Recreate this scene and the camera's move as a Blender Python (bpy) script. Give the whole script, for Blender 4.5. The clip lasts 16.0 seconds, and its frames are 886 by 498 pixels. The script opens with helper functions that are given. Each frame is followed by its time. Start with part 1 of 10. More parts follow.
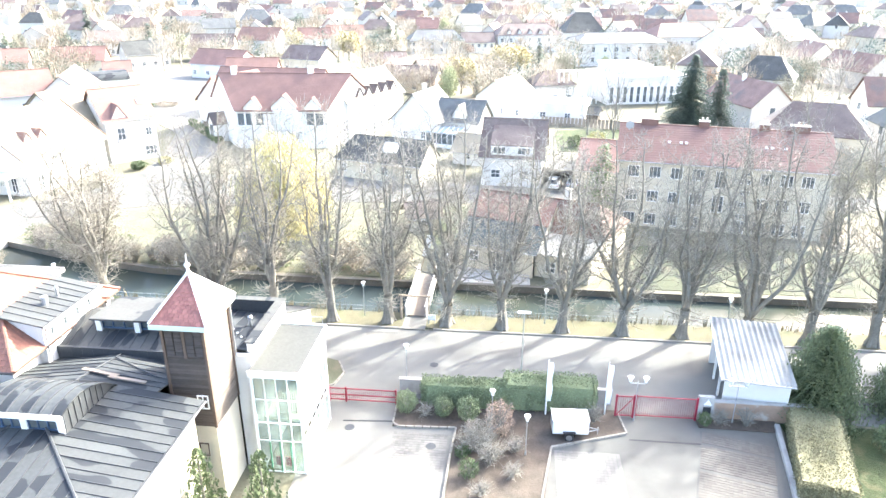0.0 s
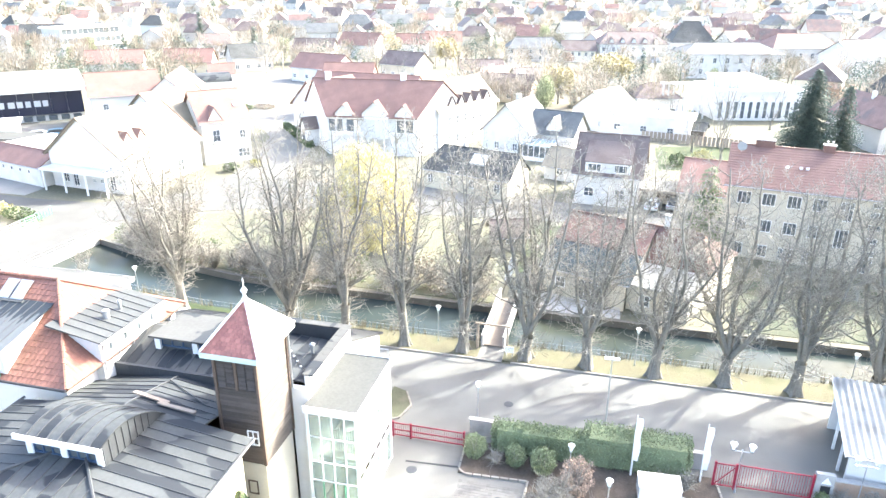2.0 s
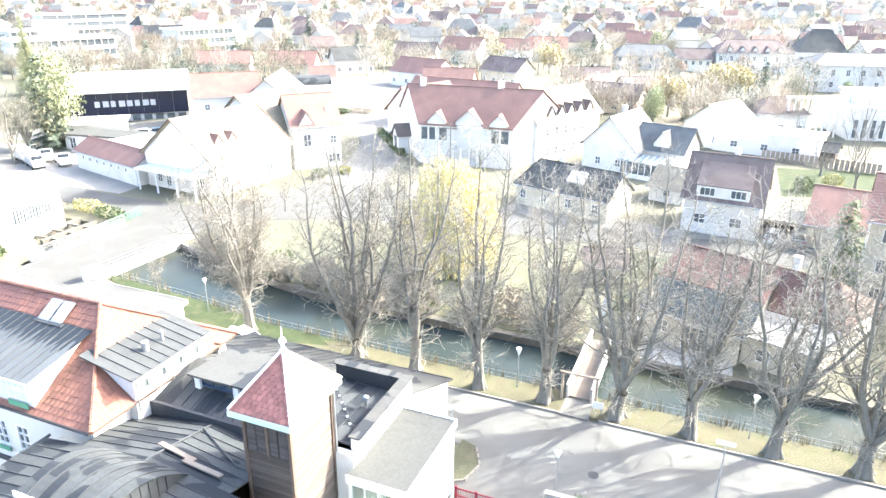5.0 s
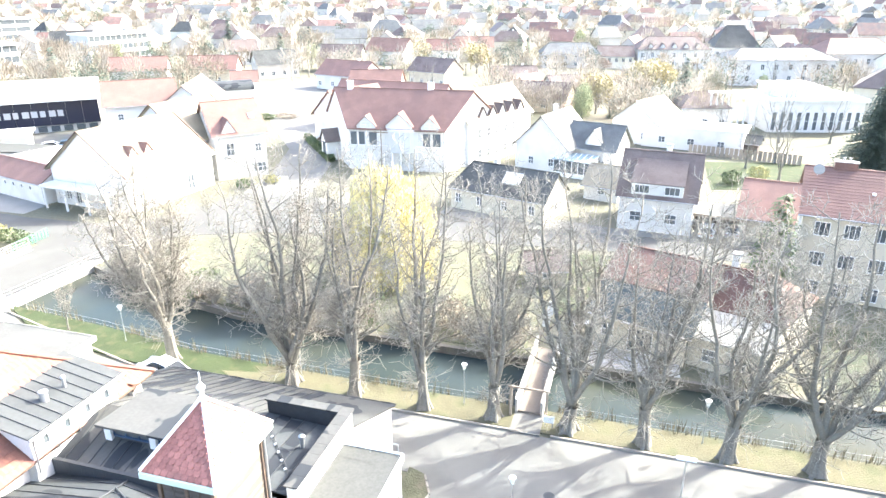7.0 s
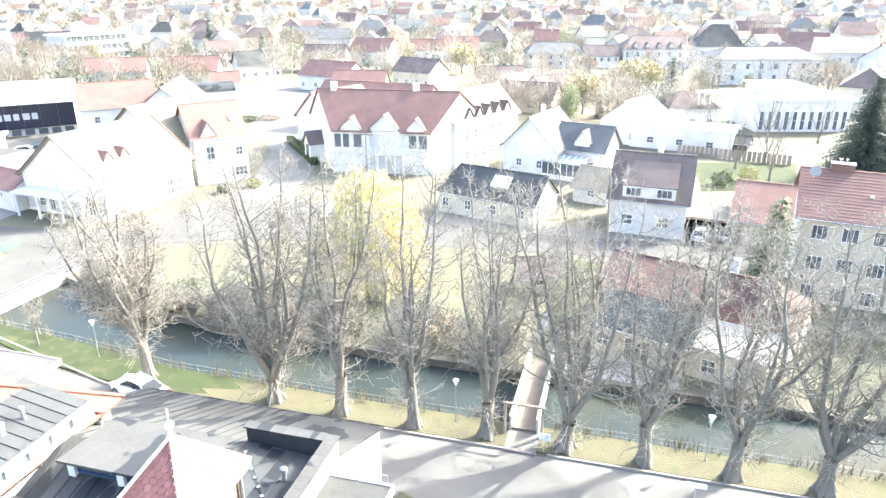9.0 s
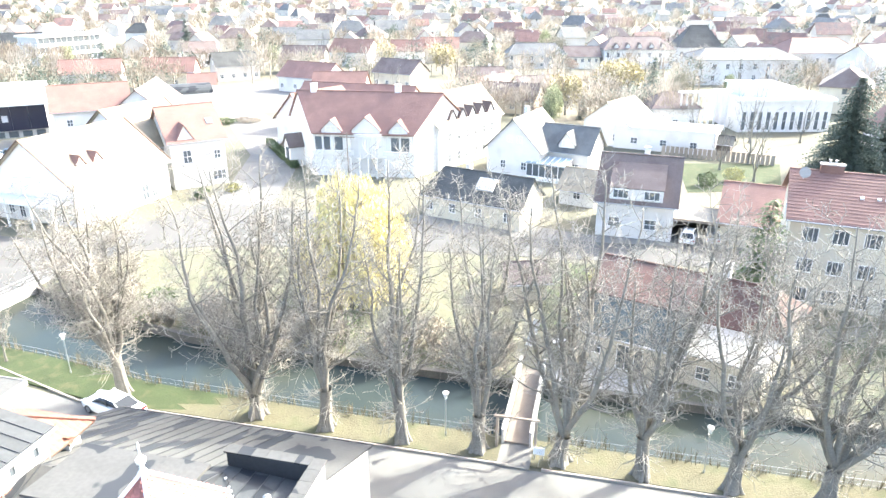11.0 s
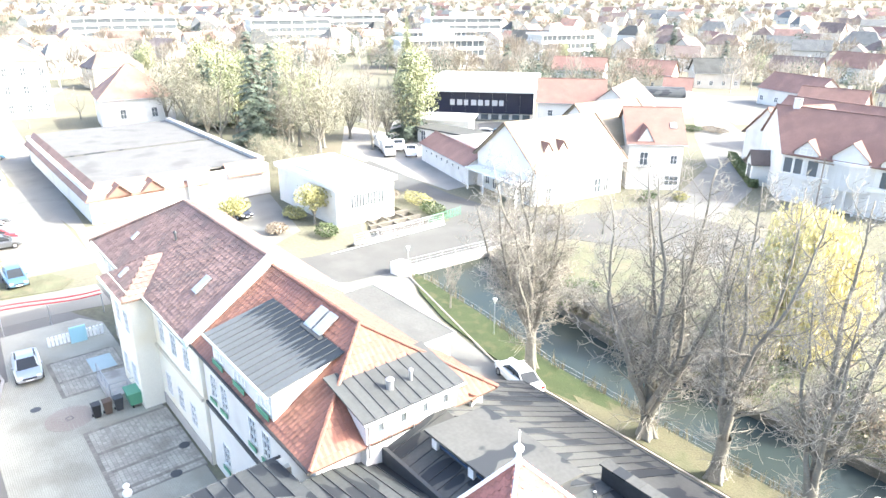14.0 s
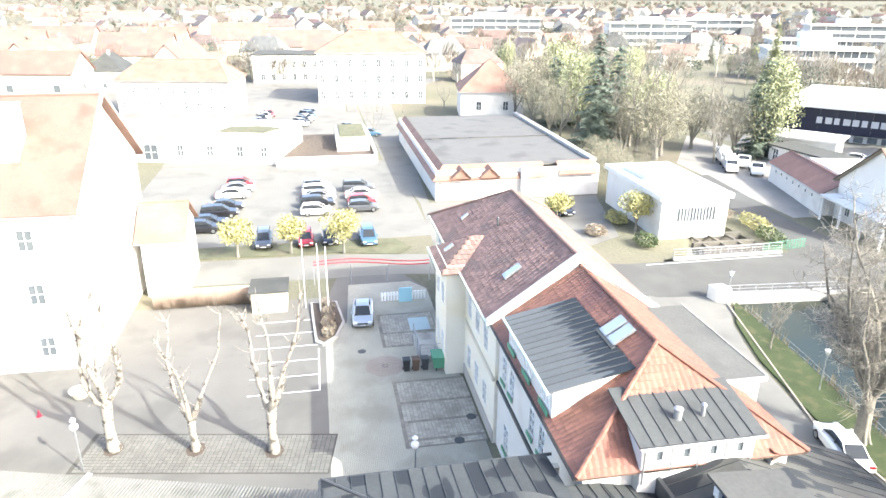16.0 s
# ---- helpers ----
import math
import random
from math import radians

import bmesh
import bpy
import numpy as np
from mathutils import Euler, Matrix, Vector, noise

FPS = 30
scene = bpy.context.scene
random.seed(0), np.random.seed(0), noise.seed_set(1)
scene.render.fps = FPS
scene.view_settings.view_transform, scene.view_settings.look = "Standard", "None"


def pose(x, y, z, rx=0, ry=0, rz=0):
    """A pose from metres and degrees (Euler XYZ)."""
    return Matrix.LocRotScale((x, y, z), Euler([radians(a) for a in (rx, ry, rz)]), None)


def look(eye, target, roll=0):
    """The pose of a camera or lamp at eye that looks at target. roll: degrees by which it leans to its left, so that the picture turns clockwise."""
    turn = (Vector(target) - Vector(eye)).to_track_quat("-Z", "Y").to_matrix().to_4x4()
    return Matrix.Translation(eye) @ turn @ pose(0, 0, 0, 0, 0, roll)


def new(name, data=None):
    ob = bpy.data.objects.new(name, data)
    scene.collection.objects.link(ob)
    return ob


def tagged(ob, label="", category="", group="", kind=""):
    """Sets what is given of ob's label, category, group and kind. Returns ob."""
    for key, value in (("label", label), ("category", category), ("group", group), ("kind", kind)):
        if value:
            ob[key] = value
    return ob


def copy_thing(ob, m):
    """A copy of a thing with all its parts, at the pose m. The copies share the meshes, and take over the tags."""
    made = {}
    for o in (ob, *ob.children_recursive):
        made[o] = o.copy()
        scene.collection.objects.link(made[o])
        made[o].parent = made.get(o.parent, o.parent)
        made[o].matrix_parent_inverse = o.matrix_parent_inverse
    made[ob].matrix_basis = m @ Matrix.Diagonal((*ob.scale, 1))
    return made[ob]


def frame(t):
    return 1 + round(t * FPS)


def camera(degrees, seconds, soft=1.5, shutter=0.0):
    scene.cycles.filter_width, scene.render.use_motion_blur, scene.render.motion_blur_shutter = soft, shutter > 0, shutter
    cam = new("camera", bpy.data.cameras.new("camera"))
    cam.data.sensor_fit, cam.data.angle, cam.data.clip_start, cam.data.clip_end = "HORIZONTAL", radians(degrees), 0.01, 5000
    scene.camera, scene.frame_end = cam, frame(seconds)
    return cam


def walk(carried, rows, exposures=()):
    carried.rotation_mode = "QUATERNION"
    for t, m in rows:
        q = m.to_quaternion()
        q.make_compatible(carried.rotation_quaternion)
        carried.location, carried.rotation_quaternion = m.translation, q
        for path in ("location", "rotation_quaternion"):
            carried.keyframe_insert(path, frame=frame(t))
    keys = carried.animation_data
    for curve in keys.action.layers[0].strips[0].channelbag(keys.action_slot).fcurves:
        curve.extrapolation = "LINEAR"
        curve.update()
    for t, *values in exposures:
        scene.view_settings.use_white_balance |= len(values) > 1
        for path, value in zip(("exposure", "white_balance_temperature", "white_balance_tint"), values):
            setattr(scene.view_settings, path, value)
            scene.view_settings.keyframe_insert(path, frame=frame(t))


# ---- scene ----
cam = camera(66.21, 16.0)
PATH = [
    (0.0, look((0.00, 0.00, 28.00), (-3.78, 36.87, 12.97), -0.02)),
    (0.5, look((-0.05, 1.00, 27.93), (-3.92, 37.89, 12.97), 0.03)),
    (1.0, look((-0.08, 2.02, 27.92), (-7.10, 38.49, 13.07), 0.16)),
    (1.5, look((-0.10, 3.15, 27.97), (-8.69, 39.30, 13.17), 0.21)),
    (2.0, look((-0.10, 4.33, 27.91), (-9.01, 40.44, 13.18), 0.18)),
    (2.5, look((-0.18, 5.51, 27.85), (-9.40, 41.57, 13.20), 0.21)),
    (3.0, look((-0.37, 6.65, 27.82), (-10.15, 42.59, 13.24), 0.20)),
    (3.5, look((-0.62, 7.66, 27.73), (-14.02, 42.45, 13.22), 0.37)),
    (3.7, look((-0.79, 8.20, 27.69), (-15.68, 42.36, 13.15), 0.43)),
    (5.8, look((-1.36, 11.68, 27.58), (-13.25, 47.01, 13.08), -0.17)),
    (6.0, look((-1.64, 11.98, 27.53), (-12.42, 47.66, 13.01), -0.20)),
    (6.5, look((-1.91, 12.63, 27.46), (-12.60, 48.36, 12.98), -0.24)),
    (7.0, look((-2.20, 13.21, 27.41), (-12.80, 48.96, 12.94), -0.20)),
    (7.5, look((-2.42, 13.76, 27.35), (-12.96, 49.54, 12.89), -0.25)),
    (8.0, look((-2.64, 14.35, 27.33), (-13.12, 50.14, 12.87), -0.24)),
    (8.5, look((-2.86, 14.87, 27.30), (-13.26, 50.67, 12.82), -0.27)),
    (9.0, look((-3.08, 15.33, 27.25), (-12.86, 51.31, 12.77), -0.24)),
    (9.2, look((-3.17, 15.48, 27.23), (-12.66, 51.54, 12.75), -0.24)),
    (11.3, look((-4.07, 17.10, 27.01), (-12.78, 53.38, 12.58), -0.17)),
    (11.5, look((-4.16, 17.26, 26.99), (-13.60, 53.35, 12.56), -0.17)),
    (12.0, look((-4.28, 17.45, 27.08), (-19.28, 51.62, 12.69), -0.06)),
    (12.5, look((-4.36, 17.73, 27.07), (-24.00, 49.49, 12.73), 0.02)),
    (13.0, look((-4.48, 17.95, 27.04), (-27.36, 47.48, 12.74), 0.12)),
    (13.5, look((-4.60, 18.18, 26.94), (-30.48, 45.14, 12.69), 0.26)),
    (14.0, look((-4.72, 18.39, 26.82), (-33.89, 41.79, 12.62), 0.28)),
    (14.5, look((-4.77, 18.60, 26.81), (-36.83, 37.84, 12.61), 0.26)),
    (15.0, look((-4.82, 18.72, 26.75), (-39.13, 33.61, 12.58), 0.36)),
    (15.5, look((-4.91, 18.84, 26.69), (-40.87, 29.19, 12.55), 0.38)),
    (16.0, look((-4.91, 19.03, 26.63), (-41.71, 25.84, 12.51), 0.35)),
]
walk(cam, PATH, exposures=[(0.0, 3.25), (3.5, 3.16), (11.5, 3.03), (13.0, 2.93), (14.5, 2.78), (16.0, 2.45)])

# ---- world, sun ----
SUN_AZ = radians(46.0)      # from +y towards +x
SUN_EL = radians(33.0)
world = bpy.data.worlds.new("world")
scene.world = world
world.use_nodes = True
wn = world.node_tree.nodes
sky = wn.new("ShaderNodeTexSky")
sky.sky_type = 'NISHITA'
sky.sun_disc = False
sky.sun_elevation, sky.sun_rotation = SUN_EL, SUN_AZ
sky.air_density, sky.dust_density, sky.ozone_density = 0.9, 4.0, 0.8
wn["Background"].inputs["Strength"].default_value = 0.15
world.node_tree.links.new(sky.outputs[0], wn["Background"].inputs["Color"])

sun = new("sun", bpy.data.lights.new("sun", 'SUN'))
sun.data.energy, sun.data.angle, sun.data.color = 2.0, radians(0.6), (0.95, 0.98, 0.915)
sun_from = Vector((math.sin(SUN_AZ) * math.cos(SUN_EL), math.cos(SUN_AZ) * math.cos(SUN_EL), math.sin(SUN_EL)))
sun.matrix_world = look(sun_from * 300, (0, 0, 0))


# ---- materials ----
def mat(name, col, rough=0.8, metal=0.0, var=0.18, scale=0.6, fine=14.0, bump=0.25, dist=0.01, piece=0.0, spec=0.4, island=0.0, stain=None, stain_scale=0.25, stain_edge=(0.52, 0.66), streak=None, stain_detail=5):
    """Noise at two scales over a base colour, optional stains, optional change from piece to piece."""
    m = bpy.data.materials.new(name)
    m.use_nodes = True
    n, l = m.node_tree.nodes, m.node_tree.links
    b = n["Principled BSDF"]
    b.inputs["Roughness"].default_value = rough
    b.inputs["Metallic"].default_value = metal
    b.inputs["Specular IOR Level"].default_value = spec
    co = n.new("ShaderNodeTexCoord")
    big = n.new("ShaderNodeTexNoise")
    big.inputs["Scale"].default_value, big.inputs["Detail"].default_value = scale, 4
    small = n.new("ShaderNodeTexNoise")
    small.inputs["Scale"].default_value, small.inputs["Detail"].default_value = fine, 3
    where = co.outputs["Object"]
    if piece:                                        # each piece gets its own patch of the pattern
        info = n.new("ShaderNodeObjectInfo")
        far_off = n.new("ShaderNodeMath")
        far_off.operation = 'MULTIPLY'
        far_off.inputs[1].default_value = 61.0
        l.new(info.outputs["Random"], far_off.inputs[0])
        shift = n.new("ShaderNodeVectorMath")
        l.new(where, shift.inputs[0])
        l.new(far_off.outputs[0], shift.inputs[1])
        where = shift.outputs[0]
    l.new(where, big.inputs["Vector"])
    l.new(where, small.inputs["Vector"])
    add = n.new("ShaderNodeMath")
    add.operation = 'ADD'
    l.new(big.outputs["Fac"], add.inputs[0])
    l.new(small.outputs["Fac"], add.inputs[1])
    value = add.outputs[0]
    if piece or island:
        src = n.new("ShaderNodeObjectInfo" if piece else "ShaderNodeNewGeometry")
        mul = n.new("ShaderNodeMath")
        mul.operation = 'MULTIPLY_ADD'
        mul.inputs[1].default_value = 2.0 * (piece or island)
        l.new(src.outputs["Random" if piece else "Random Per Island"], mul.inputs[0])
        l.new(value, mul.inputs[2])
        sub = n.new("ShaderNodeMath")
        sub.operation = 'SUBTRACT'
        sub.inputs[1].default_value = piece or island
        l.new(mul.outputs[0], sub.inputs[0])
        value = sub.outputs[0]
    ramp = n.new("ShaderNodeMapRange")
    ramp.inputs["From Min"].default_value, ramp.inputs["From Max"].default_value = 0.6, 1.4
    ramp.inputs["To Min"].default_value, ramp.inputs["To Max"].default_value = 1 - var, 1 + var
    l.new(value, ramp.inputs["Value"])
    mixc = n.new("ShaderNodeMix")
    mixc.data_type, mixc.blend_type = 'RGBA', 'MULTIPLY'
    mixc.inputs["Factor"].default_value = 1.0
    mixc.inputs["A"].default_value = (*col, 1)
    l.new(ramp.outputs[0], mixc.inputs["B"])
    out = mixc.outputs["Result"]
    if stain:
        st = n.new("ShaderNodeTexNoise")
        st.inputs["Scale"].default_value, st.inputs["Detail"].default_value = stain_scale, stain_detail
        if streak:
            mp = n.new("ShaderNodeVectorMath")
            mp.operation = 'MULTIPLY'
            mp.inputs[1].default_value = streak
            l.new(where if piece and streak[2] == 0 else co.outputs["Object"], mp.inputs[0])
            l.new(mp.outputs[0], st.inputs["Vector"])
        else:
            l.new(co.outputs["Object"], st.inputs["Vector"])
        cut = n.new("ShaderNodeMapRange")
        cut.inputs["From Min"].default_value, cut.inputs["From Max"].default_value = stain_edge
        l.new(st.outputs["Fac"], cut.inputs["Value"])
        sm = n.new("ShaderNodeMix")
        sm.data_type = 'RGBA'
        l.new(cut.outputs[0], sm.inputs["Factor"])
        l.new(out, sm.inputs["A"])
        sm.inputs["B"].default_value = (*stain, 1)
        out = sm.outputs["Result"]
    l.new(out, b.inputs["Base Color"])
    if bump:
        bp = n.new("ShaderNodeBump")
        bp.inputs["Strength"].default_value, bp.inputs["Distance"].default_value = bump, dist
        l.new(small.outputs["Fac"], bp.inputs["Height"])
        l.new(bp.outputs[0], b.inputs["Normal"])
    return m


def tile_mat(name, col, row=0.16, var=0.25, stain=(0.12, 0.09, 0.08)):
    """Far roof tiles: rows follow the height, joints come as relief."""
    m = mat(name, col, 0.65, var=var, scale=0.5, fine=9.0, bump=0.0, stain=stain, stain_scale=0.35, spec=0.25)
    n, l = m.node_tree.nodes, m.node_tree.links
    co = n.new("ShaderNodeTexCoord")
    wv = n.new("ShaderNodeTexWave")
    wv.wave_type, wv.bands_direction, wv.wave_profile = 'BANDS', 'Z', 'SAW'
    wv.inputs["Scale"].default_value, wv.inputs["Distortion"].default_value = 0.314 / row, 0.4
    l.new(co.outputs["Object"], wv.inputs["Vector"])
    bp = n.new("ShaderNodeBump")
    bp.inputs["Strength"].default_value, bp.inputs["Distance"].default_value = 0.8, 0.03
    l.new(wv.outputs["Fac"], bp.inputs["Height"])
    l.new(bp.outputs[0], n["Principled BSDF"].inputs["Normal"])
    return m


def glass_mat(name, tint, trans=0.75):
    m = bpy.data.materials.new(name)
    m.use_nodes = True
    b = m.node_tree.nodes["Principled BSDF"]
    b.inputs["Base Color"].default_value = (*tint, 1)
    b.inputs["Roughness"].default_value = 0.04
    b.inputs["IOR"].default_value = 1.45
    b.inputs["Transmission Weight"].default_value = trans
    return m


ASPHALT = mat("asphalt", (0.176, 0.172, 0.155), 0.9, var=0.14, scale=0.25, fine=30, bump=0.3, stain=(0.142, 0.138, 0.125), stain_scale=0.2)
ASPHALT_DARK = mat("asphalt_dark", (0.102, 0.101, 0.094), 0.88, var=0.16, scale=0.3, fine=30, stain=(0.12, 0.118, 0.11), stain_scale=0.15, spec=0.25)
PAVING = mat("paving", (0.155, 0.15, 0.135), 0.9, var=0.16, scale=0.4, fine=20, piece=0.25)
PAVING_RED = mat("paving_red", (0.31, 0.265, 0.235), 0.9, var=0.16, scale=0.4, fine=20, piece=0.25)
CONCRETE = mat("concrete", (0.38, 0.37, 0.35), 0.9, var=0.15, scale=0.5, fine=12, stain=(0.28, 0.27, 0.25), stain_scale=0.6)
KERB = mat("kerbstone", (0.29, 0.265, 0.225), 0.9, var=0.15, piece=0.3, fine=25)
GROUND = mat("meadow", (0.13, 0.125, 0.085), 0.95, var=0.35, scale=0.06, fine=2.5, bump=0.6, dist=0.08, stain=(0.17, 0.15, 0.11), stain_scale=0.04)
GRASS = mat("dry_grass", (0.112, 0.114, 0.07), 0.95, var=0.35, scale=0.5, fine=8, bump=0.8, dist=0.06, stain=(0.142, 0.126, 0.084), stain_scale=0.6)
GRASS_GREEN = mat("green_grass", (0.040, 0.056, 0.020), 0.95, var=0.35, scale=0.6, fine=9, bump=0.8, dist=0.06, stain=(0.075, 0.078, 0.036), stain_scale=0.9)
GRASS_BANK = mat("bank_grass", (0.112, 0.104, 0.062), 0.95, var=0.35, scale=0.5, fine=8, bump=0.8, dist=0.06, stain=(0.088, 0.092, 0.048), stain_scale=0.5)
SOIL = mat("planting_soil", (0.092, 0.074, 0.058), 0.95, var=0.4, scale=1.5, fine=14, bump=0.8, dist=0.05)
GRAVEL = mat("gravel", (0.24, 0.23, 0.21), 0.95, var=0.2, scale=0.3, fine=25, bump=0.5)
PLASTER_WHITE = mat("white_plaster", (0.66, 0.65, 0.62), 0.9, var=0.06, scale=0.4, fine=12, stain=(0.59, 0.575, 0.545), stain_scale=0.35)
PLASTER_CREAM = mat("cream_plaster", (0.60, 0.55, 0.44), 0.9, var=0.08, scale=0.4, fine=12, stain=(0.54, 0.49, 0.39), stain_scale=0.4)
PLASTER_YELLOW = mat("pale_yellow_plaster", (0.74, 0.71, 0.61), 0.9, var=0.07, scale=0.4, fine=12, stain=(0.7, 0.64, 0.5))
PLASTER_GREY = mat("grey_plaster", (0.55, 0.55, 0.53), 0.9, var=0.08, scale=0.4, fine=12)
BANK_STONE = mat("bank_stone", (0.13, 0.12, 0.10), 0.9, var=0.3, scale=0.8, fine=10, bump=0.6, dist=0.03)
PLASTER_DULL = mat("weathered_plaster", (0.55, 0.52, 0.47), 0.9, var=0.1, scale=0.4, fine=12, stain=(0.48, 0.45, 0.41))
STONE_BASE = mat("plinth_stone", (0.40, 0.38, 0.35), 0.9, var=0.14, fine=14)
TILE_RED = tile_mat("red_tiles", (0.215, 0.128, 0.106), stain=(0.195, 0.118, 0.098))
TILE_ORANGE = mat("orange_clay_tile", (0.218, 0.100, 0.070), 0.55, spec=0.4, var=0.22, scale=0.8, fine=10, piece=0.3, stain=(0.185, 0.086, 0.066), stain_scale=0.5)
TILE_ORANGE_J = mat("orange_clay_tiles", (0.218, 0.100, 0.070), 0.55, spec=0.4, var=0.22, scale=0.8, fine=10, island=0.3, stain=(0.185, 0.086, 0.066), stain_scale=0.5)
TILE_BROWN = mat("brown_clay_tile", (0.215, 0.14, 0.12), 0.85, var=0.24, scale=0.7, fine=10, island=0.3, stain=(0.165, 0.12, 0.105), stain_scale=0.6)
TILE_FAR_ORANGE = tile_mat("orange_tiles", (0.25, 0.152, 0.118), stain=(0.21, 0.128, 0.10))
TILE_SALMON = tile_mat("salmon_tiles", (0.205, 0.125, 0.102), var=0.16, stain=(0.17, 0.095, 0.076))
TILE_OLD = tile_mat("old_red_tiles", (0.205, 0.13, 0.11), var=0.35, stain=(0.15, 0.118, 0.108))
TILE_MOSSY = tile_mat("mossy_red_tiles", (0.15, 0.09, 0.074), var=0.4, stain=(0.105, 0.08, 0.07))
TILE_FAR_BROWN = tile_mat("brown_tiles", (0.15, 0.12, 0.109))
TILE_DARK = tile_mat("dark_tiles", (0.075, 0.078, 0.074), stain=(0.055, 0.057, 0.055))
TILE_BLUE_SLATE = tile_mat("blue_slates", (0.055, 0.074, 0.08), stain=(0.038, 0.054, 0.06))
TILE_SLATE = tile_mat("slate_tiles", (0.14, 0.145, 0.14), stain=(0.11, 0.113, 0.112))
# cream tiles; on the hotel wing they stand in for full sun
TILE_CREAM = tile_mat("cream_tiles", (0.27, 0.235, 0.172), stain=(0.24, 0.205, 0.15))
TILE_TOWER = mat("fish_scale_tile", (0.29, 0.125, 0.105), 0.8, var=0.25, scale=1.5, fine=12, piece=0.35, stain=(0.21, 0.10, 0.085), stain_scale=1.2)
TILE_TOWER_J = mat("fish_scale_tiles", (0.29, 0.125, 0.105), 0.75, var=0.25, scale=1.5, fine=12, island=0.35)
ZINC = mat("zinc_sheet", (0.066, 0.071, 0.072), 0.7, metal=0.05, var=0.2, scale=0.5, fine=6, bump=0.06, piece=0.16, spec=0.2, stain=(0.027, 0.031, 0.036), stain_scale=0.5, stain_edge=(0.545, 0.556), streak=(0.55, 1.0, 0.0), stain_detail=1.5)
ZINC_CLEAN = mat("dry_zinc_sheet", (0.078, 0.082, 0.081), 0.7, metal=0.05, var=0.16, scale=0.6, fine=6, bump=0.06, piece=0.12, spec=0.2, stain=(0.064, 0.067, 0.066), stain_scale=0.7)
ZINC_LIGHT = mat("weathered_zinc", (0.092, 0.092, 0.087), 0.7, metal=0.05, var=0.16, scale=0.5, fine=6, bump=0.06, piece=0.14, spec=0.2, stain=(0.036, 0.04, 0.045), stain_scale=0.5, stain_edge=(0.54, 0.552), streak=(1.0, 0.5, 0.0), stain_detail=2)


def wet_sheet():
    """Dull sheet metal with a wet upper part that runs down in long ragged teeth."""
    m = mat("wet_streaked_zinc", (0.095, 0.103, 0.107), 0.6, metal=0.1, var=0.14, scale=0.5, fine=6, bump=0.06, piece=0.1, spec=0.3)
    n, l = m.node_tree.nodes, m.node_tree.links
    b = n["Principled BSDF"]
    dry = b.inputs["Base Color"].links[0].from_socket
    co, cut = n.new("ShaderNodeTexCoord"), n.new("ShaderNodeSeparateXYZ")
    l.new(co.outputs["Object"], cut.inputs[0])
    stretch = n.new("ShaderNodeVectorMath")
    stretch.operation = 'MULTIPLY'
    stretch.inputs[1].default_value = (3.4, 0.10, 0.0)
    l.new(co.outputs["Object"], stretch.inputs[0])
    ragged = n.new("ShaderNodeTexNoise")
    ragged.inputs["Scale"].default_value, ragged.inputs["Detail"].default_value = 1.0, 2.0
    l.new(stretch.outputs[0], ragged.inputs["Vector"])
    reach = n.new("ShaderNodeMath")
    reach.operation, reach.inputs[1].default_value = 'MULTIPLY_ADD', 4.4
    l.new(ragged.outputs["Fac"], reach.inputs[0])
    l.new(cut.outputs["Y"], reach.inputs[2])
    wet = n.new("ShaderNodeMapRange")
    wet.inputs["From Min"].default_value, wet.inputs["From Max"].default_value = 33.05, 33.2
    l.new(reach.outputs[0], wet.inputs["Value"])
    mx = n.new("ShaderNodeMix")
    mx.data_type = 'RGBA'
    mx.inputs["B"].default_value = (0.02, 0.026, 0.033, 1)
    l.new(wet.outputs[0], mx.inputs["Factor"])
    l.new(dry, mx.inputs["A"])
    l.new(mx.outputs["Result"], b.inputs["Base Color"])
    return m


ZINC_WET = wet_sheet()
ZINC_DARK = mat("dark_sheet", (0.066, 0.07, 0.074), 0.5, metal=0.2, var=0.16, scale=0.6, fine=6, bump=0.06, piece=0.12)
FLAT_ROOF = mat("flat_roof_felt", (0.086, 0.088, 0.083), 0.95, var=0.18, scale=0.35, fine=8, spec=0.15, stain=(0.066, 0.069, 0.066), stain_scale=0.2)
FLAT_WHITE = mat("pale_roof_sheet", (0.68, 0.68, 0.66), 0.75, var=0.1, scale=0.2, fine=6, stain=(0.58, 0.58, 0.56), stain_scale=0.15)
FLAT_GREY = mat("grey_roof_sheet", (0.125, 0.124, 0.118), 0.8, var=0.2, scale=0.2, fine=6, stain=(0.09, 0.09, 0.086), stain_scale=0.2)
SHEET_PALE = mat("pale_corrugated", (0.30, 0.30, 0.28), 0.6, var=0.14, scale=0.3, fine=6, bump=0.06, stain=(0.22, 0.22, 0.205), stain_scale=0.5)
SHEET_OLD = mat("old_corrugated", (0.17, 0.168, 0.15), 0.8, var=0.2, scale=0.3, fine=6, bump=0.06, stain=(0.12, 0.12, 0.105), stain_scale=0.5)
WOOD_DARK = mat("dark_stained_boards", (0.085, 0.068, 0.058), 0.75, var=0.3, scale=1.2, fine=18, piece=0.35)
WOOD_GREY = mat("weathered_wood", (0.30, 0.25, 0.20), 0.85, var=0.3, scale=1.5, fine=18, piece=0.3)
# paler copy of the dark boards, with sunlight put into its colour
WOOD_SUNLIT = mat("sunlit_boards", (0.165, 0.14, 0.118), 0.8, var=0.3, scale=1.2, fine=18, piece=0.35)
WOOD_DECK = mat("deck_boards", (0.17, 0.145, 0.12), 0.85, var=0.25, scale=1.0, fine=14)
WOOD_TRIM = mat("brown_timber", (0.12, 0.085, 0.065), 0.8, var=0.25)
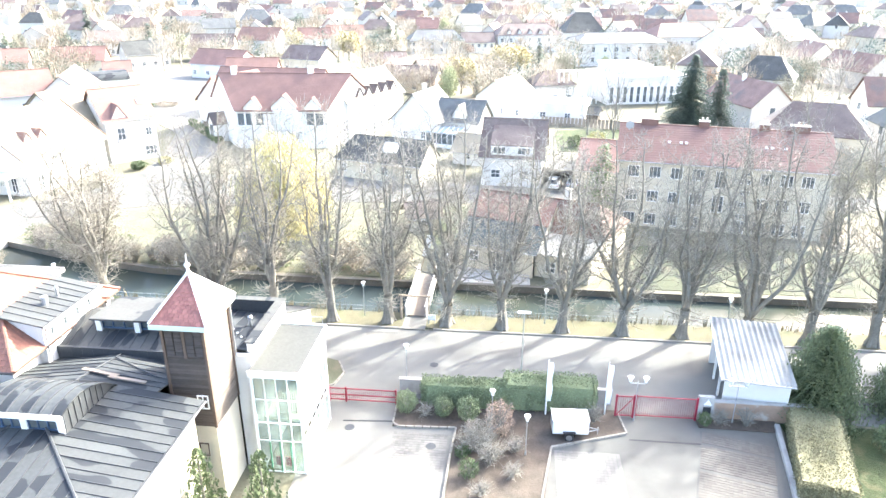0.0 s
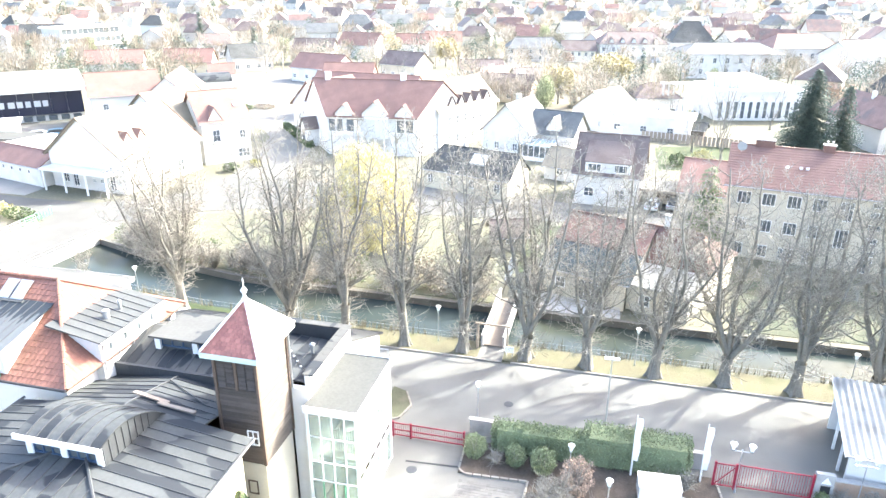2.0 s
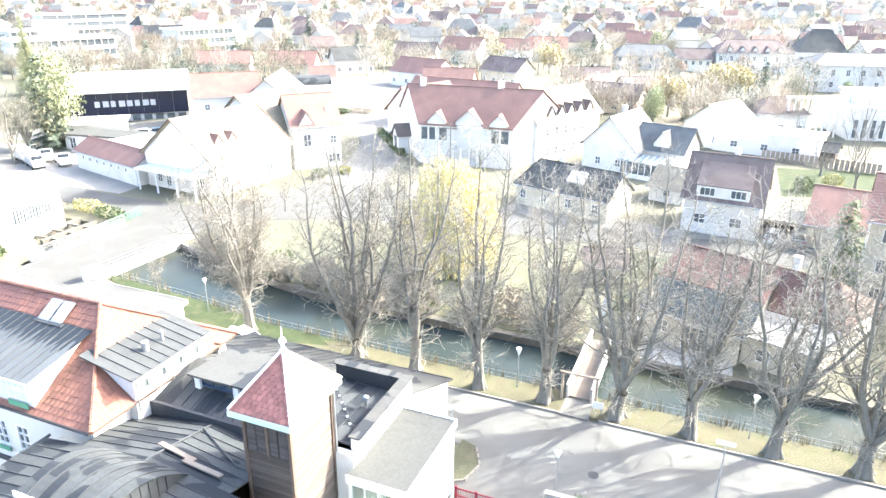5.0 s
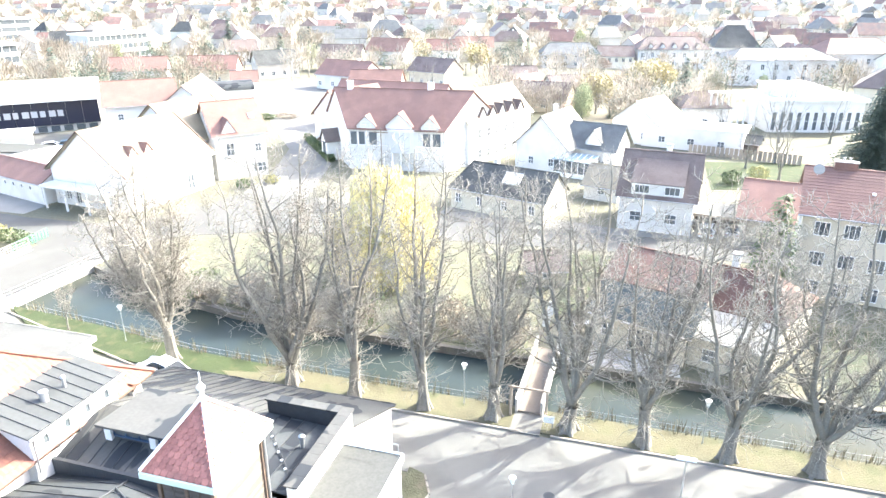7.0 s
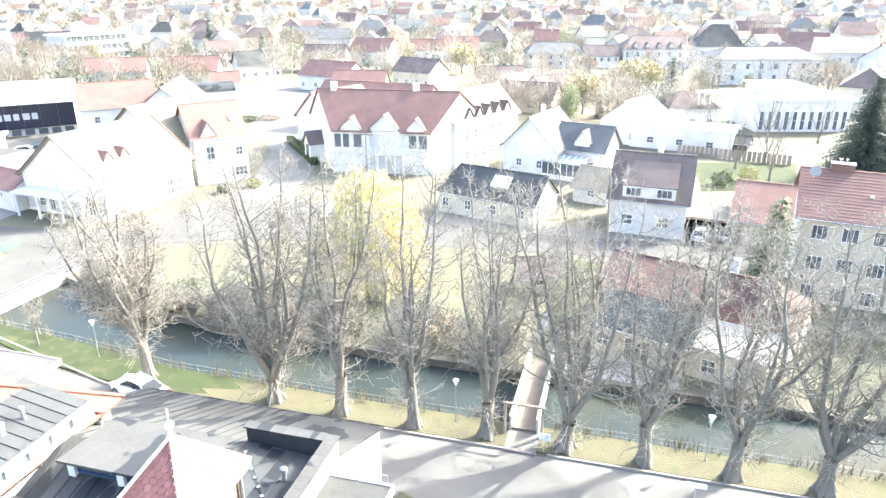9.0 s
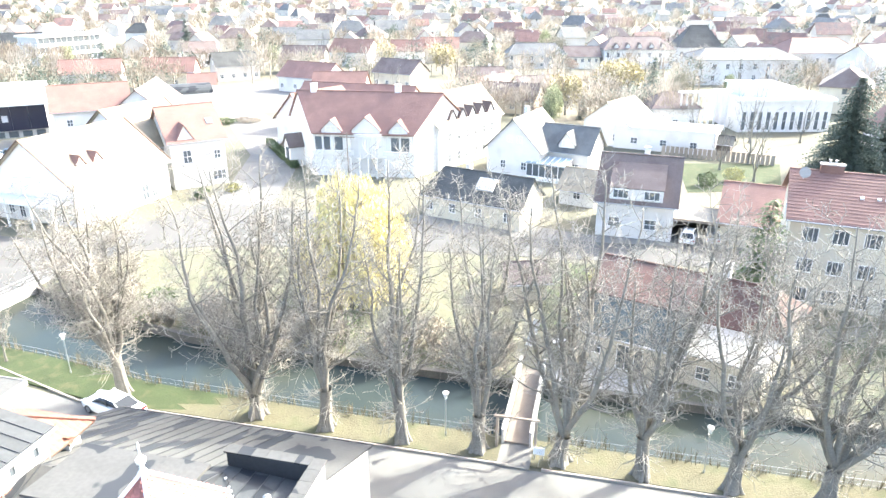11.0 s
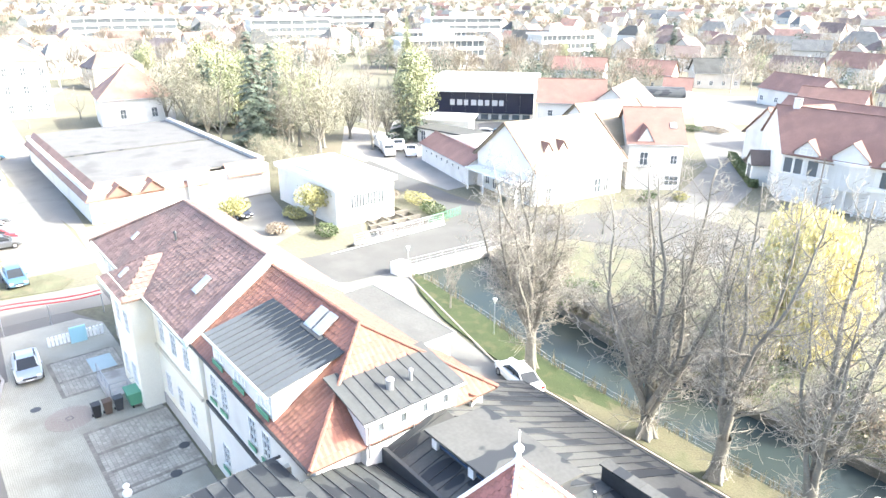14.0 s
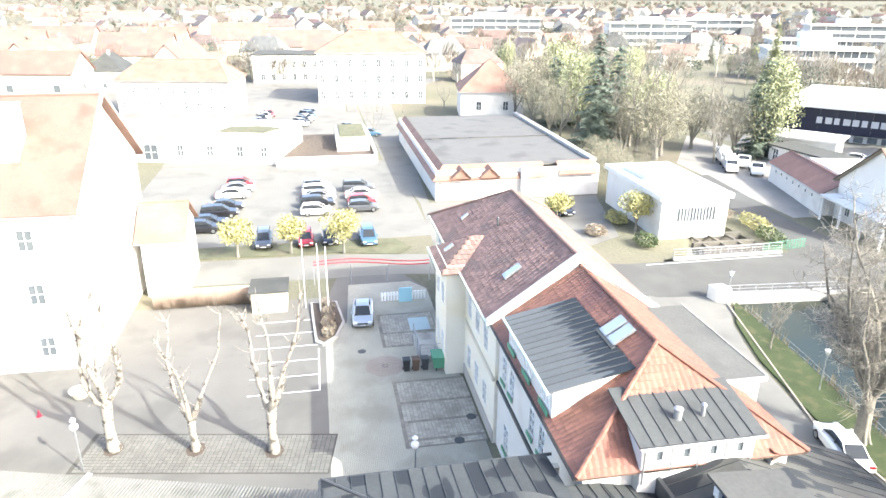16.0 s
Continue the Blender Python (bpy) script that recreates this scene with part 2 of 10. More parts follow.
WHITE_PAINT = mat("white_paint", (0.80, 0.80, 0.78), 0.5, var=0.05, bump=0.05)
GREEN_PAINT = mat("green_paint", (0.10, 0.30, 0.19), 0.5, var=0.08, bump=0.05)
MINT_PAINT = mat("mint_sheet", (0.50, 0.62, 0.55), 0.5, var=0.08, bump=0.05)
BLUE_PAINT = mat("blue_paint", (0.045, 0.085, 0.16), 0.5, var=0.08, bump=0.05)
RED_PAINT = mat("red_paint", (0.27, 0.022, 0.045), 0.45, var=0.1, bump=0.05)
RED_BAND = mat("red_ribbon", (0.55, 0.06, 0.08), 0.5, var=0.08, bump=0.05)
STEEL = mat("galvanised_steel", (0.42, 0.43, 0.44), 0.45, metal=0.7, var=0.1, bump=0.05)
STEEL_WHITE = mat("white_steel", (0.74, 0.75, 0.75), 0.4, var=0.05, bump=0.03)
BLACK_METAL = mat("black_metal", (0.03, 0.03, 0.032), 0.5, var=0.1, bump=0.05)
NAVY = mat("navy_panel", (0.018, 0.022, 0.045), 0.35, var=0.08, bump=0.02, piece=0.15)
SIGN_GREY = mat("sign_letters", (0.55, 0.56, 0.58), 0.4, var=0.03, bump=0)
BARK = mat("grey_bark", (0.19, 0.18, 0.154), 0.95, var=0.35, scale=1.2, fine=9, bump=0.9, dist=0.03)
TWIG = mat("twigs", (0.27, 0.253, 0.216), 0.95, var=0.25, bump=0, island=0.4)
GROVE = mat("grove_twigs", (0.245, 0.235, 0.175), 0.95, var=0.3, bump=0, island=0.45)
TWIG_PALE = mat("pale_twigs", (0.37, 0.335, 0.28), 0.95, var=0.25, bump=0, island=0.4)
BARK_PALE = mat("pale_bark", (0.27, 0.25, 0.215), 0.95, var=0.3, scale=1.5, fine=9, bump=0.8, dist=0.02, stain=(0.085, 0.075, 0.062), stain_scale=2.6, stain_edge=(0.53, 0.60))
LEAF_WILLOW = mat("willow_leaf", (0.70, 0.63, 0.33), 0.7, var=0.2, island=0.4, bump=0)
LEAF_GREEN = mat("leaf_green", (0.10, 0.13, 0.06), 0.75, var=0.3, island=0.5, bump=0)
LEAF_DARK = mat("needle_dark", (0.11, 0.138, 0.105), 0.8, var=0.3, island=0.5, bump=0)
LEAF_CYPRESS = mat("cypress_leaf", (0.18, 0.215, 0.12), 0.8, var=0.25, island=0.5, bump=0)
LEAF_FIR_PALE = mat("pale_needle", (0.30, 0.32, 0.19), 0.8, var=0.25, island=0.5, bump=0)
LEAF_GOLD = mat("leaf_gold", (0.46, 0.40, 0.23), 0.75, var=0.25, island=0.5, bump=0)
LEAF_YELLOW = mat("leaf_yellow_green", (0.36, 0.34, 0.15), 0.75, var=0.3, island=0.5, bump=0)
LEAF_BROWN = mat("leaf_brown", (0.28, 0.235, 0.18), 0.85, var=0.3, island=0.5, bump=0)
LEAF_HEDGE = mat("leaf_hedge", (0.22, 0.205, 0.115), 0.8, var=0.3, island=0.5, bump=0)
LEAF_PINK = mat("leaf_pinkish", (0.37, 0.275, 0.21), 0.85, var=0.3, island=0.5, bump=0)
REED = mat("reeds", (0.20, 0.175, 0.115), 0.9, var=0.3, island=0.4, bump=0)
PANE = glass_mat("window_glass", (0.20, 0.23, 0.25), 0.5)
PANE_CLEAR = glass_mat("clear_glass", (0.70, 0.82, 0.79), 0.85)
PANE_SKY = glass_mat("skylight_glass", (0.42, 0.50, 0.52), 0.2)
CAR_GLASS = glass_mat("car_glass", (0.035, 0.04, 0.045), 0.1)
RUBBER = mat("rubber", (0.02, 0.02, 0.02), 0.8, var=0.1, bump=0.05)
ALLOY = mat("alloy", (0.45, 0.46, 0.47), 0.3, metal=0.9, var=0.05, bump=0)
LAMP_CLEAR = mat("headlight", (0.75, 0.76, 0.78), 0.15, var=0.03, bump=0)
LAMP_RED = mat("tail_light", (0.35, 0.02, 0.02), 0.2, var=0.03, bump=0)
DARK_ROOM = mat("interior", (0.20, 0.19, 0.18), 0.9, var=0.1)


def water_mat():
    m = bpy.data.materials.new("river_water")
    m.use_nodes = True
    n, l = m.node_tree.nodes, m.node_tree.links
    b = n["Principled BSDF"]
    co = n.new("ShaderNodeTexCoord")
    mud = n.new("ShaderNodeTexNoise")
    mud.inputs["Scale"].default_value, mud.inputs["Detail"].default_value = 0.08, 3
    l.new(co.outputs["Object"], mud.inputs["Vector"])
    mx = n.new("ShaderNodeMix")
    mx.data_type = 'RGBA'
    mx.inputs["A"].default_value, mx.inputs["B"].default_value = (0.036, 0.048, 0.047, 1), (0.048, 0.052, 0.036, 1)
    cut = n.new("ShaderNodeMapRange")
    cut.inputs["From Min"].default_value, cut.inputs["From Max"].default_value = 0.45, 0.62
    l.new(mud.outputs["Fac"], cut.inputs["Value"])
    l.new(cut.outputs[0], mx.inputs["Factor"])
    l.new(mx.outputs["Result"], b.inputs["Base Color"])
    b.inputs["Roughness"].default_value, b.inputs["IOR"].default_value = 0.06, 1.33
    # reflection is weakened and tinted warm to take out the sky's blue
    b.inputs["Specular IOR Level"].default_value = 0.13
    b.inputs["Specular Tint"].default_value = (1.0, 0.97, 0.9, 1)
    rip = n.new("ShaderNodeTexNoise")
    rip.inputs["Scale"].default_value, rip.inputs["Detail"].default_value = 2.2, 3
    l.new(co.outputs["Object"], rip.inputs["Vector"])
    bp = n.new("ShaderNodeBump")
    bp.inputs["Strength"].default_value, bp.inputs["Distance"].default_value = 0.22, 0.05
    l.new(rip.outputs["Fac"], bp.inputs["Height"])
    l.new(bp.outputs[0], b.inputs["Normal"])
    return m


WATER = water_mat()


def sett_mat():
    """Small rectangular setts: joints as relief and slight tone, at real size."""
    m = mat("drive_setts", (0.36, 0.352, 0.30), 0.9, var=0.2, scale=0.5, fine=22, stain=(0.285, 0.278, 0.235), stain_scale=0.3)
    n, l = m.node_tree.nodes, m.node_tree.links
    co = n.new("ShaderNodeTexCoord")
    br = n.new("ShaderNodeTexBrick")
    br.inputs["Scale"].default_value, br.inputs["Mortar Size"].default_value = 2.2, 0.03
    br.inputs["Color1"].default_value, br.inputs["Color2"].default_value, br.inputs["Mortar"].default_value = (1, 1, 1, 1), (0.94, 0.94, 0.93, 1), (0.72, 0.71, 0.69, 1)
    l.new(co.outputs["Object"], br.inputs["Vector"])
    b = n["Principled BSDF"]
    old = b.inputs["Base Color"].links[0].from_socket
    mx = n.new("ShaderNodeMix")
    mx.data_type, mx.blend_type = 'RGBA', 'MULTIPLY'
    mx.inputs["Factor"].default_value = 1.0
    l.new(old, mx.inputs["A"])
    l.new(br.outputs["Color"], mx.inputs["B"])
    l.new(mx.outputs["Result"], b.inputs["Base Color"])
    return m


SETTS = sett_mat()


def car_paint(name, col, metal=0.3):
    m = mat("car_paint_" + name, col, 0.28, metal=metal, var=0.04, bump=0.0, spec=0.6)
    m.node_tree.nodes["Principled BSDF"].inputs["Coat Weight"].default_value = 0.7
    return m


PAINTS = {"white": car_paint("white", (0.78, 0.78, 0.77), 0.0), "silver": car_paint("silver", (0.45, 0.47, 0.49), 0.7),
          "black": car_paint("black", (0.02, 0.02, 0.024)), "red": car_paint("red", (0.40, 0.03, 0.04)),
          "blue": car_paint("blue", (0.08, 0.17, 0.26)), "grey": car_paint("grey", (0.14, 0.15, 0.16), 0.6)}


# ---- building blocks ----
class Mesh:
    """Collects vertices and faces; make() links them as one object."""

    def __init__(self):
        self.v, self.f = [], []

    def add(self, verts, faces):
        n = len(self.v)
        self.v += [tuple(p) for p in verts]
        self.f += [tuple(i + n for i in q) for q in faces]
        return self

    def box(self, x0, x1, y0, y1, z0, z1, m=None):
        p = [(x0, y0, z0), (x1, y0, z0), (x1, y1, z0), (x0, y1, z0), (x0, y0, z1), (x1, y0, z1), (x1, y1, z1), (x0, y1, z1)]
        if m is not None:
            p = [m @ Vector(q) for q in p]
        return self.add(p, [(0, 3, 2, 1), (4, 5, 6, 7), (0, 1, 5, 4), (1, 2, 6, 5), (2, 3, 7, 6), (3, 0, 4, 7)])

    def prism(self, poly, z0, z1):
        """An upright prism over a polygon that runs counter-clockwise."""
        n = len(poly)
        p = [(x, y, z0) for x, y in poly] + [(x, y, z1) for x, y in poly]
        return self.add(p, [tuple(range(n - 1, -1, -1)), tuple(range(n, 2 * n))] + [(i, (i + 1) % n, n + (i + 1) % n, n + i) for i in range(n)])

    def slab(self, top, th):
        """A plate under a polygon of 3D points, th thick, straight down."""
        n = len(top)
        p = [tuple(q) for q in top] + [(x, y, z - th) for x, y, z in top]
        return self.add(p, [tuple(range(n)), tuple(range(2 * n - 1, n - 1, -1))] + [(i, n + i, n + (i + 1) % n, (i + 1) % n) for i in range(n)])

    def side(self, poly, axis, a0, a1):
        """A prism over a polygon in an upright plane: (u, z) pairs, pushed along x or y."""
        n = len(poly)
        put = (lambda u, z, a: (a, u, z)) if axis == "x" else (lambda u, z, a: (u, a, z))
        p = [put(u, z, a0) for u, z in poly] + [put(u, z, a1) for u, z in poly]
        return self.add(p, [tuple(range(n)), tuple(range(2 * n - 1, n - 1, -1))] + [(i, n + i, n + (i + 1) % n, (i + 1) % n) for i in range(n)])

    def tube(self, pts, radii, n=6, caps=True):
        pts = [Vector(p) for p in pts]
        if not isinstance(radii, (list, tuple)):
            radii = [radii] * len(pts)
        base = len(self.v)
        ref = Vector((0.31, 0.77, 0.55))
        for i, p in enumerate(pts):
            d = (pts[min(i + 1, len(pts) - 1)] - pts[max(i - 1, 0)]).normalized()
            a = d.cross(ref)
            a = a.normalized() if a.length > 1e-3 else d.orthogonal().normalized()
            b = d.cross(a)
            for k in range(n):
                w = 2 * math.pi * k / n
                self.v.append(tuple(p + (a * math.cos(w) + b * math.sin(w)) * radii[i]))
        for i in range(len(pts) - 1):
            for k in range(n):
                q = base + i * n
                self.f.append((q + k, q + (k + 1) % n, q + n + (k + 1) % n, q + n + k))
        if caps:
            self.f.append(tuple(base + k for k in range(n - 1, -1, -1)))
            self.f.append(tuple(base + (len(pts) - 1) * n + k for k in range(n)))
        return self

    def band(self, left, right, th):
        """A bent sheet between two lines of points, th thick, straight down."""
        n = len(left)
        pts = [tuple(p) for p in left] + [tuple(p) for p in right]
        pts += [(x, y, z - th) for x, y, z in pts]
        f = []
        for i in range(n - 1):
            f += [(i, n + i, n + i + 1, i + 1), (2 * n + i + 1, 3 * n + i + 1, 3 * n + i, 2 * n + i), (i, i + 1, 2 * n + i + 1, 2 * n + i), (n + i + 1, n + i, 3 * n + i, 3 * n + i + 1)]
        f += [(0, 2 * n, 3 * n, n), (n - 1, 2 * n - 1, 4 * n - 1, 3 * n - 1)]
        return self.add(pts, f)

    def lathe(self, profile, n=12, at=(0, 0, 0)):
        base, (ax, ay, az) = len(self.v), at
        for r, z in profile:
            for k in range(n):
                w = 2 * math.pi * k / n
                self.v.append((ax + r * math.cos(w), ay + r * math.sin(w), az + z))
        for i in range(len(profile) - 1):
            for k in range(n):
                q = base + i * n
                self.f.append((q + k, q + (k + 1) % n, q + n + (k + 1) % n, q + n + k))
        self.f.append(tuple(base + k for k in range(n - 1, -1, -1)))
        self.f.append(tuple(base + (len(profile) - 1) * n + k for k in range(n)))
        return self

    def data(self, name, material, smooth=False, fix=True):
        me = bpy.data.meshes.new(name)
        me.from_pydata(self.v, [], self.f)
        if fix:
            bm = bmesh.new()
            bm.from_mesh(me)
            bmesh.ops.recalc_face_normals(bm, faces=bm.faces)
            bm.to_mesh(me)
            bm.free()
        me.materials.append(material)
        if smooth:
            me.shade_smooth()
        return me

    def make(self, name, material, parent=None, label="", m=None, smooth=False, fix=True):
        return place(name, self.data(name, material, smooth, fix), parent, label, m)


def place(name, data, parent=None, label="", m=None):
    ob = new(name, data)
    if parent is not None:
        ob.parent = parent
    if m is not None:
        ob.matrix_basis = m
    if label:
        ob["label"] = label
    return ob


def part(name, bm, material, parent, label=""):
    me = bpy.data.meshes.new(name)
    bm.to_mesh(me)
    bm.free()
    me.materials.append(material)
    return place(name, me, parent, label)


def thing(name, label, category, group="", kind="", m=None):
    ob = new(name)
    ob.empty_display_size = 0.3
    if m is not None:
        ob.matrix_basis = m
    return tagged(ob, label, category, group, kind)


def at(x, y, z=0.0, rz=0.0):
    return pose(x, y, z, 0, 0, rz)


SHARED = {}


def shared(key, build):
    """One mesh for all alike pieces."""
    if key not in SHARED:
        SHARED[key] = build()
    return SHARED[key]


def window_frame_mesh(w, h, cols, rows, material, depth=0.10, bar=0.06):
    def build():
        s, holes = Mesh(), []
        for i in range(cols):
            for j in range(rows):
                a = -w / 2 + w * i / cols + (bar if i == 0 else bar * 0.4)
                b = -w / 2 + w * (i + 1) / cols - (bar if i == cols - 1 else bar * 0.4)
                c = h * j / rows + (bar if j == 0 else bar * 0.35)
                d = h * (j + 1) / rows - (bar if j == rows - 1 else bar * 0.35)
                holes.append((a, b, c, d))
        wall_with_holes(s, -w / 2, w / 2, 0, h, holes, lambda u, d, z: (u, 0.03 - d * (depth + 0.03), z))
        return s.data("window", material)
    return shared(("frame", w, h, cols, rows, material.name), build)


def pane_mesh(w, h, material):
    return shared(("pane", w, h, material.name), lambda: Mesh().box(-w / 2 + 0.05, w / 2 - 0.05, -0.07, -0.05, 0.05, h - 0.05).data("pane", material))


def window(parent, x, y, z, ang, w, h, cols=2, rows=2, frame_mat=None, glass=None, label=""):
    """A window in a wall; its outward side looks along ang (degrees; 0 is -y of the house)."""
    frame_mat, glass = frame_mat or WHITE_PAINT, glass or PANE
    ob = place("window", window_frame_mesh(w, h, cols, rows, frame_mat), parent, label, pose(x, y, z, 0, 0, ang + 180))
    place("pane", pane_mesh(w, h, glass), ob)
    return ob


def wall_with_holes(s, u0, u1, z0, z1, holes, put):
    """A plate between u0..u1 and z0..z1 with rectangular holes; put(u, d, z) maps to 3D, d runs 0 (outside) to 1 (inside)."""
    us = sorted({round(u, 4) for u in (u0, u1, *[h[0] for h in holes], *[h[1] for h in holes]) if u0 <= u <= u1})
    zs = sorted({round(z, 4) for z in (z0, z1, *[h[2] for h in holes], *[h[3] for h in holes]) if z0 <= z <= z1})
    nu, nz = len(us) - 1, len(zs) - 1
    full = [[not any(h[0] < (us[i] + us[i + 1]) / 2 < h[1] and h[2] < (zs[j] + zs[j + 1]) / 2 < h[3] for h in holes) for j in range(nz)] for i in range(nu)]
    index, verts, faces = {}, [], []

    def vert(i, d, j):
        if (i, d, j) not in index:
            index[(i, d, j)] = len(verts)
            verts.append(put(us[i], d, zs[j]))
        return index[(i, d, j)]
    solid = lambda i, j: 0 <= i < nu and 0 <= j < nz and full[i][j]
    for i in range(nu):
        for j in range(nz):
            if not full[i][j]:
                continue
            faces.append((vert(i, 0, j), vert(i + 1, 0, j), vert(i + 1, 0, j + 1), vert(i, 0, j + 1)))
            faces.append((vert(i, 1, j), vert(i, 1, j + 1), vert(i + 1, 1, j + 1), vert(i + 1, 1, j)))
            for di, dj, a, b in ((-1, 0, (i, j), (i, j + 1)), (1, 0, (i + 1, j), (i + 1, j + 1)), (0, -1, (i, j), (i + 1, j)), (0, 1, (i, j + 1), (i + 1, j + 1))):
                if not solid(i + di, j + dj):
                    faces.append((vert(a[0], 0, a[1]), vert(b[0], 0, b[1]), vert(b[0], 1, b[1]), vert(a[0], 1, a[1])))
    s.add(verts, faces)


def house_walls(h, L, W, H, wins, material, th=0.3, gables=(0, 0), frame_mat=None, glass=None, z0=0.0, style=(2, 2)):
    """Four walls round the origin, with windows cut through. wins: side -> (u, z, w, h) rows; sides s, n, w, e. gables: rise of the west and east gable."""
    sides = {"s": (-L / 2, L / 2, lambda u, d, z: (u, -W / 2 + d * th, z), 0), "n": (-L / 2, L / 2, lambda u, d, z: (u, W / 2 - d * th, z), 180),
             "w": (-W / 2 + th, W / 2 - th, lambda u, d, z: (-L / 2 + d * th, u, z), 270), "e": (-W / 2 + th, W / 2 - th, lambda u, d, z: (L / 2 - d * th, u, z), 90)}
    for k, (u0, u1, put, ang) in sides.items():
        rows = wins.get(k, ())
        s = Mesh()
        holes = [(u - w / 2, u + w / 2, z, z + hh) for u, z, w, hh, *_ in rows]
        low = [q for q in holes if q[3] <= H + 0.01]
        wall_with_holes(s, u0, u1, z0, H, low, put)
        rise = gables[0] if k == "w" else gables[1] if k == "e" else 0
        if rise:
            a, b = (-L / 2, -L / 2 + th) if k == "w" else (L / 2 - th, L / 2)
            s.side([(-W / 2, H), (W / 2, H), (0, H + rise)], "x", a, b)
        s.make("wall", material, h)
        for u, z, w, hh, *more in rows:
            x, y, _ = put(u, 0.0, z)
            cols, rws = more if more else style
            window(h, x, y, z, ang, w, hh, cols, rws, frame_mat, glass)


def roof_gable(h, L, W, H, rise, material, over=0.45, hips=(0, 0), th=0.14, ridge_mat=None, gutter=True, name="roof"):
    """A pitched roof, ridge along x; hips: how far the ridge is drawn in at the west and east end."""
    k = rise / (W / 2)
    y, zE = W / 2 + over, H - k * over
    xw, xe = -L / 2 - over, L / 2 + over
    rw, re = (-L / 2 + hips[0] if hips[0] else xw), (L / 2 - hips[1] if hips[1] else xe)
    zr = H + rise
    for pts in ([(xw, -y, zE), (xe, -y, zE), (re, 0, zr), (rw, 0, zr)], [(xe, y, zE), (xw, y, zE), (rw, 0, zr), (re, 0, zr)]):
        Mesh().slab([(a, b, c + th) for a, b, c in pts], th).make(name, material, h)
    if hips[0]:
        Mesh().slab([(a, b, c + th) for a, b, c in [(xw, y, zE), (xw, -y, zE), (rw, 0, zr)]], th).make(name, material, h)
    if hips[1]:
        Mesh().slab([(a, b, c + th) for a, b, c in [(xe, -y, zE), (xe, y, zE), (re, 0, zr)]], th).make(name, material, h)
    cap = Mesh().tube([(rw, 0, zr + th * 0.9), (re, 0, zr + th * 0.9)], 0.13, 6)
    for q, r in ((xw, rw), (xe, re)):
        if r != q:
            for sgn in (-1, 1):
                cap.tube([(q, sgn * y, zE + th * 0.9), (r, 0, zr + th * 0.9)], 0.11, 6)
    cap.make("ridge_cap", ridge_mat or material, h)
    if gutter:
        for sgn in (-1, 1):
            Mesh().tube([(xw, sgn * (y + 0.06), zE + 0.02), (xe, sgn * (y + 0.06), zE + 0.02)], 0.07, 6).make("gutter", STEEL, h)


def chimney(h, x, y, z0, z1, a=0.6, b=0.6, material=None):
    c = Mesh().box(x - a / 2, x + a / 2, y - b / 2, y + b / 2, z0, z1).make("chimney", material or PLASTER_WHITE, h)
    Mesh().box(x - a / 2 - 0.06, x + a / 2 + 0.06, y - b / 2 - 0.06, y + b / 2 + 0.06, z1, z1 + 0.08).make("cap", CONCRETE, c)
    return c


def grid_windows(n, L, zs, w, h, margin=1.2):
    """n windows spread evenly over a wall of length L, on each sill height in zs."""
    step = (L - 2 * margin) / max(n - 1, 1)
    return [(round(-L / 2 + margin + i * step, 3), z, w, h) for z in zs for i in range(n)]


# ---- ground, river, roads ----
def smooth_steps(rows, x):
    for (a, p, q), (b, r, s) in zip(rows, rows[1:]):
        if x <= b:
            k = (x - a) / (b - a)
            k = max(0.0, k)
            return p + (r - p) * k, q + (s - q) * k
    return rows[-1][1:]


RIVER = [(-3000, 66.8, 67.2), (-92, 66.8, 67.2), (-80, 65.6, 67.4), (-72, 60.5, 67.5), (-66, 57.2, 67.5), (-57, 56.2, 66.3),
         (-45, 55.2, 62.4), (-35, 53.7, 60.4), (-20, 53.3, 60.0), (20, 53.3, 59.6), (60, 53.3, 59.6), (3000, 53.3, 59.6)]
WATER_Z = -0.6


def ground():
    xs = [-3000, -800, -300, -150, -92, -86, -80, -76, -72, -69, -66, -61, -57, -51, -45, -40, -35, -27, -20, -10, 0, 10, 20, 40, 60, 150, 400, 3000]
    v, f = [], []
    for x in xs:
        n, s = smooth_steps(RIVER, x)
        bed = -2.3 if x > -90 else 0.0
        for y, z in ((-3000, 0), (-300, 0), (0, 0), (n - 1.0, 0), (n, -0.25 if bed else 0), (n + (s - n) * 0.12, bed), (s - 0.02, bed), (s, 0.0), (s + 6, 0), (200, 0), (700, 0), (3000, 0)):
            v.append((x, y, z))
    k = 12
    for i in range(len(xs) - 1):
        for j in range(k - 1):
            f.append((i * k + j, (i + 1) * k + j, (i + 1) * k + j + 1, i * k + j + 1))
    ob = Mesh().add(v, f).make("ground", GROUND, fix=False)
    tagged(ob, "winter meadow ground reaching to the horizon", "ground", kind="structure")


ground()
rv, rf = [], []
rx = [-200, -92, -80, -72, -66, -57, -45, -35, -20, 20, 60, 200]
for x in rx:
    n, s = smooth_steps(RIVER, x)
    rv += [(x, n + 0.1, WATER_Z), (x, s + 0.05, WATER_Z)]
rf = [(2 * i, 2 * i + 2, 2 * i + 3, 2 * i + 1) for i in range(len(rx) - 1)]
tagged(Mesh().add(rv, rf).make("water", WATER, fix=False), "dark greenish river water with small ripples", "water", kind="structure")

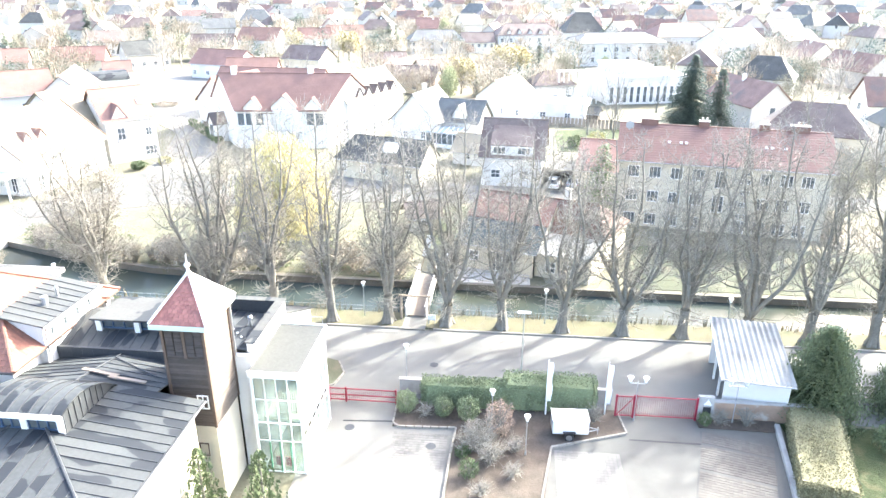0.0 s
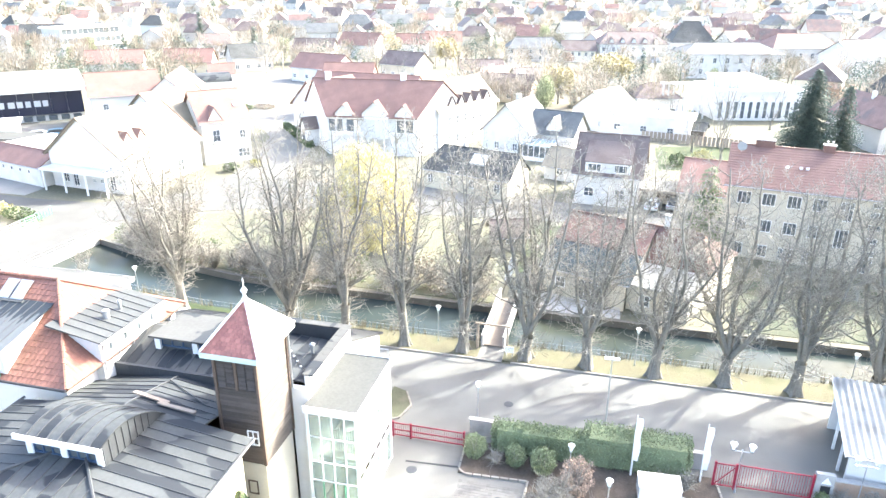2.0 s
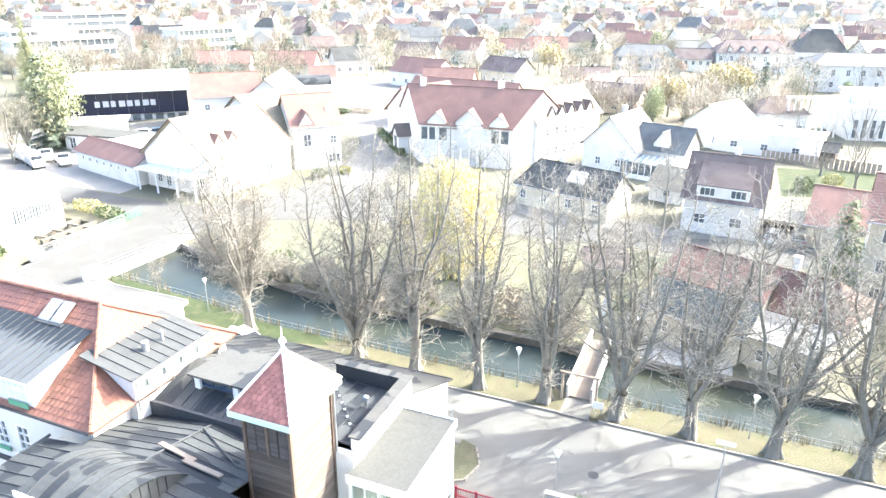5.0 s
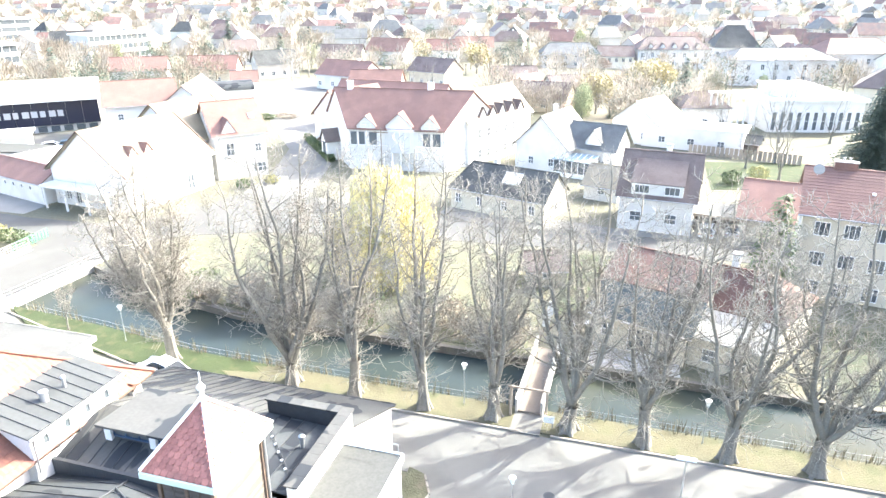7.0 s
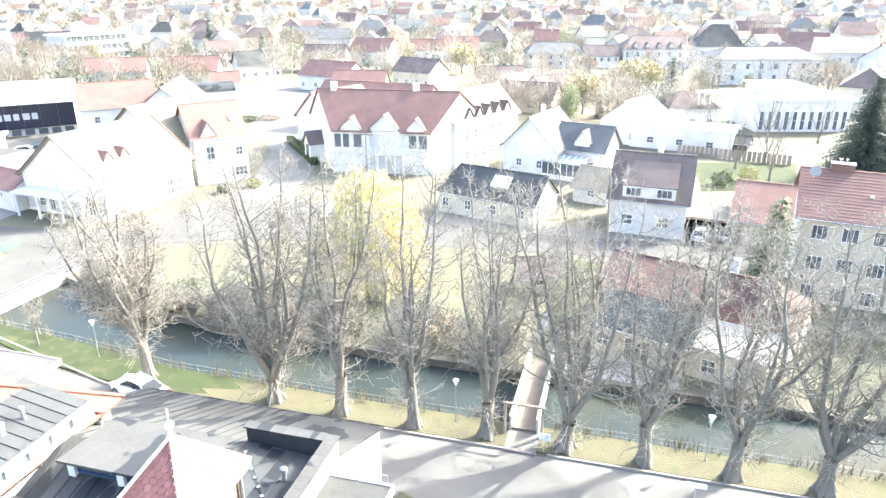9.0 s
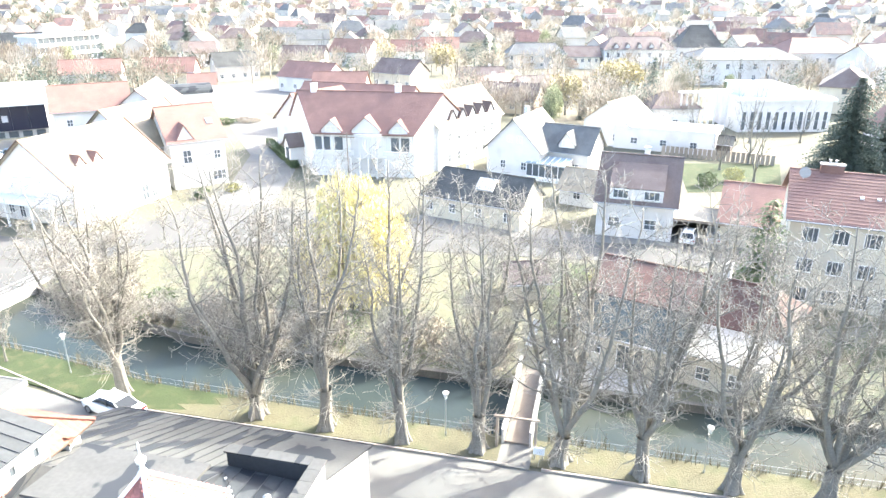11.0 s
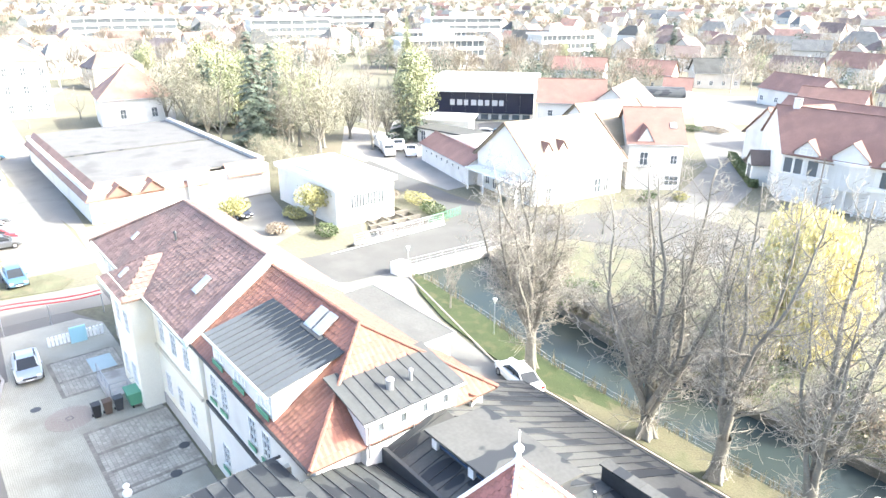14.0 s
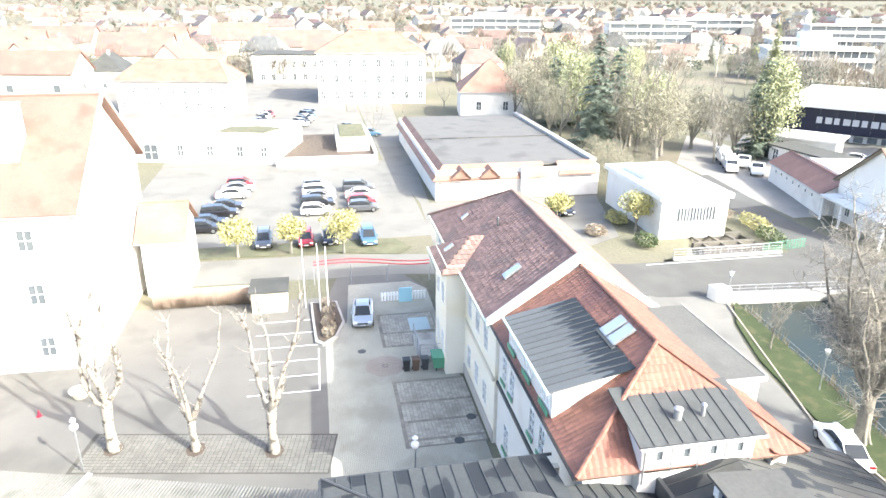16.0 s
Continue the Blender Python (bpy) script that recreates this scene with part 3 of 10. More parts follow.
# far bank wall with a coping
bank = thing("retaining_wall", "dark stone retaining wall along the river bank", "wall", kind="structure")
ws, cs = Mesh(), Mesh()
for a, b in zip(range(-56, 60, 4), range(-52, 64, 4)):
    ya, yb = smooth_steps(RIVER, a)[1], smooth_steps(RIVER, b)[1]
    ws.add([(a, ya - 0.12, -2.3), (b, yb - 0.12, -2.3), (b, yb + 0.3, -2.3), (a, ya + 0.3, -2.3), (a, ya - 0.12, 0.02), (b, yb - 0.12, 0.02), (b, yb + 0.3, 0.02), (a, ya + 0.3, 0.02)],
           [(0, 3, 2, 1), (4, 5, 6, 7), (0, 1, 5, 4), (2, 3, 7, 6), (1, 2, 6, 5), (3, 0, 4, 7)])
    cs.add([(a + 0.01, ya - 0.18, 0.024), (b - 0.01, yb - 0.18, 0.024), (b - 0.01, yb + 0.2, 0.024), (a + 0.01, ya + 0.2, 0.024), (a + 0.01, ya - 0.18, 0.07), (b - 0.01, yb - 0.18, 0.07), (b - 0.01, yb + 0.2, 0.07), (a + 0.01, ya + 0.2, 0.07)],
           [(0, 3, 2, 1), (4, 5, 6, 7), (0, 1, 5, 4), (2, 3, 7, 6), (1, 2, 6, 5), (3, 0, 4, 7)])
ws.make("wall", BANK_STONE, bank)
cs.make("coping", BANK_STONE, bank)


def sheet(name, poly, z, material, label, category, th=0.3):
    ob = Mesh().prism(poly, z - th, z).make(name, material)
    return tagged(ob, label, category, kind="structure")


sheet("road", [(-58.5, 47.6), (-56, 45.0), (-40, 44.8), (-22, 44.7), (-13.6, 44.6), (-12.6, 40.2), (24, 40.2), (90, 40.2), (90, 50.25), (-38, 50.25), (-46, 51.4), (-52, 53.2), (-55.6, 55.2), (-57.5, 54.5), (-59, 49.5)],
      0.03, ASPHALT, "pale worn asphalt road along the river", "road")
sheet("main_road", [(-73.0, 30.02), (-67.3, 30.02), (-66.0, 38), (-61, 46), (-58.3, 49.5), (-57.5, 56), (-56.6, 66.5), (-55.5, 72), (-53, 76.5), (-45, 80.2), (-30, 83), (0, 85.5), (90, 88),
                    (90, 94), (10, 91.5), (-20, 89.5), (-27, 93), (-46, 95), (-55.7, 94), (-59, 83), (-66, 77.5), (-76, 77), (-100, 79), (-100, 73), (-74, 72),
                    (-67, 69.5), (-66.6, 57), (-66.6, 50), (-69, 42)],
      0.035, ASPHALT_DARK, "dark asphalt street curving over the bridge", "road")
# stretch of the main street with sunlight painted in as paler asphalt
sheet("south_street", [(-75, -60), (-68.3, -60), (-68.0, 26), (-67.3, 30), (-73.0, 30), (-74.5, 20)], 0.035, ASPHALT, "pale sunlit asphalt street beside the car park", "road")
sheet("town_square", [(-240, -40), (-150, -40), (-150, -6.2), (-118.2, -6.2), (-118.2, 28.8), (-190, 28.8), (-190, 40), (-232, 60)], 0.016, ASPHALT, "wide pale asphalt square behind the car park", "pavement")
sheet("side_street", [(-55.7, 94.02), (-46, 95.02), (-51, 113), (-60, 128), (-72, 150), (-84, 163), (-112, 200), (-119, 196), (-90, 160), (-78, 141), (-63, 121), (-57, 104)],
      0.035, ASPHALT, "pale worn asphalt side street beside the hotel", "road")
sheet("house_forecourt", [(-26.5, 93.2), (-20, 89.7), (10, 91.7), (12.5, 91.9), (12.5, 100), (5.5, 101), (-4.2, 93.0), (-11.3, 94.6), (-25, 98.6)], 0.033, ASPHALT, "grey paved strip before the houses on the street", "pavement")
sheet("yard", [(-63.5, -12), (-36, -12), (-36, 18), (-31, 18), (-31, 28.4), (-64, 28.4), (-68.1, 26.5), (-68.1, 20), (-63.5, 19)], 0.025, mat("yard_asphalt", (0.145, 0.139, 0.127), 0.9, var=0.16, scale=0.25, fine=30, bump=0.3, stain=(0.118, 0.114, 0.104), stain_scale=0.22), "grey asphalt yard with parking bays", "pavement")
sheet("paved_drive", [(-36.3, 18.6), (-36.3, 28.35), (-64, 28.35), (-66, 27), (-66, 21), (-58, 20.5), (-56.8, 18.6)], 0.029, SETTS, "grey sett paving of the drive beside the old house", "pavement")
sheet("rear_court", [(-62, 38.5), (-29, 38.5), (-29, 44.75), (-40, 44.8), (-56, 44.9), (-60, 44.0)], 0.022, ASPHALT, "grey asphalt court behind the houses", "pavement")
sheet("parking_lot", [(-118, -6), (-79, -6), (-79, 31.5), (-118, 31.5)], 0.02, ASPHALT, "sunlit asphalt car park", "pavement")
sheet("verge_strip", [(-78.5, -10), (-75.5, -10), (-75, 20), (-73.5, 27), (-75.5, 28.5), (-78.5, 27)], 0.09, GRASS, "dry grass verge beside the street", "grass")
sheet("service_lane", [(-190, 29), (-118, 29.5), (-92, 32), (-74, 31), (-73.6, 36), (-92, 33.2), (-96, 33.4), (-190, 38)], 0.028, ASPHALT, "asphalt lane beside a flat-roofed market hall", "road")
sheet("court_west", [(-92, 33.2), (-73.8, 36), (-70, 44), (-75, 53), (-92, 57)], 0.022, ASPHALT, "asphalt forecourt of a flat-roofed market hall", "pavement")
sheet("square", [(-108, 78), (-78, 78), (-78, 82), (-95, 87), (-97, 95), (-112, 97), (-130, 92)], 0.021, GRAVEL, "pale gravel parking square", "pavement")
sheet("shop_forecourt", [(-135, 97), (-96, 97), (-92, 112), (-108, 128), (-124, 113)], 0.022, ASPHALT, "asphalt forecourt of a shop", "pavement")
sheet("court_north", [(-112, 190), (-80, 160), (-70, 172), (-100, 205)], 0.02, ASPHALT, "fenced grey asphalt court", "pavement")
sheet("entrance_yard", [(-12.2, 24), (-3.2, 24), (-3.2, 34.5), (-2.9, 37.2), (-7.2, 37.0), (-7.3, 40.2), (-12.2, 40.2)], 0.026, ASPHALT, "pale paved entrance yard", "pavement")
sheet("drive_yard", [(1.7, 24), (17.6, 24), (18.0, 38.8), (13.2, 38.9), (13.0, 40.2), (7.9, 40.2), (8.2, 37.8), (3.3, 36.0)], 0.026, mat("drive_asphalt", (0.118, 0.115, 0.104), 0.9, var=0.16, scale=0.25, fine=30, bump=0.3, stain=(0.09, 0.088, 0.08), stain_scale=0.25), "grey asphalt drive behind the red gate", "pavement")
sheet("planting_bed", [(-7.2, 37.0), (-2.9, 37.2), (-3.2, 24), (1.7, 24), (3.3, 36.0), (8.2, 37.8), (7.9, 40.2), (-7.3, 40.2)], 0.10, SOIL, "brown planting bed with winter shrubs", "planting bed")
sheet("lawn_east", [(18.6, 20), (60, 20), (60, 39.9), (18.6, 39.9)], 0.05, GRASS_GREEN, "green garden lawn", "grass")
sheet("bed_east", [(13.1, 38.9), (18.0, 38.8), (18.3, 40.0), (13.0, 40.2)], 0.11, SOIL, "narrow planting bed at the gate", "planting bed")
sheet("lawn_oval", [(-13.6, 40.6), (-12.3, 41.4), (-11.9, 43.0), (-12.7, 44.6), (-13.8, 45.0)], 0.12, GRASS, "small rounded lawn with a stone edge", "grass")

# river bank strip
bk = [(x, 50.55) for x in (60, 20, 0, -20, -37.5)] + [(-46, 51.7), (-52, 53.5), (-55.4, 55.4), (-56.9, 56.3), (-45, 55.0), (-35, 53.5), (-20, 53.1), (20, 53.1), (60, 53.1)]
sheet("bank", [(60, 53.1), (20, 53.1), (-20, 53.1), (-27.3, 53.25), (-29.0, 52.7), (-28.2, 52.1), (-31.2, 51.5), (-30.2, 51.0), (-32.5, 50.55), (0, 50.55), (60, 50.55)], 0.12, GRASS_BANK, "dry yellowed grass strip on the river bank", "grass", 0.5)
sheet("bank_west", [(-32.53, 50.55), (-30.23, 51.0), (-31.23, 51.5), (-28.23, 52.1), (-29.03, 52.7), (-27.33, 53.25), (-30.0, 53.3), (-35, 53.5), (-45, 55.0), (-56.0, 56.0), (-55.4, 55.4), (-52, 53.5), (-46, 51.7), (-37.5, 50.55)], 0.12, GRASS_GREEN, "mossy green grass strip on the river bank", "grass", 0.5)
# gardens across the river
sheet("meadow", [(-54, 68.5), (-45, 63.2), (-35, 61.1), (-9.5, 60.6), (-9.5, 84), (-30, 82), (-45, 79), (-52, 75.5)], 0.04, GRASS, "pale dry meadow between river and street", "grass")
sheet("garden_green", [(-8, 68), (2, 74), (12, 78), (12, 84.5), (0, 84.5), (-9, 83)], 0.045, GRASS_GREEN, "green garden lawn by the street", "grass")
# shade is painted into this lawn's darker base colour
sheet("apartment_garden", [(12.4, 60.4), (60, 60.4), (60, 72), (12.4, 72)], 0.045, mat("shaded_lawn", (0.062, 0.07, 0.042), 0.95, var=0.35, scale=0.5, fine=8, bump=0.8, dist=0.06, stain=(0.09, 0.088, 0.06), stain_scale=0.4), "dull green lawn before the apartment block", "grass")
sheet("back_lawn", [(8, 114), (21, 118), (24, 134), (8, 131)], 0.045, GRASS_GREEN, "sunlit green back garden lawn", "grass")
sheet("footpath", [(-8.7, 50.2), (-6.7, 50.2), (-6.7, 52.6), (-8.7, 52.6)], 0.14, ASPHALT, "short paved path to the footbridge", "path", 0.5)

# road bridge
br = thing("road_bridge", "concrete road bridge with steel railings over the river", "bridge", kind="structure")
Mesh().slab([(-67.2, 54.5, 0.0), (-57.0, 54.5, 0.0), (-56.0, 68.6, 0.0), (-67.2, 68.8, 0.0)], 0.7).make("deck", CONCRETE, br)


def railing_run(parent, pts, h=1.0, step=1.6, mid=(0.35, 0.65), r=0.03, material=None, z=0.0):
    """Posts and rails along a line."""
    material = material or STEEL
    pts = [Vector((x, y, z)) for x, y in pts]
    for a, b in zip(pts, pts[1:]):
        n = max(1, round((b - a).length / step))
        for i in range(n + 1):
            p = a.lerp(b, i / n)
            place("post", shared(("post", h, r, material.name), lambda: Mesh().tube([(0, 0, 0), (0, 0, h)], r, 6).data("post", material)), parent, "", at(*p))
    for k in (*mid, 1.0):
        Mesh().tube([p + Vector((0, 0, h * k)) for p in pts], r * (1.2 if k == 1.0 else 0.7), 6).make("rail", material, parent)


for side, line in (("e", [(-57.2, 55.3), (-56.2, 68.2)]), ("w", [(-66.9, 55.5), (-67.0, 68.4)])):
    s = Mesh()
    (x0, y0), (x1, y1) = line
    s.add([(x0 - 0.2, y0, 0.03), (x0 + 0.2, y0, 0.03), (x1 + 0.2, y1, 0.03), (x1 - 0.2, y1, 0.03), (x0 - 0.2, y0, 0.3), (x0 + 0.2, y0, 0.3), (x1 + 0.2, y1, 0.3), (x1 - 0.2, y1, 0.3)],
          [(0, 3, 2, 1), (4, 5, 6, 7), (0, 1, 5, 4), (1, 2, 6, 5), (2, 3, 7, 6), (3, 0, 4, 7)])
    s.make("parapet", CONCRETE, br)
    railing_run(br, line, 0.95, z=0.3)

# footbridge
fb = thing("footbridge", "concrete footbridge with pale solid parapets over the river", "bridge", kind="structure")
Mesh().slab([(-8.5, 52.4, 0.28), (-6.9, 52.4, 0.28), (-6.9, 61.4, 0.28), (-8.5, 61.4, 0.28)], 0.35).make("deck", WOOD_DECK, fb)
for x in (-8.62, -6.88):
    Mesh().box(x - 0.07, x + 0.07, 52.3, 61.5, 0.0, 1.15).make("parapet", CONCRETE, fb)
    Mesh().box(x - 0.1, x + 0.1, 52.25, 61.55, 1.15, 1.23).make("coping", CONCRETE, fb)
gate = thing("footbridge_gate", "weathered timber portal with crossbeam at the footbridge", "gate")
for x in (-8.95, -6.55):
    Mesh().box(x - 0.08, x + 0.08, 51.9, 52.08, 0.1, 2.3).make("post", WOOD_GREY, gate)
Mesh().box(-9.15, -6.35, 51.92, 52.06, 2.3, 2.42).make("beam", WOOD_GREY, gate)
sg = thing("notice_board", "small pale notice board on posts beside the footbridge", "sign")
Mesh().box(-6.6, -5.9, 51.2, 51.26, 0.5, 1.0).make("panel", STEEL_WHITE, sg)
for x in (-6.5, -6.0):
    Mesh().box(x - 0.03, x + 0.03, 51.27, 51.33, 0.1, 1.0).make("post", STEEL, sg)


pb = thing("white_board", "tall white board leaning on a post by the footbridge", "board", m=pose(-8.6, 62.2, 0.2, 0, 14, 8))
Mesh().box(-0.28, 0.28, -0.03, 0.03, 1.6, 3.9).make("panel", STEEL_WHITE, pb)
Mesh().box(-0.05, 0.05, 0.03, 0.12, -0.2, 3.6).make("post", WOOD_GREY, pb)


# ---- the hall with the tower ----
def clipped_seam_roof(h, top, a_dir, spacing, material, th=0.08, name="roof_panel", seam_mat=None):
    """A sloping polygon cut into panels along a_dir, with seams on the cuts. top: 3D points in one plane."""
    pts = [Vector(p) for p in top]
    nrm = (pts[1] - pts[0]).cross(pts[2] - pts[0]).normalized()
    if nrm.z < 0:
        nrm = -nrm
    a = Vector(a_dir)
    a = (a - nrm * a.dot(nrm)).normalized()          # seams run along a
    b = nrm.cross(a)                                  # across the seams
    us = [p.dot(b) for p in pts]
    lo, hi = min(us), max(us)

    def cut(poly, u, keep):
        out = []
        for p, q in zip(poly, poly[1:] + poly[:1]):
            dp, dq = (p.dot(b) - u) * keep, (q.dot(b) - u) * keep
            if dp >= 0:
                out.append(p)
            if dp * dq < 0:
                out.append(p.lerp(q, dp / (dp - dq)))
        return out
    n = max(1, round((hi - lo) / spacing))
    for i in range(n):
        u0, u1 = lo + (hi - lo) * i / n, lo + (hi - lo) * (i + 1) / n
        poly = cut(cut(pts, u0 + 0.003, 1), u1 - 0.003, -1)
        if len(poly) > 2:
            Mesh().slab(poly, th).make(name, material, h)
        if i:
            line = [p.dot(a) for p in cut(cut(pts, u0 - 0.01, 1), u0 + 0.01, -1)]
            if len(line) > 1:
                base = pts[0] + b * (u0 - pts[0].dot(b)) - a * pts[0].dot(a)
                p0, p1 = base + a * min(line), base + a * max(line)
                m = Matrix((a, b, nrm)).transposed().to_4x4()
                m.translation = p0
                Mesh().box(0, (p1 - p0).length, -0.013, 0.013, -0.01, 0.04, m).make("seam", seam_mat or ZINC_DARK, h)


hall = thing("hall_building", "plastered hall with dark standing-seam sheet metal roofs", "building")
# main hipped roof: eave, ridge
EX0, EX1, EY0, EY1, EZ, RX, RZ = -28.4, -15.2, 18.3, 32.0, 7.72, -21.8, 8.6
HY = 24.9
clipped_seam_roof(hall, [(EX1, EY0, EZ), (EX1, 28.0, EZ), (RX, 28.0, RZ), (RX, HY, RZ)], (1, 0, 0), 0.62, ZINC)
clipped_seam_roof(hall, [(RX, 28.0, RZ), (-17.7, 28.0, RZ - 0.133 * 4.1), (-17.7, EY1, RZ - 0.133 * 4.1 - 0.9), (RX, EY1, RZ - 0.9)], (1, 0, 0), 0.62, ZINC)
clipped_seam_roof(hall, [(-25.9, 28.0, RZ - 0.133 * 4.1), (RX, 28.0, RZ), (RX, EY1, RZ - 0.9), (-26.9, EY1, RZ - 0.133 * 5.1 - 0.9)], (1, 0, 0), 0.62, ZINC)
clipped_seam_roof(hall, [(EX0, 28.0, EZ), (EX0, EY0, EZ), (RX, HY, RZ), (RX, 28.0, RZ)], (1, 0, 0), 0.62, ZINC)
clipped_seam_roof(hall, [(EX0, EY0, EZ), (EX1, EY0, EZ), (RX, HY, RZ)], (0, 1, 0), 0.62, ZINC)
hc = Mesh()
hc.tube([(EX0, EY0, EZ + 0.03), (RX, HY, RZ + 0.03)], 0.07, 6).tube([(EX1, EY0, EZ + 0.03), (RX, HY, RZ + 0.03)], 0.07, 6).tube([(RX, HY, RZ + 0.03), (RX, 28.0, RZ + 0.03), (RX, EY1, RZ - 0.87)], 0.05, 6).tube([(RX, 31.2, RZ - 0.65), (-18.6, 29.6, RZ - 0.72)], 0.04, 6)
hc.make("hip_cap", ZINC_DARK, hall)
for line in ([(EX1 + 0.06, EY0, EZ - 0.08), (EX1 + 0.06, 28.0, EZ - 0.08)], [(EX0 - 0.06, EY0, EZ - 0.08), (EX0 - 0.06, 28.3, EZ - 0.08)], [(EX0, EY0 - 0.06, EZ - 0.08), (EX1, EY0 - 0.06, EZ - 0.08)]):
    Mesh().tube(line, 0.075, 8).make("gutter", ZINC_DARK, hall)
hw = Mesh()
hw.box(-27.7, -15.9, 19.0, 19.3, 0, 7.75).box(-16.2, -15.9, 19.3, 28.0, 0, 7.75).box(-27.7, -27.4, 19.3, 28.3, 0, 7.75).box(-25.6, -18.2, 28.3, 28.6, 0, 7.75)
hw.make("wall", PLASTER_CREAM, hall)
for y in (20.5, 23.0, 25.5):
    window(hall, -15.9, y, 3.6, 90, 1.0, 1.4)
for x in (-26.5, -24, -21.5, -19):
    window(hall, x, 19.0, 3.6, 0, 1.0, 1.4)
# planks lying on the roof and a snow guard
for k, (x, y) in enumerate(((-21.2, 28.9), (-19.6, 28.6))):
    Mesh().box(-1.0, 1.0, -0.14, 0.14, 0, 0.06).make("roof_plank", WOOD_GREY, hall, m=pose(x, y, RZ - 0.133 * (x - RX) - 0.225 * (y - 28.0) + 0.08, -12.7, 7.6, -3 + 4 * k))

# barrel dormer: the curve rises from the front eave and runs back
Mesh()
DX0, DX1, DY0, DY1 = -23.9, -19.9, 23.95, 28.2
arc = []
for i in range(13):
    k = i / 12
    y = DY0 - 0.35 + (DY1 - DY0 + 0.35) * k
    arc.append((y, 9.45 + 1.95 * k - 3.25 * k * k))
for i in range(8):
    a, b = DX0 - 0.15 + (DX1 - DX0 + 0.3) * i / 8, DX0 - 0.15 + (DX1 - DX0 + 0.3) * (i + 1) / 8
    s = Mesh()
    s.band([(a + 0.004, y, z) for y, z in arc], [(b - 0.004, y, z) for y, z in arc], 0.08)
    s.make("dormer_roof_panel", ZINC, hall)
    if i:
        t = Mesh()
        t.band([(a - 0.025, y, z + 0.05) for y, z in arc], [(a + 0.025, y, z + 0.05) for y, z in arc], 0.06)
        t.make("seam", ZINC_DARK, hall)
for x in (DX0, DX1 - 0.12):
    poly = [(DY0, 7.6)] + [(y, z - 0.09) for y, z in arc if y >= DY0] + [(DY1, 7.6)]
    Mesh().side(poly, "x", x, x + 0.12).make("dormer_cheek", ZINC_DARK, hall)
    for i in range(1, 8):
        y = DY0 + (DY1 - DY0) * i / 10
        kk = (y - DY0 + 0.35) / (DY1 - DY0 + 0.35)
        z = 9.35 + 1.95 * kk - 3.25 * kk * kk
        Mesh().box(x - 0.04, x + 0.16, y - 0.02, y + 0.02, 7.9, z).make("cheek_seam", ZINC_DARK, hall)
Mesh().box(DX0 - 0.2, DX1 + 0.2, DY0 - 0.42, DY0 - 0.34, 9.3, 9.56).make("fascia", WHITE_PAINT, hall)
Mesh().box(DX0 + 0.12, DX1 - 0.12, DY0, DY0 + 0.15, 7.6, 8.42).make("dormer_front", ZINC_DARK, hall)
for x in (-23.7, -21.9, -20.1):
    Mesh().box(x - 0.16, x + 0.16, DY0 - 0.06, DY0 + 0.12, 8.3, 9.4).make("pilaster", WHITE_PAINT, hall)
for x in (-22.8, -21.0):
    window(hall, x, DY0 + 0.02, 8.44, 0, 1.46, 0.94, 3, 1, BLUE_PAINT, PANE)

# north roof, falling to the road
NZ0, NZ1, NY0, NY1 = 8.75, 4.75, 35.2, 44.5


def north_z(y):
    return NZ0 + (NZ1 - NZ0) * (y - NY0) / (NY1 - NY0)


clipped_seam_roof(hall, [(-25.55, NY0, NZ0), (-18.75, NY0, NZ0), (-18.75, 38.3, north_z(38.3)), (-18.75, NY1, NZ1), (-29.6, NY1, NZ1), (-29.2, 40.6, north_z(40.6)), (-26.4, 37.0, north_z(37.0)), (-25.75, NY0 + 0.6, north_z(NY0 + 0.6))], (0, 1, 0), 0.62, ZINC_LIGHT)
clipped_seam_roof(hall, [(-26.6, 32.1, 7.9), (-17.75, 32.1, 7.9), (-17.75, NY0, NZ0), (-25.55, NY0, NZ0)], (0, 1, 0), 0.62, ZINC_LIGHT)
clipped_seam_roof(hall, [(-18.7, 33.0, 8.0), (-14.75, 33.0, 7.75), (-14.75, 38.2, 7.35), (-18.7, 38.2, 7.6)], (0, 1, 0), 0.62, ZINC)
Mesh().side([(33.0, 7.6), (35.2, 8.7), (38.2, north_z(38.2)), (38.2, 6.0), (33.0, 6.5)], "x", -18.74, -18.66).make("roof_step", ZINC_DARK, hall)
Mesh().slab([(-18.7, 38.72, north_z(38.7)), (-14.4, 38.72, north_z(38.7)), (-14.4, NY1, NZ1), (-18.7, NY1, NZ1)], 0.12).make("eave_sheet", ZINC_LIGHT, hall)
up = thing("roof_upstand", "folded sheet upstand between two metal roofs", "roof edge", kind="structure")
for i in range(14):
    x = -26.9 + 0.66 * i
    Mesh().box(x, x + 0.65, 31.9, 32.08, 6.6, 8.0).make("sheet", ZINC_DARK, up)
nw = Mesh()
nw.box(-28.6, -14.6, 43.9, 44.2, 0, 4.6).box(-28.9, -28.6, 40.5, 44.2, 0, 4.6)
nw.make("wall", PLASTER_WHITE, hall)
for x in (-27, -24.5, -22, -19.5, -17):
    window(hall, x, 44.2, 1.2, 180, 1.2, 1.4)
Mesh().tube([(-29.4, NY1 + 0.07, NZ1 - 0.05), (-14.4, NY1 + 0.07, NZ1 - 0.05)], 0.075, 8).make("gutter", ZINC_LIGHT, hall)
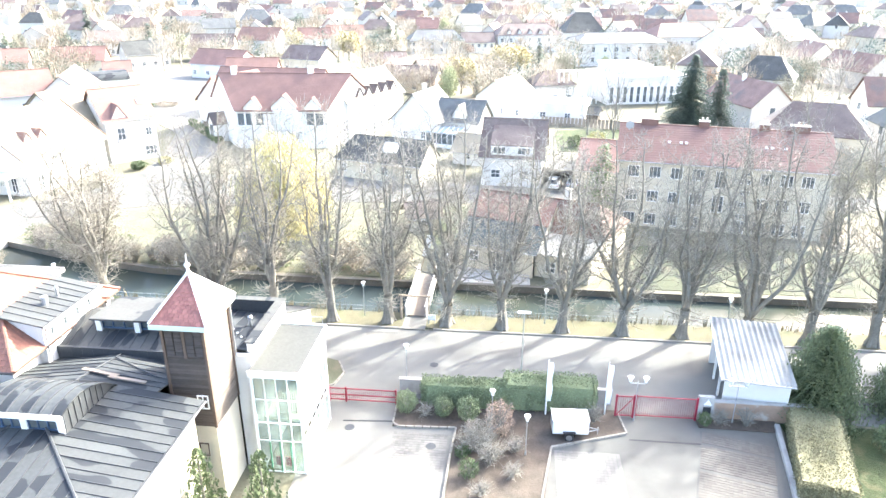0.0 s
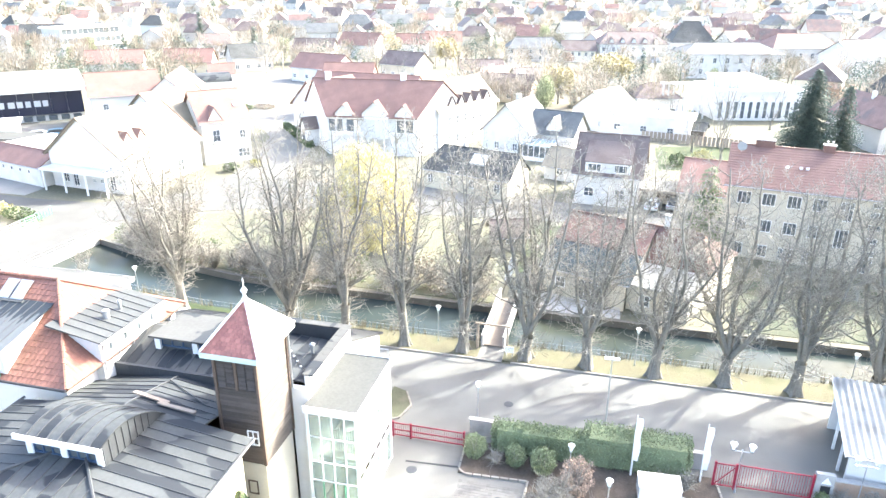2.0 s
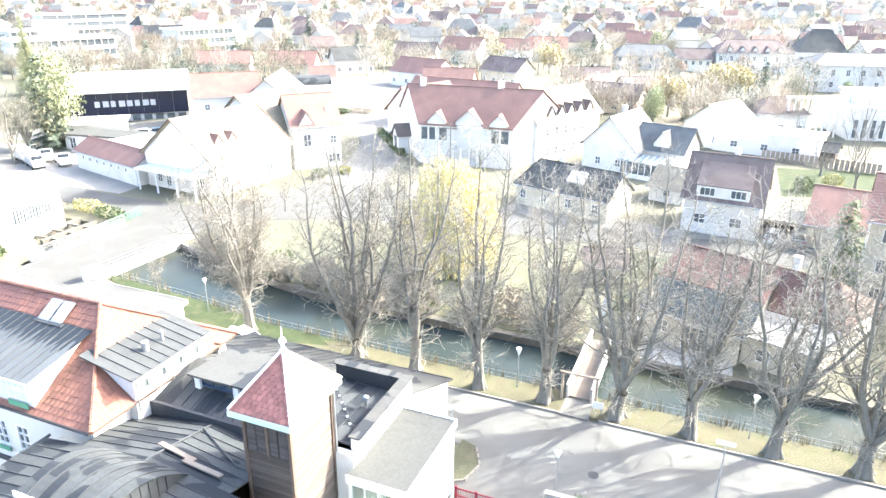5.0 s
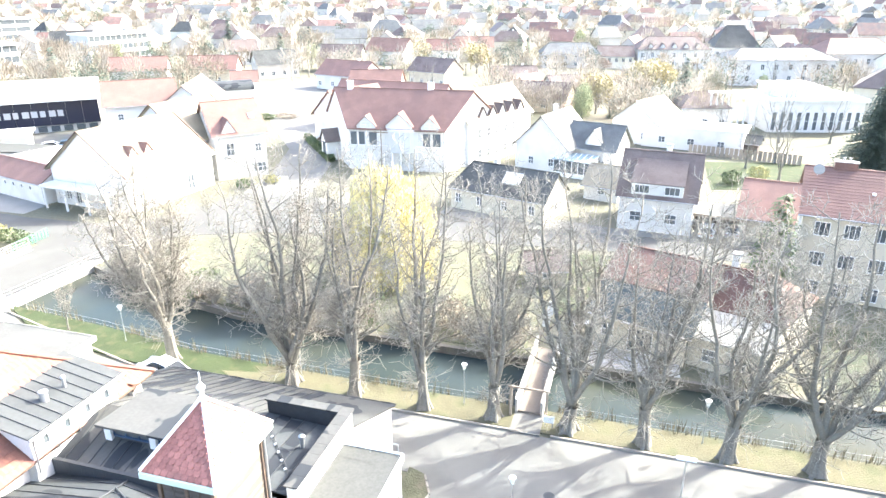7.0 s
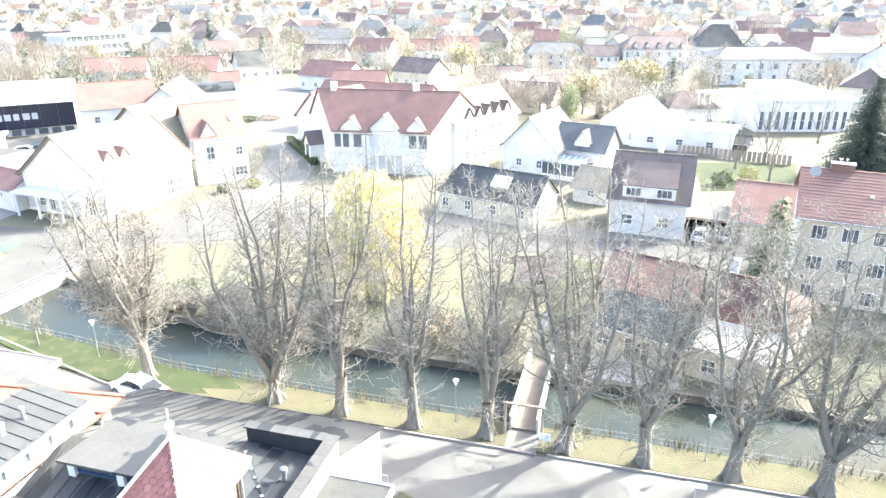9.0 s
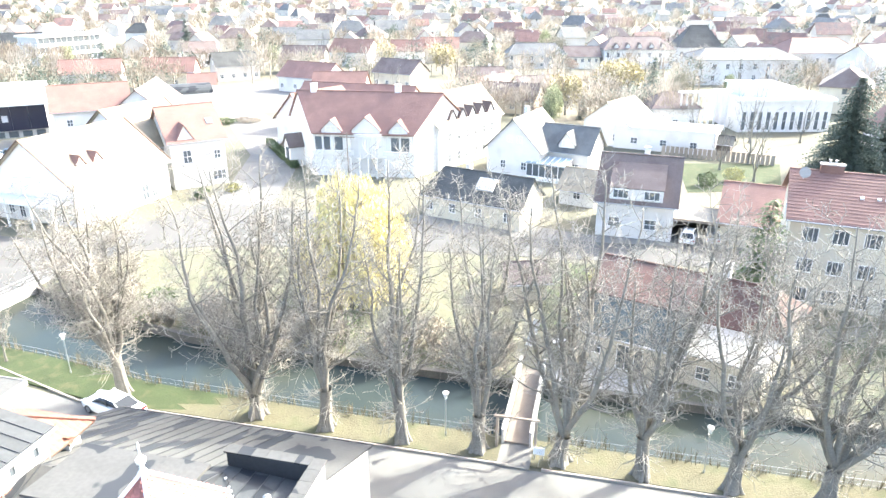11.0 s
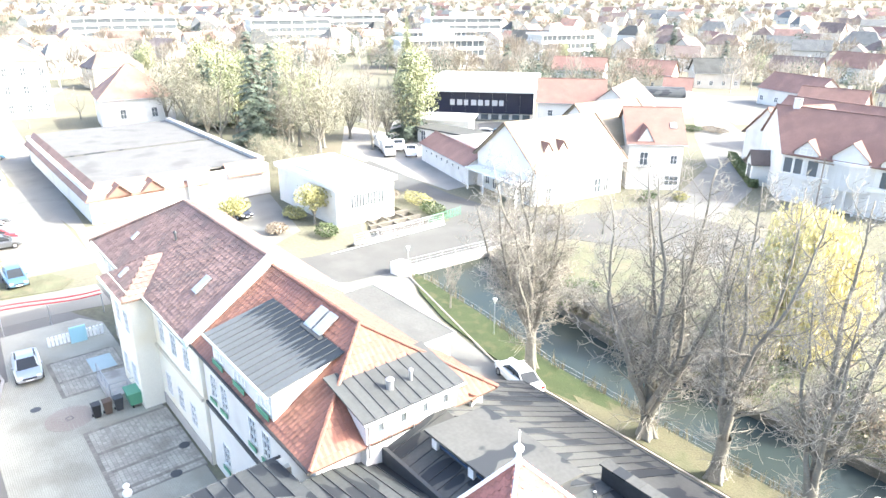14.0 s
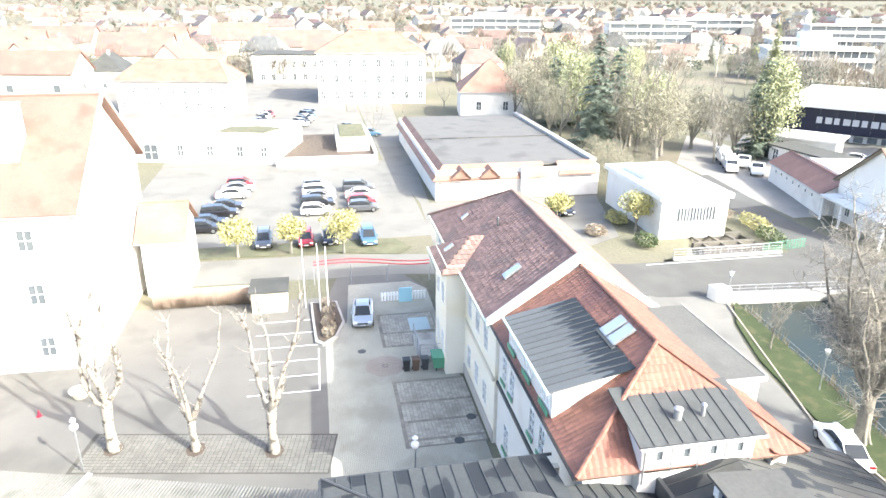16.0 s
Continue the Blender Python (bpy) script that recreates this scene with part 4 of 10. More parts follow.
# parapet round the sunk roof
Mesh().box(-18.75, -14.72, 38.25, 38.6, 5.2, 8.3).make("parapet_north", ZINC_DARK, hall)
Mesh().box(-14.72, -14.36, 32.8, 38.6, 0.0, 8.3).make("parapet_east", PLASTER_WHITE, hall)
Mesh().side([(38.61, 0), (43.89, 0), (43.89, north_z(43.9) - 0.13), (38.61, north_z(38.6) - 0.13)], "x", -14.72, -14.42).make("wall", PLASTER_WHITE, hall)
for i in range(8):
    y = 32.8 + 5.86 * i / 8
    Mesh().box(-14.86, -14.24, y + 0.006, y + 5.86 / 8 - 0.006, 8.3, 8.37).make("coping", ZINC_LIGHT, hall)
for i in range(6):
    x = -18.85 + 3.98 * i / 6
    Mesh().box(x + 0.006, x + 3.98 / 6 - 0.006, 38.16, 38.7, 8.3, 8.37).make("coping", ZINC_LIGHT, hall)
Mesh().box(-15.36, -14.38, 32.4, 32.75, 0.0, 7.7).make("wall", PLASTER_WHITE, hall)
# cable with pale clips over the sunk roof, vent pipe
Mesh().tube([(-18.5, 37.6, 7.72), (-17.6, 36.6, 7.73), (-15.4, 34.2, 7.78)], 0.022, 6).make("cable", BLACK_METAL, hall)
for i in range(7):
    k = i / 6
    Mesh().box(-0.055, 0.055, -0.04, 0.04, 0.02, 0.09).make("clip", STEEL_WHITE, hall, m=at(-18.3 + 2.6 * k, 37.3 - 2.9 * k, 7.66 + 0.06 * k, 40))
Mesh().lathe([(0.09, 0), (0.09, 0.55), (0.16, 0.56), (0.16, 0.7), (0.05, 0.78)], 10, (-15.8, 36.2, 7.5)).make("vent_pipe", STEEL, hall)
# low dormer with a flat sheet roof on the north roof
Mesh().slab([(-24.3, 33.1, 9.25), (-18.4, 33.1, 9.25), (-18.4, 36.6, 9.0), (-24.3, 36.6, 9.0)], 0.12).make("dormer_roof", ZINC_LIGHT, hall)
Mesh().box(-24.1, -18.6, 33.6, 33.75, 7.6, 8.45).make("dormer_front", ZINC_DARK, hall)
for x in (-24.0, -21.6, -19.2):
    Mesh().box(x - 0.17, x + 0.17, 33.42, 33.64, 7.9, 9.12).make("pilaster", WHITE_PAINT, hall)
for x in (-22.82, -20.4):
    window(hall, x, 33.6, 8.42, 0, 2.1, 0.68, 3, 1, BLUE_PAINT, PANE)
for x in (-24.1, -18.6):
    Mesh().box(x - 0.06, x + 0.06, 33.75, 36.0, 7.4, 8.95).make("dormer_cheek", ZINC_DARK, hall)

# the tower
tower = thing("tower", "boarded dark timber tower with a red tiled pyramid roof", "tower")
TX0, TX1, TY0, TY1 = -17.62, -15.38, 29.25, 32.35
tcx, tcy = (TX0 + TX1) / 2, (TY0 + TY1) / 2
Mesh().box(TX0 + 0.05, TX1 - 0.05, TY0 + 0.05, TY1 - 0.05, 0, 5.2).make("base_wall", PLASTER_CREAM, tower)
Mesh().box(TX0 + 0.08, TX1 - 0.08, TY0 + 0.08, TY1 - 0.08, 5.2, 11.24).make("core", WOOD_DARK, tower)
nb = 26
for i in range(nb):
    z0 = 5.1 + (9.35 - 5.1) * i / nb if i < nb else 0
    z1 = z0 + (9.35 - 5.1) / nb
    if z1 <= 9.36:
        pieces = (("board", TX0, TX1, TY0, TY0 + 0.06), ("board", TX0, TX1, TY1 - 0.06, TY1))
        for nm, a, b, c, d in pieces:
            Mesh().box(a, b, c, d, z0 + 0.006, z1 - 0.004).make(nm, WOOD_DARK, tower)
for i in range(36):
    # east boards take the paler colour that paints the sun on that side
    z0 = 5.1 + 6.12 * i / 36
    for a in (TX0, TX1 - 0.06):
        Mesh().box(a, a + 0.06, TY0 + 0.06, TY1 - 0.06, z0 + 0.006, z0 + 6.12 / 36 - 0.004).make("board", WOOD_DARK if a == TX0 else WOOD_SUNLIT, tower)
for x, y in ((TX0, TY0), (TX1, TY0), (TX0, TY1), (TX1, TY1)):
    Mesh().box(x - 0.07, x + 0.07, y - 0.07, y + 0.07, 5.1, 11.22).make("corner_post", WOOD_TRIM, tower)
for k in range(2):                                   # louvred bell openings to the south and north
    for x0, x1 in ((TX0 + 0.1, tcx - 0.08), (tcx + 0.08, TX1 - 0.1)):
        y = TY0 if k == 0 else TY1
        Mesh().box(x0, x1, y - 0.03 if k == 0 else y - 0.02, y + 0.02 if k == 0 else y + 0.03, 9.4, 9.46).make("louvre_sill", WOOD_DARK, tower)
        for half in range(2):
            a = x0 + (x1 - x0) * half / 2 + 0.03
            b = x0 + (x1 - x0) * (half + 1) / 2 - 0.03
            for j in range(13):
                Mesh().box(a, b, -0.07, 0.07, -0.012, 0.012).make("louvre", WOOD_DARK, tower, m=pose(0, y, 9.55 + 0.125 * j, 40 if k == 0 else -40, 0, 0))
Mesh().box(tcx - 0.07, tcx + 0.07, TY0 - 0.05, TY0 + 0.05, 9.36, 11.22).make("mullion", WOOD_TRIM, tower)
window(tower, TX1 - 0.55, TY0 - 0.02, 6.25, 0, 0.62, 0.85, 2, 2, WHITE_PAINT)
window(tower, TX1 - 0.9, TY0 + 0.03, 3.1, 0, 0.55, 0.85, 1, 1, WOOD_TRIM)
Mesh().box(-18.02, -14.98, 28.78, 32.74, 11.22, 11.46).make("cornice", MINT_PAINT, tower)
Mesh().tube([(TX1 + 0.12, TY1 + 0.1, 11.0), (TX1 + 0.12, TY1 + 0.1, 6.8)], 0.05, 8).make("downpipe", STEEL, tower)

# glazed stair hall beside it
glz = thing("glass_annex", "glazed entrance hall with white steel frame and flat roof", "building")
GX0, GX1, GY0, GY1, GZ = -14.3, -11.55, 31.9, 37.4, 6.85
Mesh().box(GX0 - 0.1, GX1 + 0.15, GY0 - 0.15, GY1 + 0.15, GZ, GZ + 0.22).make("roof", FLAT_ROOF, glz)
for a in ((GX0 - 0.14, GX1 + 0.19, GY0 - 0.2, GY0 - 0.12), (GX0 - 0.14, GX1 + 0.19, GY1 + 0.12, GY1 + 0.2), (GX1 + 0.11, GX1 + 0.19, GY0 - 0.12, GY1 + 0.12)):
    Mesh().box(*a, GZ - 0.12, GZ + 0.3).make("roof_edge", STEEL_WHITE, glz)
railing_run(glz, [(GX0 - 0.05, GY1 - 0.02), (GX1, GY1 - 0.02)], 0.7, 1.4, (), 0.02, STEEL, GZ + 0.22)
for x in (GX0, GX1):
    for y in (GY0, GY1):
        Mesh().box(x - 0.07, x + 0.07, y - 0.07, y + 0.07, 0, GZ).make("post", STEEL_WHITE, glz)
for i in range(1, 4):
    x = GX0 + (GX1 - GX0) * i / 4 + 0.02
    Mesh().box(x - 0.02, x + 0.02, GY0 - 0.04, GY0 + 0.04, 0, GZ).make("mullion", STEEL_WHITE, glz)
for i in range(1, 6):
    y = GY0 + (GY1 - GY0) * i / 6
    Mesh().box(GX1 - 0.04, GX1 + 0.04, y - 0.025, y + 0.025, 0, GZ).make("mullion", STEEL_WHITE, glz)
for z in (0.05, 2.3, 3.55, 5.15):
    Mesh().box(GX0 + 0.07, GX1 - 0.07, GY0 - 0.035, GY0 + 0.035, z, z + 0.05).make("transom", STEEL_WHITE, glz)
    Mesh().box(GX1 - 0.045, GX1 + 0.045, GY0 + 0.07, GY1 - 0.07, z, z + 0.08).make("transom", STEEL_WHITE, glz)
Mesh().box(GX1 - 0.06, GX1 + 0.09, GY0 + 0.06, GY1 - 0.06, 3.0, 3.55).make("spandrel", STEEL_WHITE, glz)
for i in range(4):
    a, b = GX0 + (GX1 - GX0) * i / 4, GX0 + (GX1 - GX0) * (i + 1) / 4
    for z0, z1 in ((0.13, 2.3), (2.38, 3.55), (3.63, 5.15), (5.23, GZ)):
        Mesh().box(a + 0.06, b - 0.02, GY0 - 0.012, GY0 + 0.012, z0, z1).make("pane", PANE_CLEAR, glz).visible_shadow = False
for i in range(6):
    a, b = GY0 + (GY1 - GY0) * i / 6, GY0 + (GY1 - GY0) * (i + 1) / 6
    for z0, z1 in ((0.13, 2.3), (3.63, 5.15), (5.23, GZ)):
        Mesh().box(GX1 - 0.012, GX1 + 0.012, a + 0.05, b - 0.05, z0, z1).make("pane", PANE_CLEAR, glz).visible_shadow = False
Mesh().box(GX0 + 0.1, GX1 - 0.1, GY0 + 0.9, GY1 - 0.1, 3.1, 3.3).make("landing", WOOD_GREY, glz)
Mesh().box(GX0 - 0.05, GX0 + 0.1, GY0 + 0.1, GY1 - 0.1, 0, GZ - 0.1).make("back_wall", DARK_ROOM, glz)
Mesh().box(GX0 + 0.1, GX1 - 0.07, GY1 - 0.1, GY1, 0, GZ - 0.1).make("end_wall", DARK_ROOM, glz)
for x in (-13.6, -13.0, -12.35):
    Mesh().box(x - 0.03, x + 0.03, GY0 - 0.06, GY0 + 0.02, 0.1, 2.25).make("door_frame", GREEN_PAINT, glz)
for x in (-13.3, -12.68):
    Mesh().box(x - 0.26, x + 0.26, GY0 + 0.5, GY0 + 0.56, 0.1, 0.75).make("door_panel", RED_PAINT, glz)
sb = thing("display_screen", "wooden slatted screen standing inside the glass hall", "screen")
for i in range(9):
    Mesh().box(-13.5 + 0.14 * i, -13.4 + 0.14 * i, 33.3, 33.36, 3.3, 4.7 + 0.1 * (i % 3)).make("slat", WOOD_GREY, sb)


# ---- old house and the orange-roofed house ----
def tiled_slope(h, top, across, tw, tl, material, name="roof_tiles", lift=0.03, base_mat=None, wave=0.02):
    """Rows of single tiles over a sloping polygon, each lapping the one below. across: direction of a row."""
    pts = [Vector(p) for p in top]
    nrm = (pts[1] - pts[0]).cross(pts[2] - pts[0]).normalized()
    if nrm.z < 0:
        nrm = -nrm
    a = Vector(across).normalized()
    d = nrm.cross(a)
    if d.z > 0:
        d = -d
    o = pts[0]
    poly = [((p - o).dot(a), (p - o).dot(d)) for p in pts]

    def spans(v):
        xs = []
        for (x0, y0), (x1, y1) in zip(poly, poly[1:] + poly[:1]):
            if (y0 <= v) != (y1 <= v):
                xs.append(x0 + (x1 - x0) * (v - y0) / (y1 - y0))
        xs.sort()
        return list(zip(xs[::2], xs[1::2]))
    lo, hi = min(p[1] for p in poly), max(p[1] for p in poly)
    s = Mesh()
    rows = int((hi - lo) / tl)
    tl = (hi - lo) / rows
    for r in range(rows):
        v = lo + tl * r
        for x0, x1 in spans(v + tl * 0.5):
            n = max(1, round((x1 - x0) / tw))
            for i in range(n):
                u0, u1 = x0 + (x1 - x0) * i / n + 0.006, x0 + (x1 - x0) * (i + 1) / n - 0.006
                j = 0.006 * math.sin(r * 12.9 + i * 7.7)
                c = [o + a * u0 + d * (v - 0.01) + nrm * (0.01 + j), o + a * u1 + d * (v - 0.01) + nrm * (0.01 + j),
                     o + a * u1 + d * (v + tl + 0.03) + nrm * (lift + 0.012 + j), o + a * u0 + d * (v + tl + 0.03) + nrm * (lift + 0.012 + j)]
                m1 = o + a * (u0 + u1) / 2 + d * (v - 0.01) + nrm * (0.01 + wave + j)
                m2 = o + a * (u0 + u1) / 2 + d * (v + tl + 0.03) + nrm * (lift + 0.012 + wave + j)
                g1 = o + a * u0 + d * (v + tl + 0.03) + nrm * (lift - 0.02)
                g2 = o + a * u1 + d * (v + tl + 0.03) + nrm * (lift - 0.02)
                s.add([c[0], m1, c[1], c[2], m2, c[3], g2, g1], [(0, 1, 4, 5), (1, 2, 3, 4), (5, 4, 3, 6, 7)])
    ob = s.make(name, material, h, fix=False)
    ob["kind"] = "stuff"
    Mesh().slab([p - nrm * 0.0 for p in pts], 0.12).make("roof_deck", base_mat or WOOD_TRIM, h)
    return ob


old = thing("old_house", "cream town house with a weathered brown tiled roof", "house")
OX0, OX1, OYF, OYB, OE, OR = -60.5, -39.6, 28.7, 38.6, 8.7, 12.2
OYR = 33.6
ho = (OX0, OX1, OYF, OYB)
# walls with windows
for k, (u0, u1, put, ang) in {"s": (OX0, OX1, lambda u, d, z: (u, OYF + 0.35 * d, z), 0), "n": (OX0, OX1, lambda u, d, z: (u, OYB - 0.35 * d, z), 180),
                              "w": (OYF + 0.35, OYB - 0.35, lambda u, d, z: (OX0 + 0.35 * d, u, z), 270)}.items():
    rows = []
    if k != "w":
        rows = [(x, z, 0.95, 1.6) for z in (1.5, 5.4) for x in (-58.6, -56.2, -53.8, -46.6, -44.3, -42.0)]
    else:
        rows = [(y, z, 0.95, 1.6) for z in (1.5, 5.4) for y in (30.5, 33.6, 36.7)]
    s = Mesh()
    wall_with_holes(s, u0, u1, 0, OE, [(u - w / 2, u + w / 2, z, z + hh) for u, z, w, hh in rows], put)
    s.make("wall", PLASTER_YELLOW, old)
    for u, z, w, hh in rows:
        x, y, _ = put(u, 0, z)
        window(old, x, y, z, ang, w, hh, 2, 3)
Mesh().box(OX1 - 0.35, OX1, OYF + 0.352, OYB - 0.352, 0, OE).side([(OYF, OE), (OYB, OE), (OYR, OR + 0.15)], "x", OX1 - 0.35, OX1).make("gable_wall", PLASTER_WHITE, old)
# raised verge of the gable
for ya, yb in ((OYF - 0.6, OYR), (OYB + 0.5, OYR)):
    za, zb = OE - 0.35, OR
    Mesh().side([(ya, za - 0.1), (ya, za + 0.28), (yb, zb + 0.33), (yb, zb - 0.1)], "x", OX1 - 0.35, OX1 + 0.1).make("verge", PLASTER_WHITE, old)
for z in (0.0, 4.5, 8.2):
    hh = 0.9 if z == 0 else 0.22
    Mesh().box(OX0 - 0.06, OX1 + 0.0, OYF - (0.05 if z == 0 else 0.14), OYF - 0.003, z, z + hh).make("string_course", PLASTER_CREAM if z else STONE_BASE, old)
Mesh().box(OX0 - 0.7, OX1 + 0.1, OYF - 0.62, OYF - 0.5, OE - 0.5, OE - 0.32).make("gutter", MINT_PAINT, old)
kz = (OR - OE) / (OYR - OYF)
HX = OX0 + 6.2
tiled_slope(old, [(OX0 - 0.7, OYF - 0.6, OE - 0.6 * kz), (OX1 - 0.36, OYF - 0.6, OE - 0.6 * kz), (OX1 - 0.36, OYR, OR), (HX, OYR, OR)], (1, 0, 0), 0.42, 0.36, TILE_BROWN)
tiled_slope(old, [(OX1 - 0.36, OYB + 0.6, OE - 0.6 * kz), (OX0 - 0.7, OYB + 0.6, OE - 0.6 * kz), (HX, OYR, OR), (OX1 - 0.36, OYR, OR)], (1, 0, 0), 0.42, 0.36, TILE_BROWN)
tiled_slope(old, [(OX0 - 0.7, OYB + 0.6, OE - 0.6 * kz), (OX0 - 0.7, OYF - 0.6, OE - 0.6 * kz), (HX, OYR, OR)], (0, 1, 0), 0.42, 0.36, TILE_BROWN)
Mesh().tube([(HX, OYR, OR + 0.05), (OX1, OYR, OR + 0.05)], 0.13, 8).tube([(HX, OYR, OR + 0.05), (OX0 - 0.7, OYF - 0.6, OE - 0.35)], 0.12, 8).tube([(HX, OYR, OR + 0.05), (OX0 - 0.7, OYB + 0.6, OE - 0.35)], 0.12, 8).make("ridge_cap", TILE_BROWN, old)
# projecting bay with its own hipped roof
BX0, BX1, BY0 = -52.6, -48.2, 27.3
s = Mesh()
rows = [(-51.4, 1.4, 0.9, 1.7), (-49.4, 1.4, 0.9, 1.7), (-51.4, 5.4, 0.9, 1.6), (-49.4, 5.4, 0.9, 1.6)]
wall_with_holes(s, BX0, BX1, 0, OE, [(u - w / 2, u + w / 2, z, z + hh) for u, z, w, hh in rows], lambda u, d, z: (u, BY0 + 0.3 * d, z))
s.box(BX0, BX0 + 0.3, BY0 + 0.3, OYF, 0, OE).box(BX1 - 0.3, BX1, BY0 + 0.3, OYF, 0, OE)
s.make("bay_wall", PLASTER_YELLOW, old)
for u, z, w, hh in rows:
    window(old, u, BY0, z, 0, w, hh, 2, 3)
bz = OE - 0.55 * kz
bxm, rise = (BX0 + BX1) / 2, 1.75
yb = OYF + (bz + rise - OE) / kz
tiled_slope(old, [(BX0 - 0.5, BY0 - 0.5, bz), (BX1 + 0.5, BY0 - 0.5, bz), (bxm, BY0 + 2.2, bz + rise)], (1, 0, 0), 0.42, 0.36, TILE_BROWN)
tiled_slope(old, [(BX1 + 0.5, BY0 - 0.5, bz), (BX1 + 0.5, OYF - 0.2, bz), (bxm, yb, bz + rise), (bxm, BY0 + 2.2, bz + rise)], (0, 1, 0), 0.42, 0.36, TILE_BROWN)
tiled_slope(old, [(BX0 - 0.5, OYF - 0.2, bz), (BX0 - 0.5, BY0 - 0.5, bz), (bxm, BY0 + 2.2, bz + rise), (bxm, yb, bz + rise)], (0, 1, 0), 0.42, 0.36, TILE_BROWN)
Mesh().box(BX0 - 0.55, BX1 + 0.55, BY0 - 0.62, BY0 - 0.5, bz - 0.1, bz + 0.08).make("gutter", MINT_PAINT, old)


def skylight(h, x, y, z, pitch, w=0.8, l=1.2, label=""):
    ob = Mesh().box(-w / 2, w / 2, -l / 2, l / 2, 0.02, 0.12).make("skylight", STEEL, h, label, pose(x, y, z, pitch, 0, 0))
    Mesh().box(-w / 2 + 0.07, w / 2 - 0.07, -l / 2 + 0.07, l / 2 - 0.07, 0.121, 0.135).make("pane", PANE_SKY, ob)


op = math.degrees(math.atan(kz))
skylight(old, -43.2, 30.6, OE + 1.9 * kz + 0.06, op, 0.7, 1.3)
skylight(old, -50.8, 28.0, bz + 0.75, op, 0.5, 0.8)
skylight(old, -55.6, 30.2, OE + 1.5 * kz + 0.06, op, 0.4, 0.7)
Mesh().lathe([(0.08, 0), (0.08, 0.7), (0.14, 0.72), (0.05, 0.85)], 8, (-50.4, 31.5, OE + 2.6 * kz)).make("vent_pipe", ZINC_DARK, old)

org = thing("orange_house", "white plastered house with a bright orange tiled hip roof", "house")
RX0, RX1, RYF, RYB, RE, RR = -39.55, -26.3, 28.9, 38.3, 8.72, 11.8
RYR, RHX = 33.6, -30.1
s = Mesh()
rows = [(-38.2, 5.4, 0.85, 1.5), (-36.7, 5.4, 0.85, 1.5), (-33.0, 5.4, 0.85, 1.5), (-31.4, 5.4, 0.85, 1.5), (-37.4, 1.2, 0.9, 1.5), (-34.5, 0.3, 1.0, 2.1), (-32.0, 1.2, 0.9, 1.5)]
wall_with_holes(s, RX0, RX1, 0, RE, [(u - w / 2, u + w / 2, z, z + hh) for u, z, w, hh in rows], lambda u, d, z: (u, RYF + 0.35 * d, z))
s.make("wall", PLASTER_WHITE, org)
for u, z, w, hh in rows:
    window(org, u, RYF, z, 0, w, hh, 2, 3)
    Mesh().box(u - w / 2 - 0.05, u + w / 2 + 0.05, RYF - 0.14, RYF - 0.095, z - 0.3, z - 0.06).make("sill_panel", GREEN_PAINT, org)
Mesh().box(RX1 - 0.35, RX1, RYF + 0.352, RYB - 0.352, 0, RE).make("wall", PLASTER_WHITE, org)
Mesh().box(RX0, RX1, RYB - 0.35, RYB, 0, RE).make("wall", PLASTER_WHITE, org)
rk = (RR - RE) / (RYR - RYF)
tiled_slope(org, [(RX0, RYF - 0.5, RE - 0.5 * rk), (RX1 + 0.5, RYF - 0.5, RE - 0.5 * rk), (RHX, RYR, RR), (RX0, RYR, RR)], (1, 0, 0), 0.30, 0.33, TILE_ORANGE_J)
tiled_slope(org, [(RX1 + 0.5, RYB + 0.5, RE - 0.5 * rk), (RX0, RYB + 0.5, RE - 0.5 * rk), (RX0, RYR, RR), (RHX, RYR, RR)], (1, 0, 0), 0.30, 0.33, TILE_ORANGE_J)
tiled_slope(org, [(RX1 + 0.5, RYF - 0.5, RE - 0.5 * rk), (RX1 + 0.5, RYB + 0.5, RE - 0.5 * rk), (RHX, RYR, RR)], (0, 1, 0), 0.30, 0.33, TILE_ORANGE_J)
for a, b in (((RX0, RYR, RR + 0.06), (RHX, RYR, RR + 0.06)), ((RHX, RYR, RR + 0.06), (RX1 + 0.5, RYF - 0.5, RE - 0.5 * rk + 0.06)), ((RHX, RYR, RR + 0.06), (RX1 + 0.5, RYB + 0.5, RE - 0.5 * rk + 0.06))):
    A, B = Vector(a), Vector(b)
    n = max(2, int((B - A).length / 0.38))
    for i in range(n):
        Mesh().tube([A.lerp(B, i / n), A.lerp(B, (i + 1.08) / n)], [0.10, 0.125], 7).make("ridge_tile", TILE_ORANGE, org)
Mesh().tube([(RX0, RYF - 0.6, RE - 0.5 * rk), (RX1 + 0.55, RYF - 0.6, RE - 0.5 * rk)], 0.075, 8).make("gutter", BLACK_METAL, org)
Mesh().tube([(RX0 - 0.1, RYF - 0.3, RE - 0.4), (RX0 - 0.1, RYF - 0.12, RE - 0.8), (RX0 - 0.1, RYF - 0.12, 0.1)], 0.045, 8).make("downpipe", ZINC_DARK, org)
Mesh().box(RX0, RX1, RYF - 0.12, RYF - 0.003, 4.35, 4.6).make("string_course", ZINC_DARK, org)
